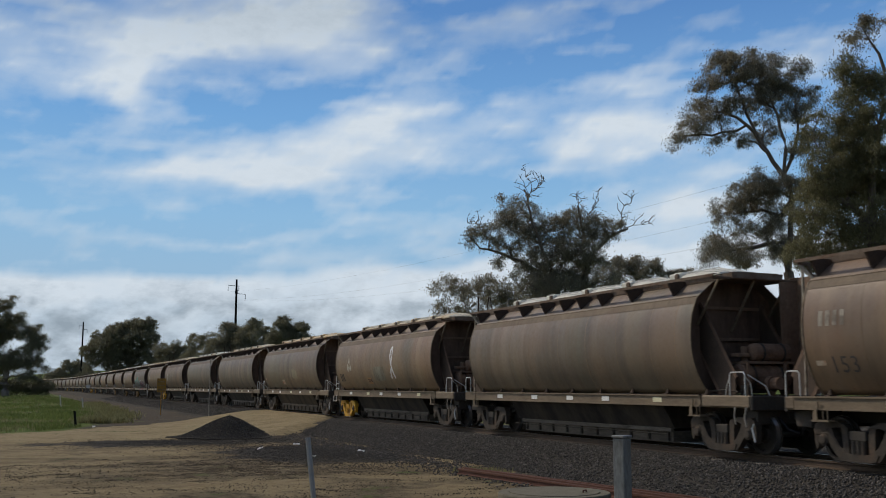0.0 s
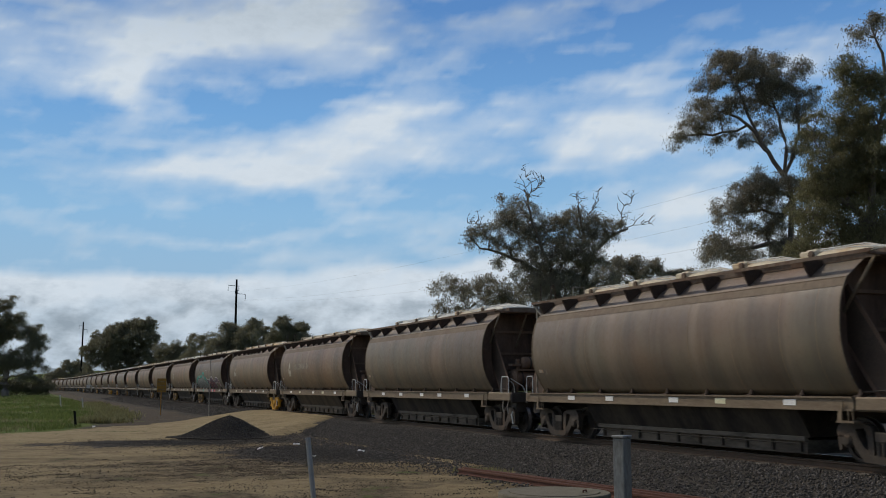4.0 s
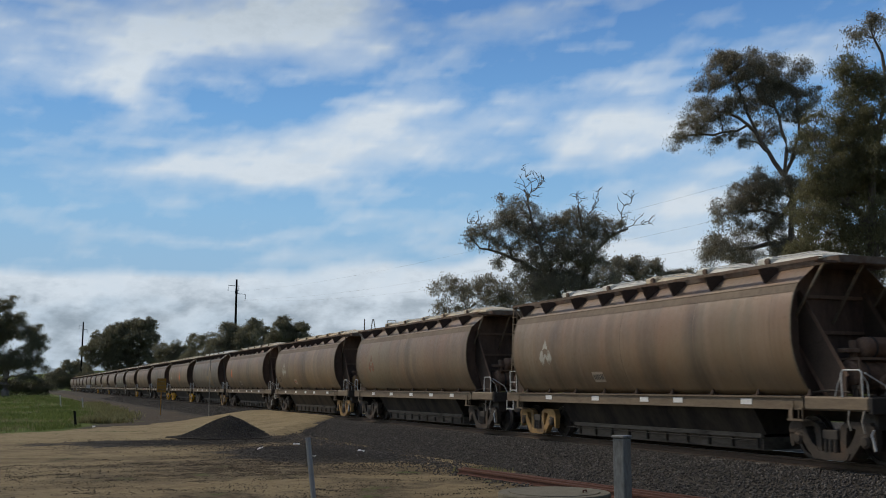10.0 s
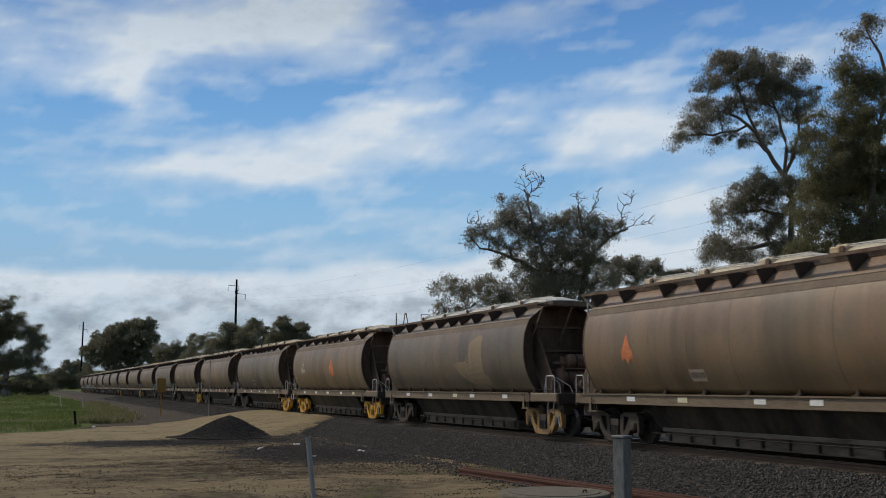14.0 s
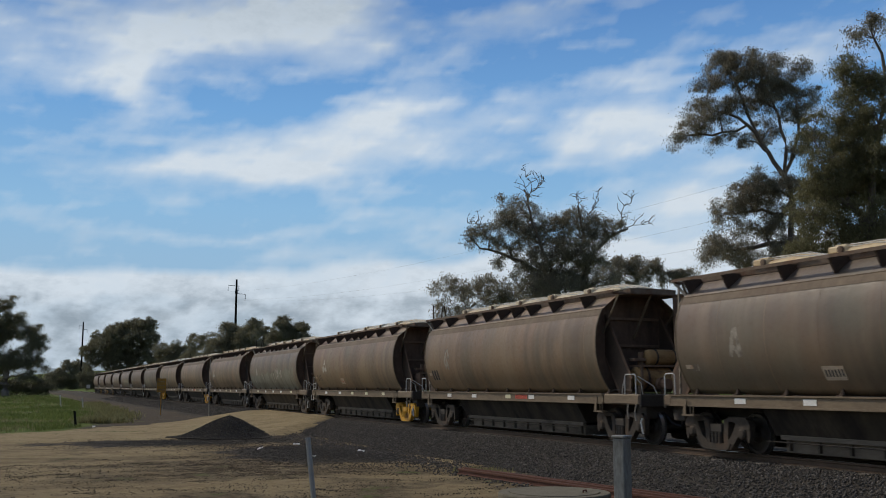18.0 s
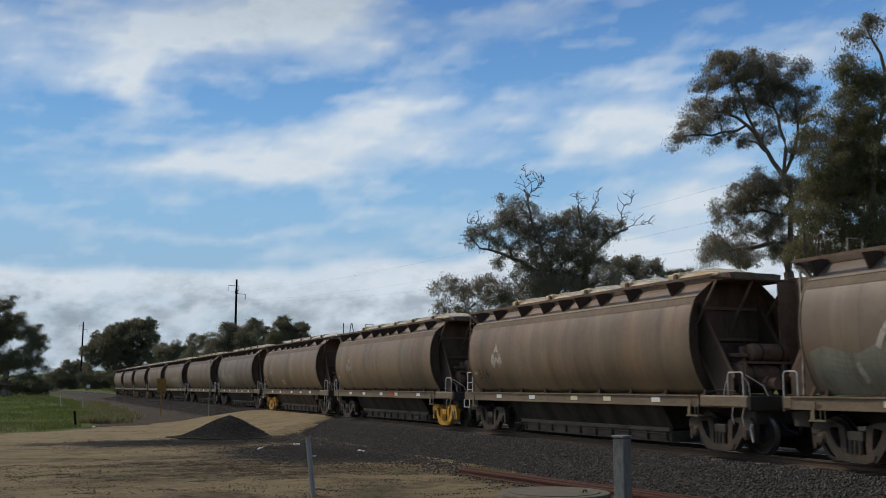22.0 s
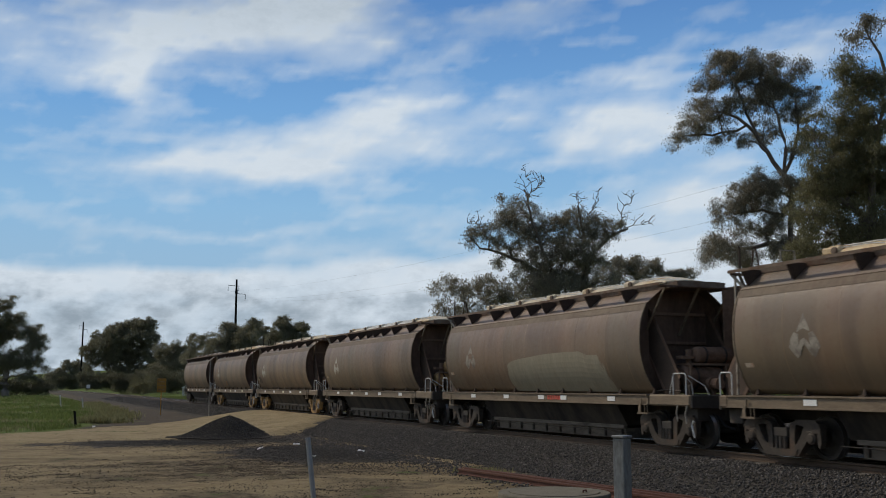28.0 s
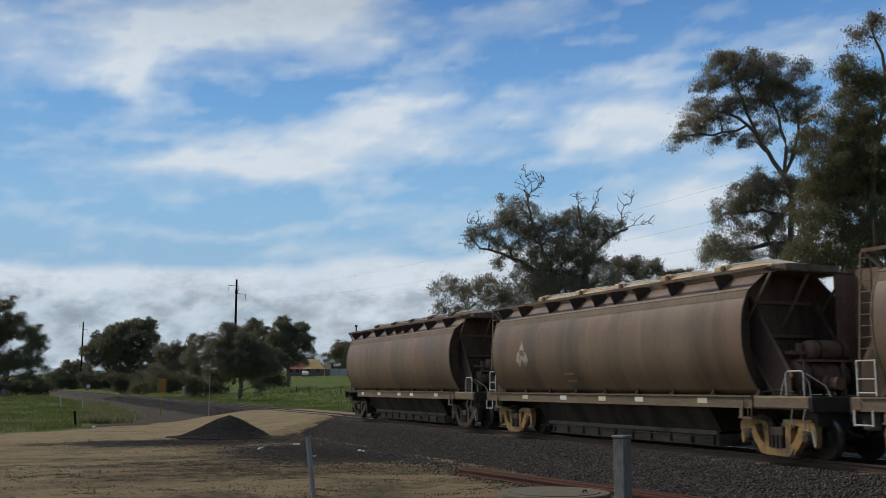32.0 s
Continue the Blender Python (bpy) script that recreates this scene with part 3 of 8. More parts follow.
def make_clouds():
    """A far curved sheet that carries the drifting clouds; it thins out to the clear sky at its rim."""
    naz, nel = 320, 150
    az = np.linspace(-48, 48, naz)                # degrees to the right of the view
    el = np.linspace(-1.5, 36, nel)
    A, E = np.meshgrid(az, el, indexing="ij")
    base = math.degrees(math.atan2(FORWARD.y, FORWARD.x))
    th, ph = np.radians(base - A), np.radians(E)
    P = np.stack([np.cos(th) * np.cos(ph), np.sin(th) * np.cos(ph), np.sin(ph)], -1) * SKY_R
    idx = np.arange(naz * nel).reshape(naz, nel)
    quads = np.stack([idx[:-1, :-1], idx[:-1, 1:], idx[1:, 1:], idx[1:, :-1]], -1).reshape(-1, 4)
    ob = from_arrays("sky_backdrop", P.reshape(-1, 3), quads, None)
    ob.data.shade_smooth()
    warp_a = A + 3.0 * (fbm2(A * 0.18 + 9, E * 0.30 + 3, 11, 4) - 0.5) + 0.9 * (fbm2(A * 0.9, E * 1.3, 12, 4) - 0.5)
    warp_e = E + 2.2 * (fbm2(A * 0.20 + 40, E * 0.33 + 8, 13, 4) - 0.5) + 0.7 * (fbm2(A * 0.9 + 7, E * 1.3, 14, 4) - 0.5)

    def blob(a, e, ra, re, lean, amount, power=2.0):
        c, s = math.cos(radians(lean)), math.sin(radians(lean))
        u = ((warp_a - a) * c + (warp_e - e) * s) / ra
        v = (-(warp_a - a) * s + (warp_e - e) * c) / re
        return amount * np.exp(-(u * u + v * v) ** (power / 2))
    dens = np.zeros_like(A)
    for b in CLOUDS_HIGH + CLOUDS_MIDDLE + CLOUDS_LOW:
        dens = np.maximum(dens, 0) + blob(*b)
    wisps = fbm2(A * 0.30 + E * 0.25, E * 1.1 - A * 0.16, 21, 6)
    puffs = fbm2(A * 0.45, E * 1.0, 22, 6)
    low = 1 - smooth01(4.0, 8.0, E)               # the bank above the horizon
    dens = dens * (0.62 + 0.7 * wisps)
    streaks = smooth01(0.42, 0.80, wisps) * 0.34 * (1 - low)
    bank = smooth01(6.9, 6.0, E + 1.6 * (fbm2(A * 0.22, E * 0.0 + 2, 31, 5) - 0.5) - 0.05 * (A + 20) * (A > -20)) * 0.95
    bank = np.clip(bank, 0, 1) * (0.76 + 0.4 * puffs)
    total = np.clip(dens + streaks + bank, 0, 1)
    rimlight = np.clip(fbm2(A * 0.55 + 5, E * 0.85 + 3, 23, 6) - fbm2(A * 0.55 + 4.8, E * 0.85 + 3.4, 23, 6), -0.3, 0.3)
    shade = np.clip((0.52 + 1.0 * (puffs - 0.5) + 1.1 * rimlight - 0.30 * smooth01(4.8, 6.2, E)) * low + (1 - smooth01(0, 2.6, E)) * 0.22 + 0.42 * smooth01(17.0, 22.0, E), 0, 1)
    rim = smooth01(48, 40, np.abs(A)) * smooth01(36, 29, E)
    at = ob.data.color_attributes.new("cloud", "FLOAT_COLOR", "POINT")
    at.data.foreach_set("color", np.stack([total, shade, rim, np.clip((E + 1.5) / 37.5, 0, 1)], -1).astype(np.float32).ravel())
    m = bpy.data.materials.new("sky_and_clouds")
    m.use_nodes = True
    nt = m.node_tree
    nt.nodes.clear()
    out = nt.nodes.new("ShaderNodeOutputMaterial")
    vc = nt.nodes.new("ShaderNodeVertexColor")
    vc.layer_name = "cloud"
    sep = nt.nodes.new("ShaderNodeSeparateColor")
    nt.links.new(vc.outputs[0], sep.inputs[0])
    v = coords(nt, (1, 1, 2.1))
    n = noise_of(nt, v, 0.0045, 8.0, 0.62)
    n2 = noise_of(nt, v, 0.016, 6.0, 0.65)
    d = calc(nt, "ADD", sep.outputs[0], calc(nt, "MULTIPLY", calc(nt, "SUBTRACT", n, 0.5), 0.42))
    d = calc(nt, "ADD", d, calc(nt, "MULTIPLY", calc(nt, "SUBTRACT", n2, 0.5), 0.16))
    cover = ramp(nt, d, [(0.06, (0, 0, 0)), (0.42, (0.40, 0.40, 0.40)), (1.0, (1, 1, 1))])
    blue = ramp(nt, vc.outputs["Alpha"], SKY_BLUES)
    calm = ramp(nt, vc.outputs["Alpha"], [(0.20, (1, 1, 1)), (0.34, (0.35, 0.35, 0.35))])      # the high cloud is smooth
    g = calc(nt, "ADD", sep.outputs[1], calc(nt, "MULTIPLY", calm, calc(nt, "ADD", calc(nt, "MULTIPLY", calc(nt, "SUBTRACT", n, 0.5), 1.25), calc(nt, "MULTIPLY", calc(nt, "SUBTRACT", n2, 0.5), 0.75))), True)
    white = ramp(nt, g, [(0.0, (0.64, 0.715, 0.79)), (0.3, (0.535, 0.612, 0.69)), (0.65, (0.385, 0.455, 0.525)), (1.0, (0.29, 0.355, 0.42))])
    col = blend(nt, cover, blue, white)
    em = node(nt, "ShaderNodeEmission", Strength=1.0)
    nt.links.new(col, em.inputs[0])
    tr = nt.nodes.new("ShaderNodeBsdfTransparent")
    mix = nt.nodes.new("ShaderNodeMixShader")
    nt.links.new(sep.outputs[2], mix.inputs[0])
    nt.links.new(tr.outputs[0], mix.inputs[1])
    nt.links.new(em.outputs[0], mix.inputs[2])
    nt.links.new(mix.outputs[0], out.inputs[0])
    ob.data.materials.append(m)
    return tagged(ob, "blue sky with drifting white cloud streaks and a low cloud bank", "sky", kind="structure")


SKY_BLUES = [(0.0, (0.34, 0.44, 0.53)), (0.16, (0.325, 0.49, 0.65)), (0.31, (0.262, 0.478, 0.715)), (0.46, (0.168, 0.373, 0.68)), (0.62, (0.102, 0.250, 0.545)), (1.0, (0.060, 0.15, 0.37))]
# azimuth, elevation, half widths, lean, amount
CLOUDS_HIGH = [(-12.2, 20.4, 7.48, 2.02, 3, 0.95), (-7.6, 21.1, 3.58, 1.95, 10, 0.75), (-17.8, 18.1, 2.28, 1.95, 0, 0.75), (-17.5, 16.5, 0.91, 1.24, 0, 0.5), (-21.6, 16.8, 3.58, 0.72, 8, 0.4), (-24.0, 18.2, 2.93, 1.63, 0, 0.45), (4.9, 20.5, 3.58, 0.98, 14, 0.5), (-4.9, 19.1, 2.28, 0.81, 15, 0.3)]
CLOUDS_MIDDLE = [(-11.6, 12.3, 7.48, 0.98, 3, 0.85), (-7.4, 13.9, 5.53, 1.17, 10, 0.75), (-3.1, 15.6, 3.58, 1.3, 20, 0.7), (-0.5, 13.6, 3.58, 1.04, 8, 0.6), (3.2, 15.9, 3.58, 0.72, 20, 0.45), (10.8, 14.9, 4.23, 1.56, 6, 0.85), (13.3, 15.2, 2.28, 1.17, 0, 0.5), (9.7, 17.3, 3.9, 0.59, 15, 0.35), (7.8, 13.6, 1.3, 0.78, 0, 0.4), (14.0, 10.5, 4.23, 1.95, 14, 0.7), (15.9, 8.2, 5.21, 1.95, 10, 0.6), (21.4, 18.2, 3.9, 1.3, 10, 0.35)]
CLOUDS_LOW = [(-13.7, 8.7, 5.53, 0.36, 0, 0.4), (-4.7, 10.0, 2.28, 0.46, 0, 0.25), (-6.3, 7.8, 3.58, 0.65, 8, 0.4), (2.2, 9.7, 3.9, 0.72, 6, 0.4), (-19.6, 5.7, 6.51, 0.52, 1, 0.65), (-4.4, 4.3, 2.93, 0.85, 5, 0.5), (2.2, 6.6, 4.23, 1.3, 8, 0.35)]


def make_hills():
    """Low blue hills on the horizon, a closed ridge with depth; their haze is a painted glow."""
    az = np.linspace(-60, 60, 160)
    base = math.degrees(math.atan2(FORWARD.y, FORWARD.x))
    h = 30 + 26 * fbm2(az * 0.22 + 3, az * 0, 41, 4) + 62 * np.exp(-((az + 7.2) / 3.0) ** 2) + 22 * np.exp(-((az + 23.0) / 3.0) ** 2)
    rows = []
    for r, k in ((2900, -0.12), (3100, 0.45), (3300, 1.0), (3600, 0.3)):
        th = np.radians(base - az)
        rows.append(np.stack([np.cos(th) * r, np.sin(th) * r, h * k], -1))
    P = np.stack(rows, 1)
    idx = np.arange(P.shape[0] * 4).reshape(-1, 4)
    quads = np.stack([idx[:-1, :-1], idx[1:, :-1], idx[1:, 1:], idx[:-1, 1:]], -1).reshape(-1, 4)
    m, nt, b = material("glowing_hill_haze", 1.0, 0.0, 0.0)
    # pale haze tone, given off by the ridge itself instead of lit
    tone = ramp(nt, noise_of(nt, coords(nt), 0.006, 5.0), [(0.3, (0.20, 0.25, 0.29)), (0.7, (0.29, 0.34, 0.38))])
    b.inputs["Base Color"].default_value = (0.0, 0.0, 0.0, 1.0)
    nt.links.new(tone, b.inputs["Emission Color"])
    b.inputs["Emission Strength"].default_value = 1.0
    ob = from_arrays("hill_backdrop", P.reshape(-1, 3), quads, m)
    ob.data.shade_smooth()
    tagged(ob, "low hazy blue scrub hills on the far horizon", "hills", kind="structure")


make_ground()
SKY = make_clouds()
make_hills()


# ---- track ----
def make_track():
    head = [(-0.035, 0.0), (0.035, 0.0), (0.035, -0.035), (0.010, -0.05), (0.010, -0.125), (0.062, -0.14), (0.062, -0.155), (-0.062, -0.155), (-0.062, -0.14), (-0.010, -0.125), (-0.010, -0.05), (-0.035, -0.035)]
    stations = [12.0, -20.0, -60.0, -120.0, -200.0] + [CURVE_X - 20 * k for k in range(12)]
    for side in (-1, 1):
        bm = bmesh.new()
        top = bmesh.new()
        rings, tops = [], []
        for s in stations:
            x, y, a = track_point(s)
            m = pose(x, y, 0, 0, 0, a)
            rings.append([bm.verts.new(m @ Vector((0, side * (GAUGE / 2 + 0.035) + py, pz))) for py, pz in head])
            tops.append([top.verts.new(m @ Vector((0, side * (GAUGE / 2 + 0.035) + py, 0.003))) for py in (-0.03, 0.03)])
        for a, b in zip(rings, rings[1:]):
            for k in range(len(head)):
                bm.faces.new((a[k], a[(k + 1) % len(head)], b[(k + 1) % len(head)], b[k]))
        for a, b in zip(tops, tops[1:]):
            top.faces.new((a[0], a[1], b[1], b[0]))
        rail = tagged(part("rail", bm, M_RAIL), "brown steel running rail with a polished head", "rail", "rails of the track")
        part("rail_head", top, M_TREAD, rail, "bright worn running surface")
    bm = bmesh.new()
    box(bm, -0.115, 0.115, -1.0, 1.0, -0.29, -0.155, 0.012)
    proto = part("sleeper", bm, M_SLEEPER)
    bed = empty("track_bed", label="timber sleepers of the single railway track in ballast", category="sleepers", kind="structure")
    first = True
    for k in range(300):
        x, y, a = track_point(4.0 - 0.66 * k)
        if -61.0 < x < -48.5:
            continue
        ob = proto if first else new("sleeper", proto.data)
        first = False
        ob.parent = bed
        ob.matrix_local = pose(x, y + random.uniform(-0.02, 0.02), random.uniform(-0.01, 0.01), 0, 0, a + random.uniform(-1.0, 1.0))


make_track()
# ---- hopper wagons ----
SHELL_X0, SHELL_X1 = -6.18, 5.55          # the rounded hopper shell
SILL_Z0, SILL_Z1 = 0.97, 1.20
REAR_BOGIE, FRONT_BOGIE = -5.27, 6.08
SHOULDER_Z = 3.36                       # above it the shell slopes in under the roof


def shell_y(z):
    """Half width of the hopper shell at height z."""
    return 1.34 - 0.278 * abs(z - 2.45) ** 2.28


def on_shell(x, z, lift=0.007):
    """A place on the camera-side face of the shell."""
    return Vector((x, -shell_y(z) - lift, z))


def stroke(bm, pts, width, lift=0.007):
    """A painted line on the shell through (x, z) points, cut finely so that it follows the curve."""
    fine = []
    for (x0, z0), (x1, z1) in zip(pts, pts[1:]):
        k = max(1, int(math.hypot(x1 - x0, z1 - z0) / 0.12))
        fine += [(x0 + (x1 - x0) * i / k, z0 + (z1 - z0) * i / k) for i in range(k)]
    fine.append(pts[-1])
    left, right = [], []
    for i, (x, z) in enumerate(fine):
        xa, za = fine[max(0, i - 1)]
        xb, zb = fine[min(len(fine) - 1, i + 1)]
        d = math.hypot(xb - xa, zb - za) or 1.0
        nx, nz = -(zb - za) / d * width / 2, (xb - xa) / d * width / 2
        left.append(bm.verts.new(on_shell(x + nx, z + nz, lift)))
        right.append(bm.verts.new(on_shell(x - nx, z - nz, lift)))
    for i in range(len(fine) - 1):
        bm.faces.new((left[i], left[i + 1], right[i + 1], right[i]))


def patch(bm, top, bottom, lift=0.006, rows=8):
    """A painted area on the shell between two lists of (x, z) points of equal length."""
    grid = [[bm.verts.new(on_shell(xt + (xb - xt) * k / rows, zt + (zb - zt) * k / rows, lift)) for k in range(rows + 1)] for (xt, zt), (xb, zb) in zip(top, bottom)]
    for a, b in zip(grid, grid[1:]):
        for k in range(rows):
            bm.faces.new((a[k], b[k], b[k + 1], a[k + 1]))


def make_bogie(parent, x, mat, label):
    """Three-piece bogie, as a part of its wagon, with its pieces one level below."""
    bm = bmesh.new()
    box(bm, -0.17, 0.17, -0.90, 0.90, 0.42, 0.60, 0.02)            # bolster
    bogie = part("bogie", bm, mat, parent, label)
    bogie.location = (x, 0, 0)
    for side in (-1, 1):
        y0, y1 = (side * 0.86, side * 1.02) if side > 0 else (-1.02, -0.86)
        bm = bmesh.new()
        for k in (-1, 1):
            plate_xz(bm, [(k * u, v) for u, v in ((1.05, 0.50), (1.07, 0.60), (1.03, 0.69), (0.95, 0.735), (0.80, 0.745), (0.40, 0.73), (0.29, 0.70), (0.27, 0.655), (0.50, 0.66), (0.74, 0.61), (0.90, 0.54))], y0, y1)       # top chord
            plate_xz(bm, [(k * u, v) for u, v in ((0.93, 0.57), (0.84, 0.64), (0.63, 0.64), (0.57, 0.50), (0.45, 0.33), (0.36, 0.27), (0.29, 0.20), (0.34, 0.06), (0.46, 0.08), (0.62, 0.26), (0.79, 0.47))], y0 + 0.006, y1 - 0.006)      # diagonal
            plate_xz(bm, [(k * u, v) for u, v in ((0.41, 0.67), (0.25, 0.67), (0.23, 0.40), (0.24, 0.10), (0.38, 0.10), (0.37, 0.30), (0.38, 0.50))], y0 + 0.012, y1 - 0.012)   # column
            plate_xz(bm, [(k * u, v) for u, v in ((1.07, 0.62), (0.93, 0.60), (0.96, 0.44), (0.97, 0.28), (1.02, 0.24), (1.06, 0.34))], y0 + 0.015, y1 - 0.015)   # horn
            bar(bm, (k * 0.42, y0 + 0.08, 0.75), (k * 0.98, y0 + 0.08, 0.745), 0.17, 0.025)
        plate_xz(bm, [(-0.46, 0.20), (0.46, 0.20), (0.40, 0.09), (0.28, 0.055), (-0.28, 0.055), (-0.40, 0.09)], y0 - 0.012, y1 + 0.012)
        part("side_frame", bm, mat, bogie)
        bm = bmesh.new()
        for dx in (-0.115, 0.0, 0.115):
            for dy in (-0.06, 0.06):
                rod(bm, (dx, side * 0.94 + dy, 0.19), (dx, side * 0.94 + dy, 0.43), 0.046, 8)
                for q in range(5):
                    rod(bm, (dx, side * 0.94 + dy, 0.205 + q * 0.048), (dx, side * 0.94 + dy, 0.225 + q * 0.048), 0.054, 8)
        box(bm, -0.19, 0.19, side * 0.94 - 0.09, side * 0.94 + 0.09, 0.43, 0.60, 0.012)
        part("spring_nest", bm, M_DARK, bogie)
        for k in (-1, 1):
            bm = bmesh.new()
            lathe_y(bm, [(0.02, -0.115), (0.075, -0.11), (0.095, -0.085), (0.115, -0.08), (0.115, 0.06), (0.09, 0.065)], 14, (k * 0.83, side * 0.95, 0.42))
            box(bm, k * 0.83 - 0.13, k * 0.83 + 0.13, side * 0.95 - 0.07, side * 0.95 + 0.07, 0.50, 0.555, 0.01)
            part("axle_box", bm, M_BOGIE, bogie)
    return bogie


def make_rigging(bogie):
    """Brake beams and levers between the wheels."""
    bm = bmesh.new()
    box(bm, -0.36, 0.36, -0.78, 0.78, 0.24, 0.40, 0.02)
    for x in (-0.40, 0.40):
        box(bm, x - 0.05, x + 0.05, -0.70, 0.70, 0.30, 0.46, 0.01)
    bar(bm, (-0.4, 0.2, 0.40), (0.4, 0.1, 0.62), 0.05, 0.03)
    part("brake_rigging", bm, M_DARK, bogie)


def make_wheelset(bogie, dx):
    bm = bmesh.new()
    rod(bm, (0, -0.98, 0), (0, 0.98, 0), 0.065, 12)
    for s in (-1, 1):
        lathe_y(bm, [(0.06, s * 0.085), (0.16, s * 0.085), (0.20, s * 0.04), (0.34, s * 0.02), (0.345, s * 0.065), (0.412, s * 0.065), (0.42, -s * 0.03), (0.448, -s * 0.038), (0.445, -s * 0.062), (0.345, -s * 0.066), (0.33, -s * 0.02), (0.19, -s * 0.03), (0.10, -s * 0.08)], 28, (0, s * 0.57, 0))
    ws = part("wheelset", bm, M_WHEEL, bogie)
    bm = bmesh.new()
    for s in (-1, 1):
        ring_a = [bm.verts.new((0.4155 * math.cos(a), s * 0.637, 0.4155 * math.sin(a))) for a in np.linspace(0, 2 * math.pi, 28, endpoint=False)]
        ring_b = [bm.verts.new((0.4225 * math.cos(a), s * 0.545, 0.4225 * math.sin(a))) for a in np.linspace(0, 2 * math.pi, 28, endpoint=False)]
        for k in range(28):
            bm.faces.new((ring_a[k], ring_a[(k + 1) % 28], ring_b[(k + 1) % 28], ring_b[k]))
    tread = part("tread", bm, M_TREAD, None)
    # the tread is joined into the wheelset as a second material
    me = ws.data
    me.materials.append(M_TREAD)
    bm = bmesh.new()
    bm.from_mesh(me)
    n = len(bm.faces)
    bm.from_mesh(tread.data)
    bm.faces.ensure_lookup_table()
    for f in bm.faces[n:]:
        f.material_index = 1
    bm.to_mesh(me)
    bm.free()
    bpy.data.objects.remove(tread)
    ws.matrix_parent_inverse = Matrix.Translation((dx, 0, 0.42))
    return ws


def hatch_mesh(x0, x1):
    """A moulded trough hatch cover: a flat flange, sloping pleated flanks and a low crown."""
    bm = bmesh.new()
    box(bm, x0 + 0.02, x1, -0.74, 0.74, 3.80, 3.855, 0.012)
    flank = [(0.70, 3.85), (0.66, 3.91), (0.55, 3.96), (0.40, 4.005), (0.18, 4.04)]
    n = max(4, int((x1 - x0) / 0.16))
    rings = []
    for i in range(n + 1):
        x = x0 + 0.30 + (x1 - x0 - 0.32) * i / n
        k = 1.0 - 0.75 * smooth01(x1 - 0.75, x1, x)
        fold = -0.014 if i % 2 else 0.0
        ring = [(-y, 3.85 + (z - 3.85) * k + fold * (0 < q < 4)) for q, (y, z) in enumerate(flank)]
        ring += [(y, 3.85 + (z - 3.85) * k + fold * (0 < 4 - q < 4)) for q, (y, z) in enumerate(reversed(flank))]
        rings.append([bm.verts.new((x, y, z)) for y, z in ring])
    for a, b in zip(rings, rings[1:]):
        for k in range(9):
            bm.faces.new((a[k], b[k], b[k + 1], a[k + 1]))
    bm.faces.new(rings[0])
    bm.faces.new(rings[-1][::-1])
    return bm


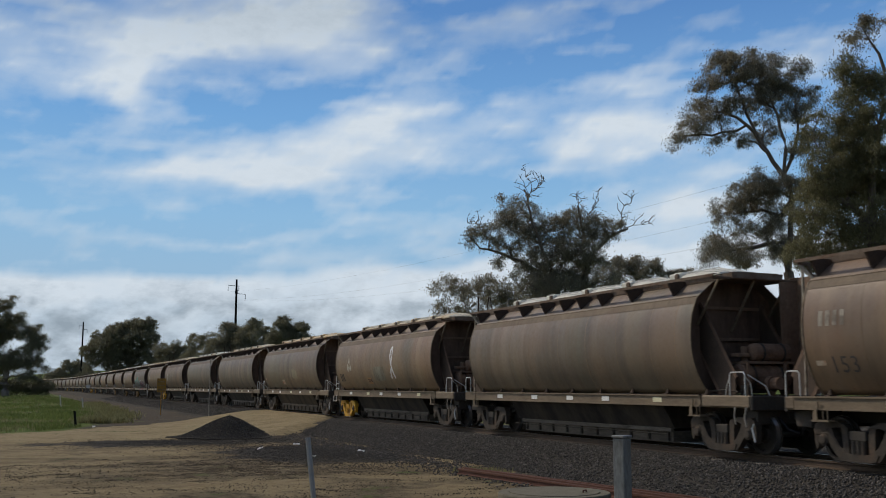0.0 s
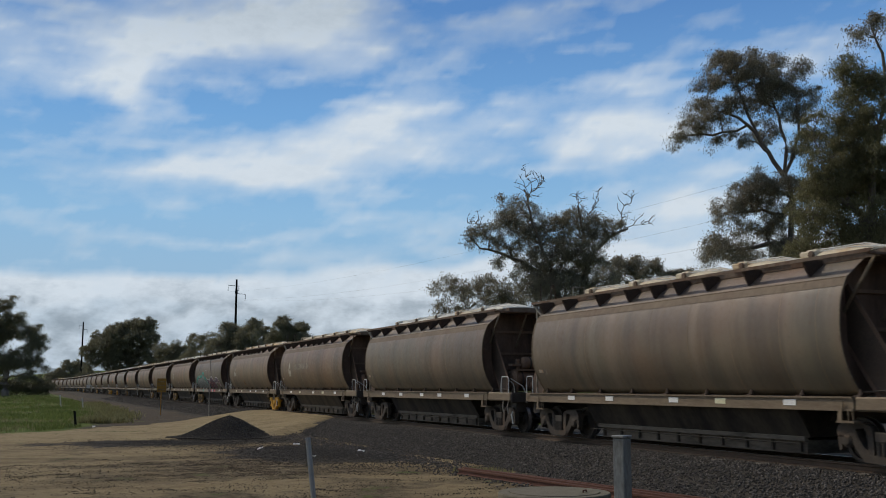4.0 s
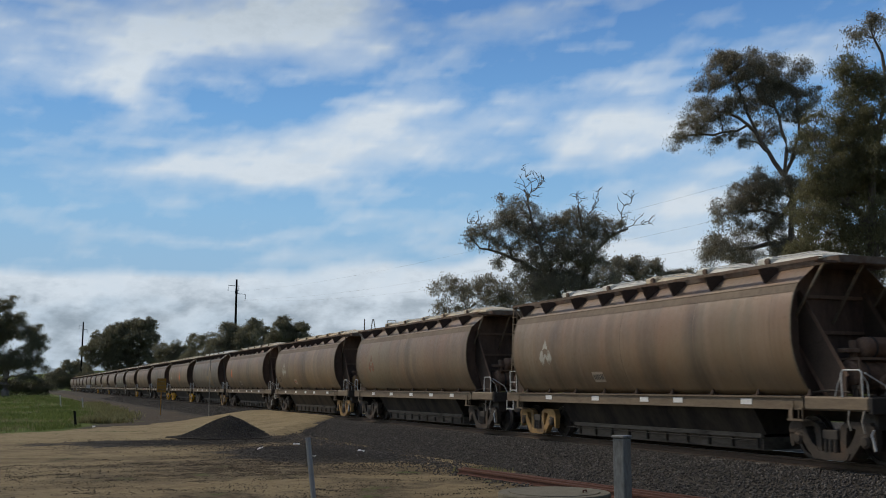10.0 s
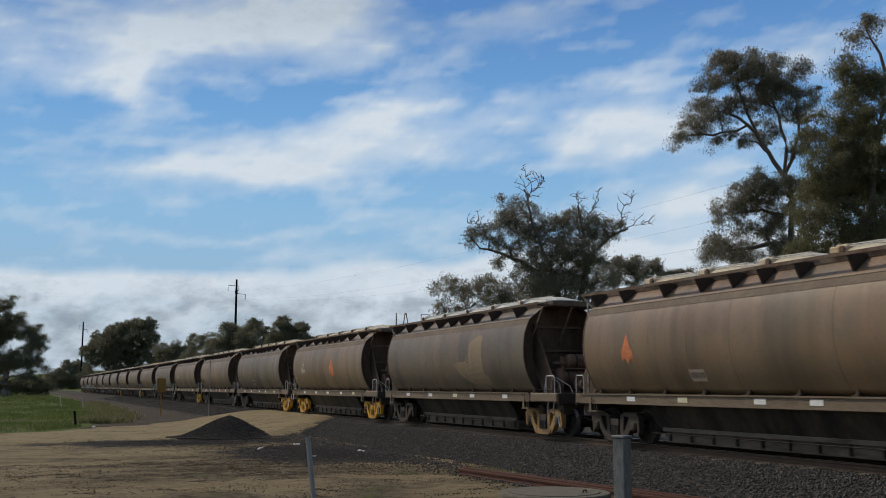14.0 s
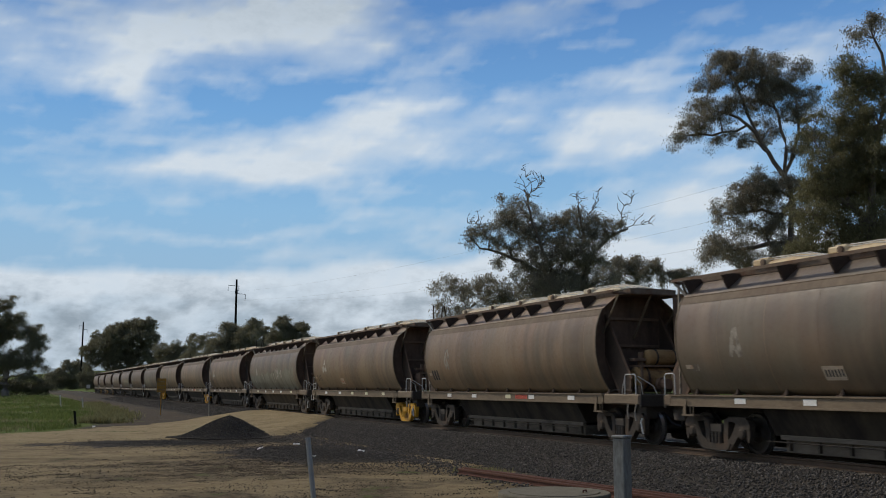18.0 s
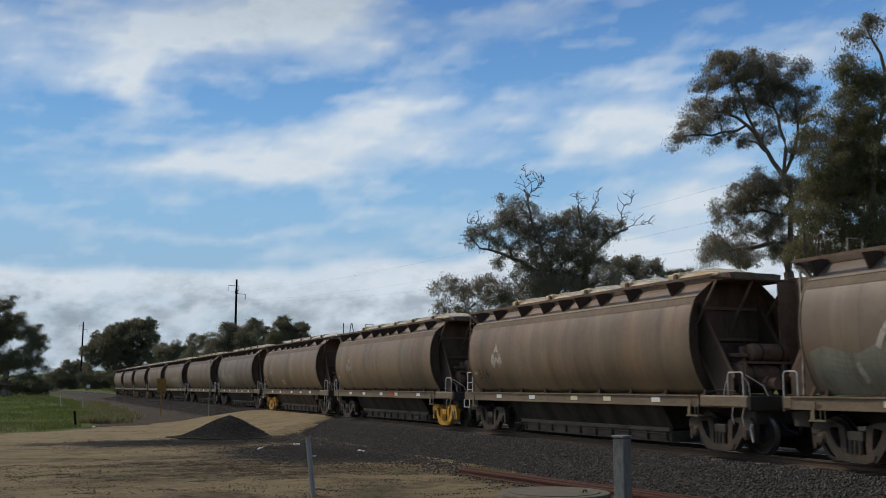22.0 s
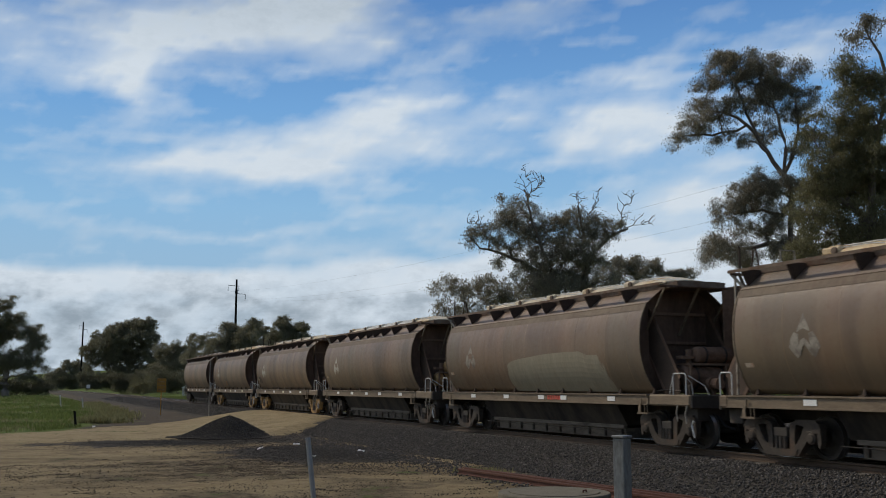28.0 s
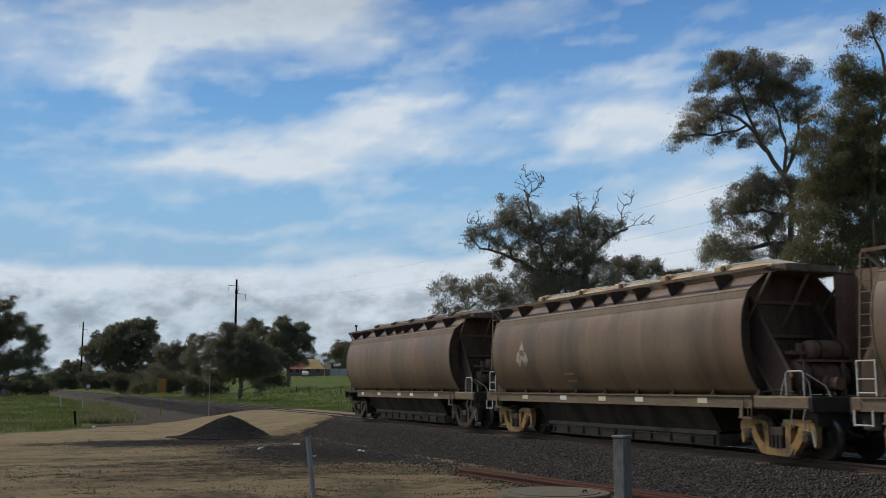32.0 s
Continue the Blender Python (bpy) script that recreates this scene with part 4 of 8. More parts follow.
def make_wagon():
    w = empty("hopper_wagon")
    # shell, a thin plate open at both ends
    zs = [1.23 + (SHOULDER_Z - 1.23) * k / 18 for k in range(19)]
    outer = [(-shell_y(z), z) for z in zs] + [(-0.80, 3.615), (-0.56, 3.79), (0.56, 3.79), (0.80, 3.615)] + [(shell_y(z), z) for z in reversed(zs)]
    bm = bmesh.new()
    rings = []
    xs = [SHELL_X0, SHELL_X0 + 0.03] + [SHELL_X0 + (SHELL_X1 - SHELL_X0) * k / 10 for k in range(1, 10)] + [SHELL_X1 - 0.03, SHELL_X1]
    for x in xs:
        rings.append([bm.verts.new((x, y, z)) for y, z in outer])
    for a, b in zip(rings, rings[1:]):
        for k in range(len(outer) - 1):
            bm.faces.new((a[k], a[k + 1], b[k + 1], b[k]))
    shell = part("hopper_shell", bm, M_BODY, w, "weathered brown-grey rounded hopper side", True)
    mod = shell.modifiers.new("plate", "SOLIDIFY")
    mod.thickness, mod.offset = 0.012, -1.0
    # welded seams and end rims
    for k, x in enumerate([SHELL_X0 + 0.02, -4.73, -3.27, -1.82, -0.37, 1.08, 2.53, 3.98, 4.95, SHELL_X1 - 0.02]):
        rim = k in (0, 9)
        half = 0.018 if rim else 0.007
        lift = 0.014 if rim else 0.003
        for s in (-1, 1):
            bm = bmesh.new()
            a = [bm.verts.new((x - half, s * (shell_y(z) + lift), z)) for z in zs]
            b = [bm.verts.new((x + half, s * (shell_y(z) + lift), z)) for z in zs]
            c = [bm.verts.new((x - half * 1.6, s * (shell_y(z) - 0.006), z)) for z in zs]
            d = [bm.verts.new((x + half * 1.6, s * (shell_y(z) - 0.006), z)) for z in zs]
            for i in range(len(zs) - 1):
                for p, q in ((c, a), (a, b), (b, d)):
                    bm.faces.new((p[i], p[i + 1], q[i + 1], q[i]))
            part("end_rim" if rim else "weld_seam", bm, M_SILL if rim else M_BODY, shell)
    # lapped belt plate below the shoulder, and the weld above it
    belt = [3.20, 3.26, 3.31, SHOULDER_Z + 0.006]
    for s in (-1, 1):
        bm = bmesh.new()
        a = [bm.verts.new((SHELL_X0 + 0.05, s * (shell_y(z) + 0.007), z)) for z in belt]
        b = [bm.verts.new((SHELL_X1 - 0.05, s * (shell_y(z) + 0.007), z)) for z in belt]
        for i in range(3):
            bm.faces.new((a[i], a[i + 1], b[i + 1], b[i]))
        part("belt_plate", bm, M_BELT, shell)
        bm = bmesh.new()
        y = shell_y(SHOULDER_Z)
        extrude_x(bm, [(s * (y + 0.012), SHOULDER_Z - 0.012), (s * (y + 0.012), SHOULDER_Z + 0.012), (s * (y - 0.02), SHOULDER_Z + 0.02), (s * (y - 0.02), SHOULDER_Z - 0.012)], SHELL_X0 + 0.02, SHELL_X1 - 0.02)
        part("shoulder_bead", bm, M_BELT, shell)
    # roof with its overhanging edges
    bm = bmesh.new()
    extrude_x(bm, [(-0.68, 3.72), (-0.70, 3.845), (-0.50, 3.86), (0.50, 3.86), (0.70, 3.845), (0.68, 3.72)], -6.45, 6.2)
    roof = part("roof", bm, M_ROOF, w, "rusty roof sheet with open edge angles")
    for s in (-1, 1):
        bm = bmesh.new()
        extrude_x(bm, [(s * 1.20, 3.735), (s * 1.20, 3.80), (s * 1.10, 3.80), (s * 1.10, 3.79), (s * 1.188, 3.79), (s * 1.188, 3.735)], -6.45, 6.2)
        part("edge_angle", bm, M_ROOF, roof)
    for x in (-6.02, -4.70, -3.0, -1.63, -0.54, 0.38, 1.44, 2.80, 4.53):
        for s in (-1, 1):
            bm = bmesh.new()
            # a web plate from the slope out to the roof edge, with a folded lip on its free edge
            tri = [(1.185, 3.788), (0.60, 3.788), (0.60, 3.765), (1.00, 3.455), (1.03, 3.45)]
            a = [bm.verts.new((x - 0.006, y * s, z)) for y, z in tri]
            b = [bm.verts.new((x + 0.006, y * s, z)) for y, z in tri]
            bm.faces.new(a)
            bm.faces.new(b[::-1])
            for i in range(5):
                j = (i + 1) % 5
                bm.faces.new((a[i], b[i], b[j], a[j]))
            bar(bm, (x - 0.02, 1.175 * s, 3.77), (x - 0.02, 1.02 * s, 3.46), 0.04, 0.010)
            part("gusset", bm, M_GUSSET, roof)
    for x0, x1 in ((-4.25, -2.42), (-2.12, -0.36), (-0.12, 1.56), (1.90, 3.60), (3.95, 5.85)):
        hatch = part("hatch_cover", hatch_mesh(x0, x1), M_HATCH, w, "", False)
        hatch.location.z = 0.03
        bm = bmesh.new()
        box(bm, x0 - 0.02, x0 + 0.44, -0.71, 0.71, 3.845, 3.985, 0.03)
        box(bm, x0 + 0.06, x0 + 0.36, -0.60, 0.60, 3.985, 4.02, 0.015)
        part("latch_block", bm, M_HATCH, hatch)
        bm = bmesh.new()
        lathe_y(bm, [(0.02, -0.765), (0.065, -0.76), (0.075, -0.73), (0.075, -0.70)], 10, (x0 + 0.34, 0, 3.90))
        part("latch_knob", bm, M_ROOF, hatch)
        bm = bmesh.new()
        for y, z in ((-0.62, 3.955), (-0.42, 4.02), (-0.20, 4.055)):
            tube(bm, [(x0 + 0.25, y * 0.9, z + 0.02), (x0 + 0.55, y, z), (x1 - 0.72, y, z), (x1 + 0.02, y * 0.8, 3.88)], 0.011, 5)
        part("tie_cord", bm, M_RAILING, hatch)
    # recessed ends: bulkhead, beams, struts of the roof overhang, slanted side plates
    for xe, d in ((SHELL_X1, 1), (SHELL_X0, -1)):
        bm = bmesh.new()
        xb = xe - d * 0.34
        ring = [(-shell_y(z) + 0.02, z) for z in zs] + [(-0.79, 3.60), (-0.56, 3.77), (0.56, 3.77), (0.79, 3.60)] + [(shell_y(z) - 0.02, z) for z in reversed(zs)]
        extrude_x(bm, ring, xb - 0.01, xb + 0.01)
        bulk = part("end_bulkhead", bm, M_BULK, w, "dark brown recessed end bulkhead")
        for z in (2.44, 3.14):
            bm = bmesh.new()
            a, b = sorted((xb + d * 0.01, xb + d * 0.075))
            box(bm, a, b, -0.78, 0.78, z - 0.035, z + 0.035)
            part("cross_beam", bm, M_SLOPE, bulk)
        xr = 6.12 if d > 0 else -6.40
        for y in (-0.95, 0.0, 0.95):
            bm = bmesh.new()
            bar(bm, (xr, y, 3.76), (xb + d * 0.03, y * 0.97, 2.62 if y == 0.0 else 2.75), 0.038, 0.055)
            part("roof_strut", bm, M_SILL, bulk)
        for s in (-1, 1):
            y = s * 0.84
            bm = bmesh.new()
            plate_xz(bm, [(xe - d * 0.32, 3.22), (xe + d * 0.82, 1.56), (xe + d * 0.82, 1.22), (xe + d * 0.36, 1.22), (xe - d * 0.33, 2.20)], y - 0.012, y + 0.012)
            # dark steel paints in the shadow of the shell edge on the web
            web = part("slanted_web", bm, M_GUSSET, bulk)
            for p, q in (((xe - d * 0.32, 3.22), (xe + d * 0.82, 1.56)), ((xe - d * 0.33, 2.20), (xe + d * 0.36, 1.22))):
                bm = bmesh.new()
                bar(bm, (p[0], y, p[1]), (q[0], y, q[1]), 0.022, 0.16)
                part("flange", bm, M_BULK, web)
        bm = bmesh.new()
        a, b = sorted((xr - d * 0.05, xr + d * 0.03))
        box(bm, a, b, -1.16, 1.16, 3.70, 3.75, 0.006)
        part("roof_end_beam", bm, M_ROOF, roof)
        bm = bmesh.new()
        a, b = sorted((xr - d * 0.02, xr + d * 0.01))
        box(bm, a, b, 0.66, 1.14, 1.22, 3.70)
        if d > 0:
            box(bm, xe + 0.02, 7.40, 1.14, 1.16, 1.22, 3.80)
        part("end_panel", bm, M_SLOPE, bulk)
    # frame
    for s in (-1, 1):
        bm = bmesh.new()
        y0, y1 = sorted((s * 1.20, s * 1.13))
        extrude_x(bm, [(s * y, z) for y, z in ((1.235, SILL_Z0 - 0.012), (1.235, SILL_Z0 + 0.02), (1.20, SILL_Z0 + 0.02), (1.20, SILL_Z1 - 0.02), (1.235, SILL_Z1 - 0.02), (1.235, SILL_Z1 + 0.012), (1.10, SILL_Z1 + 0.012), (1.10, SILL_Z0 - 0.012))], -6.62, 5.62)
        part("side_sill", bm, M_SILL, w)
        for xa, xb in ((-6.90, -6.62), (5.62, 7.20)):
            bm = bmesh.new()
            box(bm, xa, xb, y0 * 0.99, y1 * 0.99, SILL_Z0 - 0.02, SILL_Z1 + 0.01, 0.035)
            part("end_sill", bm, M_SILL, w)
    bm = bmesh.new()
    box(bm, -6.86, 7.15, -1.12, 1.12, 1.13, 1.19)
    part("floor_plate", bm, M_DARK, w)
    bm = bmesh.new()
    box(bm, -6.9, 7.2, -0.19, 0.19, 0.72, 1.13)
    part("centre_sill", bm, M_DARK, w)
    for x in (-6.90, 7.20):
        bm = bmesh.new()
        box(bm, x - 0.05, x + 0.05, -1.16, 1.16, 0.90, 1.20, 0.02)
        part("headstock", bm, M_DARK, w)
    # little clips along the foot of the shell
    for k in range(9):
        x = -6.0 + k * 1.45 if k else -5.9
        bm = bmesh.new()
        rod(bm, (x, -1.0, 1.22), (x, -0.985, 1.345), 0.062, 6, 0.016)
        box(bm, x - 0.075, x + 0.075, -1.08, -0.92, 1.212, 1.235)
        part("clip", bm, M_GUSSET, shell)
    # discharge hoppers below the frame
    bm = bmesh.new()
    for s in (-1, 1):
        pts = [(s * 1.10, 0.96), (s * 0.78, 0.42), (s * 0.74, 0.42), (s * 1.04, 0.96)]
        extrude_x(bm, pts, -3.7, 4.1)
    for x, q in ((-3.7, -1), (4.1, 1)):
        vs = [bm.verts.new(p) for p in ((x, -1.08, 0.96), (x, 1.08, 0.96), (x - q * 0.25, 0.76, 0.42), (x - q * 0.25, -0.76, 0.42))]
        bm.faces.new(vs)
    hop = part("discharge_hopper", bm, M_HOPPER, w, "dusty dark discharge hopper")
    bm = bmesh.new()
    box(bm, -3.55, 3.95, -0.80, -0.70, 0.34, 0.44, 0.01)
    box(bm, -3.55, 3.95, 0.70, 0.80, 0.34, 0.44, 0.01)
    box(bm, -3.5, 3.9, -0.70, 0.70, 0.10, 0.36)
    part("trough", bm, M_TROUGH, hop)
    for k in range(10):
        bm = bmesh.new()
        x = -3.35 + k * 0.79
        box(bm, x - 0.025, x + 0.025, -0.76, -0.70, 0.13, 0.35)
        part("trough_rib", bm, M_DARK, hop)
    bm = bmesh.new()
    tube(bm, [(-3.9, -0.84, 0.30), (3.9, -0.84, 0.30)], 0.014, 6)
    part("brake_pipe", bm, M_DARK, hop)
    # platform at the front end with the air reservoirs
    for z, r, half, y, mat in ((2.12, 0.20, 0.46, 0.42, M_TANK), (1.60, 0.285, 0.60, 0.18, M_TANK)):
        bm = bmesh.new()
        lathe_y(bm, [(0.03, -half - 0.07), (r * 0.7, -half - 0.055), (r * 0.94, -half - 0.015), (r, -half + 0.03), (r, half - 0.03), (r * 0.94, half + 0.015), (r * 0.6, half + 0.06)], 20, (6.14, y - 0.15, z))
        tank = part("air_reservoir", bm, mat, w, "", False)
        for dy in (-half * 0.6, half * 0.6):
            bm = bmesh.new()
            lathe_y(bm, [(r - 0.01, dy - 0.025), (r + 0.012, dy - 0.025), (r + 0.012, dy + 0.025), (r - 0.01, dy + 0.025)], 20, (6.14, y - 0.15, z))
            part("tank_strap", bm, M_DARK, tank)
    bm = bmesh.new()
    box(bm, 5.85, 6.4, -0.55, 0.75, 1.875, 1.925)
    box(bm, 5.95, 6.2, -0.62, -0.28, 2.02, 2.10, 0.01)
    box(bm, 6.02, 6.14, -0.40, -0.30, 1.92, 2.25, 0.01)
    for y in (-0.55, 0.45):
        bar(bm, (6.42, y, 1.2), (6.42, y, 1.90), 0.05, 0.05)
        bar(bm, (5.85, y, 1.2), (5.85, y, 1.90), 0.05, 0.05)
    part("tank_shelf", bm, M_SLOPE, w)
    bm = bmesh.new()
    rod(bm, (6.72, -0.15, 1.45), (6.95, -0.15, 1.45), 0.13, 14)
    rod(bm, (6.62, -0.15, 1.45), (6.74, -0.15, 1.45), 0.16, 14)
    bar(bm, (6.7, -0.15, 1.2), (6.7, -0.15, 1.4), 0.08, 0.08)
    part("brake_cylinder", bm, M_TANK, w)
    bm = bmesh.new()
    for x, z in ((6.5, 1.42), (6.6, 1.38), (6.42, 1.36)):
        bar(bm, (x, -0.72, 1.2), (x, -0.72, z), 0.05, 0.05)
    bar(bm, (6.4, -0.72, 1.38), (6.65, -0.72, 1.38), 0.05, 0.08)
    tube(bm, [(5.5, -0.9, 1.28), (6.1, -0.95, 1.32), (6.5, -0.9, 1.28)], 0.02, 6)
    part("valve_gear", bm, M_BOGIE, w)
    # railings at both ends
    for xa, xb in ((6.58, 7.06), (-6.86, -6.48)):
        for s in (-1, 1):
            bm = bmesh.new()
            tube(bm, [(xa, s * 1.17, 1.20), (xa, s * 1.17, 1.63), (xa + 0.05, s * 1.17, 1.68), (xb - 0.05, s * 1.17, 1.68), (xb, s * 1.17, 1.63), (xb, s * 1.17, 1.20)], 0.015, 8)
            if xa > 0:
                tube(bm, [(xa + 0.02, s * 1.17, 1.62), (xa - 0.16, s * 1.12, 1.40), (xa - 0.26, s * 1.08, 1.22)], 0.012, 6)
                tube(bm, [(xb, s * 1.17, 1.60), (xb - 0.10, s * 0.95, 1.46), (xb - 0.12, s * 0.90, 1.20)], 0.012, 6)
            part("grab_rail", bm, M_RAILING, w, "white painted hoop rail")
    bm = bmesh.new()
    tube(bm, [(7.06, -1.1, 1.63), (7.18, -0.75, 1.4), (7.22, -0.6, 1.05)], 0.014, 6)
    part("handle_rod", bm, M_RAILING, w)
    for s in (-1, 1):
        bm = bmesh.new()
        tube(bm, [(6.75, s * 1.19, 0.97), (6.73, s * 1.21, 0.80), (6.78, s * 1.21, 0.62)], 0.018, 6)
        part("step_hanger", bm, M_DULLRAIL, w)
        bm = bmesh.new()
        tube(bm, [(7.10, s * 1.19, 0.97), (7.05, s * 1.21, 0.78), (7.10, s * 1.21, 0.58)], 0.018, 6)
        part("step_hanger", bm, M_DULLRAIL, w)
        bm = bmesh.new()
        tube(bm, [(7.20, s * 1.10, 0.64), (7.16, s * 1.12, 0.55), (7.24, s * 1.12, 0.28)], 0.02, 6)
        part("step_rail", bm, M_RAILING, w)
    # jacking brackets: a curved blade and two rods on a foot plate
    for x in (-6.0, 5.38):
        bm = bmesh.new()
        plate_xz(bm, [(x - 0.09, 0.78), (x - 0.085, 0.90), (x - 0.04, 1.00), (x + 0.02, 1.12), (x + 0.05, 1.13), (x + 0.045, 1.02), (x + 0.01, 0.93), (x + 0.02, 0.78)], -1.262, -1.238)
        plate_xz(bm, [(x - 0.12, 0.75), (x - 0.12, 0.785), (x + 0.30, 0.785), (x + 0.30, 0.75)], -1.27, -1.10)
        for dx in (0.16, 0.27):
            rod(bm, (x + dx, -1.245, 0.785), (x + dx, -1.245, 0.965), 0.013, 6)
        part("jacking_lug", bm, M_SILL, w)
    for d in (-1, 1):
        bm = bmesh.new()
        a, b = sorted((d * 6.45, d * 6.88)) if d < 0 else (6.75, 7.14)
        box(bm, a, b, -0.95, 0.95, 0.62, 0.95, 0.02)
        part("end_cross_member", bm, M_DARK, w)
    # couplers and hoses
    for d in (-1, 1):
        bm = bmesh.new()
        a, b = sorted((d * 7.0, d * 7.36))
        box(bm, a, b, -0.09, 0.09, 0.74, 0.92, 0.02)
        a, b = sorted((d * 7.30, d * 7.53))
        box(bm, a, b, -0.17, 0.15, 0.68, 0.98, 0.035)
        part("coupler", bm, M_DARK, w)
        bm = bmesh.new()
        tube(bm, [(d * 7.02, -0.42, 0.82), (d * 7.2, -0.42, 0.70), (d * 7.35, -0.35, 0.52), (d * 7.5, -0.22, 0.45)], 0.028, 8)
        part("air_hose", bm, M_BLACK, w)
    return w


def make_ladder(parent):
    xa, xb = -6.76, -6.34
    bm = bmesh.new()
    for x in (xa, xb):
        bar(bm, (x, -1.10, 1.22), (x * 0.5 - 3.19, -1.08, 3.76), 0.028, 0.04)
    for k in range(9):
        z = 2.05 + k * 0.20
        f = (z - 1.22) / 2.54 * 0.5
        rod(bm, (xa * (1 - f) - 6.42 * f, -1.09, z), (xb * (1 - f) - 6.42 * f, -1.09, z), 0.011, 6)
    ladder = part("ladder", bm, M_SEAM, parent, "dirty steel end ladder with a pale foot")
    bm = bmesh.new()
    for x in (xa, xb):
        bar(bm, (x, -1.13, 1.22), (x, -1.128, 1.86), 0.028, 0.024)
        bar(bm, (x, -1.245, 0.70), (x, -1.245, 0.98), 0.030, 0.024)
    for z in (1.28, 1.52, 1.84):
        rod(bm, (xa, -1.13, z), (xb, -1.13, z), 0.013, 6)
    rod(bm, (xa, -1.245, 0.72), (xb, -1.245, 0.72), 0.016, 6)
    part("ladder_foot", bm, M_RAILING, ladder)
    bm = bmesh.new()
    bar(bm, (-6.42, -1.14, 3.74), (-6.14, -1.02, 3.40), 0.04, 0.05)
    part("roof_brace", bm, M_SILL, ladder)


def make_post(parent):
    bm = bmesh.new()
    bar(bm, (-6.48, -1.02, 1.22), (-6.42, -1.02, 3.75), 0.04, 0.04)
    bar(bm, (-6.42, -1.14, 3.74), (-6.14, -1.02, 3.40), 0.05, 0.05)
    part("corner_post", bm, M_DULLRAIL, parent)


def make_roof_hoop(parent):
    """Pole, narrow hoop and grab loop that stand on the rear end of the roof."""
    bm = bmesh.new()
    rod(bm, (-6.38, -0.92, 3.80), (-6.38, -0.92, 4.34), 0.024, 6)
    part("roof_pole", bm, M_GUSSET, parent)
    bm = bmesh.new()
    tube(bm, [(-6.38, -0.62, 3.82), (-6.38, -0.54, 4.34), (-6.38, -0.50, 4.34), (-6.38, -0.40, 3.83)], 0.02, 6)
    part("roof_hoop", bm, M_GUSSET, parent)
    bm = bmesh.new()
    tube(bm, [(-6.38, 0.15, 3.83), (-6.38, 0.17, 4.30), (-6.38, 0.55, 4.30), (-6.38, 0.57, 3.83)], 0.02, 6)
    part("grab_loop", bm, M_DULLRAIL, parent)


def bars(parent, name, x, z, n, size, mat, label="", height=1.0):
    """Lettering too worn to read: plain upright strokes."""
    bm = bmesh.new()
    for k in range(n):
        x0 = x + k * size * 0.62
        stroke(bm, [(x0, z - size * height / 2), (x0 + size * 0.04, z + size * height / 2)], size * 0.36, 0.008)
    part(name, bm, mat, parent, label)


def emblem(parent, x, z, mat, size=1.0, style=0):
    """The pointed emblem on the hopper side."""
    bm = bmesh.new()
    size *= 0.80
    w = 0.125 * size
    if style == 1:      # open triangle with a foot
        stroke(bm, [(x - 0.22 * size, z - 0.42 * size), (x - 0.02 * size, z + 0.40 * size)], w * 1.2)
        stroke(bm, [(x + 0.02 * size, z + 0.40 * size), (x + 0.24 * size, z - 0.42 * size)], w * 1.2)
        stroke(bm, [(x - 0.16 * size, z - 0.12 * size), (x + 0.05 * size, z - 0.22 * size), (x + 0.16 * size, z - 0.42 * size)], w * 1.2, 0.008)
    elif style == 3:    # solid pointed arch with a ragged foot
        patch(bm, [(x - 0.30 * size, z - 0.10 * size), (x - 0.16 * size, z + 0.12 * size), (x, z + 0.46 * size), (x + 0.15 * size, z + 0.10 * size), (x + 0.30 * size, z - 0.12 * size)], [(x - 0.30 * size, z - 0.40 * size), (x - 0.16 * size, z - 0.28 * size), (x, z - 0.45 * size), (x + 0.15 * size, z - 0.30 * size), (x + 0.30 * size, z - 0.42 * size)], 0.007, 5)
    elif style == 2:    # ragged loop
        stroke(bm, [(x - 0.03, z + 0.40 * size), (x - 0.22 * size, z - 0.05), (x - 0.12 * size, z - 0.36 * size), (x + 0.02, z - 0.02), (x + 0.14 * size, z - 0.38 * size)], w)
        stroke(bm, [(x + 0.05, z + 0.42 * size), (x + 0.22 * size, z + 0.02), (x + 0.10 * size, z + 0.12)], w, 0.008)
        stroke(bm, [(x - 0.05, z + 0.15), (x + 0.02, z - 0.25 * size)], w * 0.8, 0.009)
    else:               # a pointed cap over a broad double-footed base, split by a bare star
        def at(u, v):
            return x + 1.28 * u * size, z + v * size
        patch(bm, [at(-0.16, 0.15), at(0.0, 0.56), at(0.16, 0.15)], [at(-0.15, 0.13), at(0.0, 0.20), at(0.15, 0.13)], 0.007, 3)
        for k in (-1, 1):
            patch(bm, [at(k * 0.38, -0.20), at(k * 0.30, 0.02), at(k * 0.23, 0.13), at(k * 0.12, 0.08), at(k * 0.15, -0.10)], [at(k * 0.36, -0.24), at(k * 0.28, -0.36), at(k * 0.21, -0.46), at(k * 0.16, -0.40), at(k * 0.12, -0.32)], 0.007 if k > 0 else 0.008, 4)
            patch(bm, [at(k * 0.16, -0.24), at(k * 0.08, -0.06), at(0.0, -0.01)], [at(k * 0.14, -0.42), at(k * 0.06, -0.24), at(0.0, -0.14)], 0.009 if k > 0 else 0.010, 3)
    part("emblem", bm, mat, parent, "faded painted emblem")


def notice(parent, x, z, red=False, w=0.52, h=0.26, mat=None):
    bm = bmesh.new()
    patch(bm, [(x, z + h), (x + w, z + h)], [(x, z), (x + w, z)], 0.007, 3)
    board = part("notice_panel", bm, mat or M_PLATE, parent, "pale painted notice panel")
    if red:
        lettering(board, "80km/h", x + 0.045, z + h * 0.28, 0.17, M_RED, "worn_lettering", "faded red speed lettering")
    else:
        bars(board, "worn_lettering", x + 0.06, z + h / 2, 6, h * 0.50, M_NUMBER)


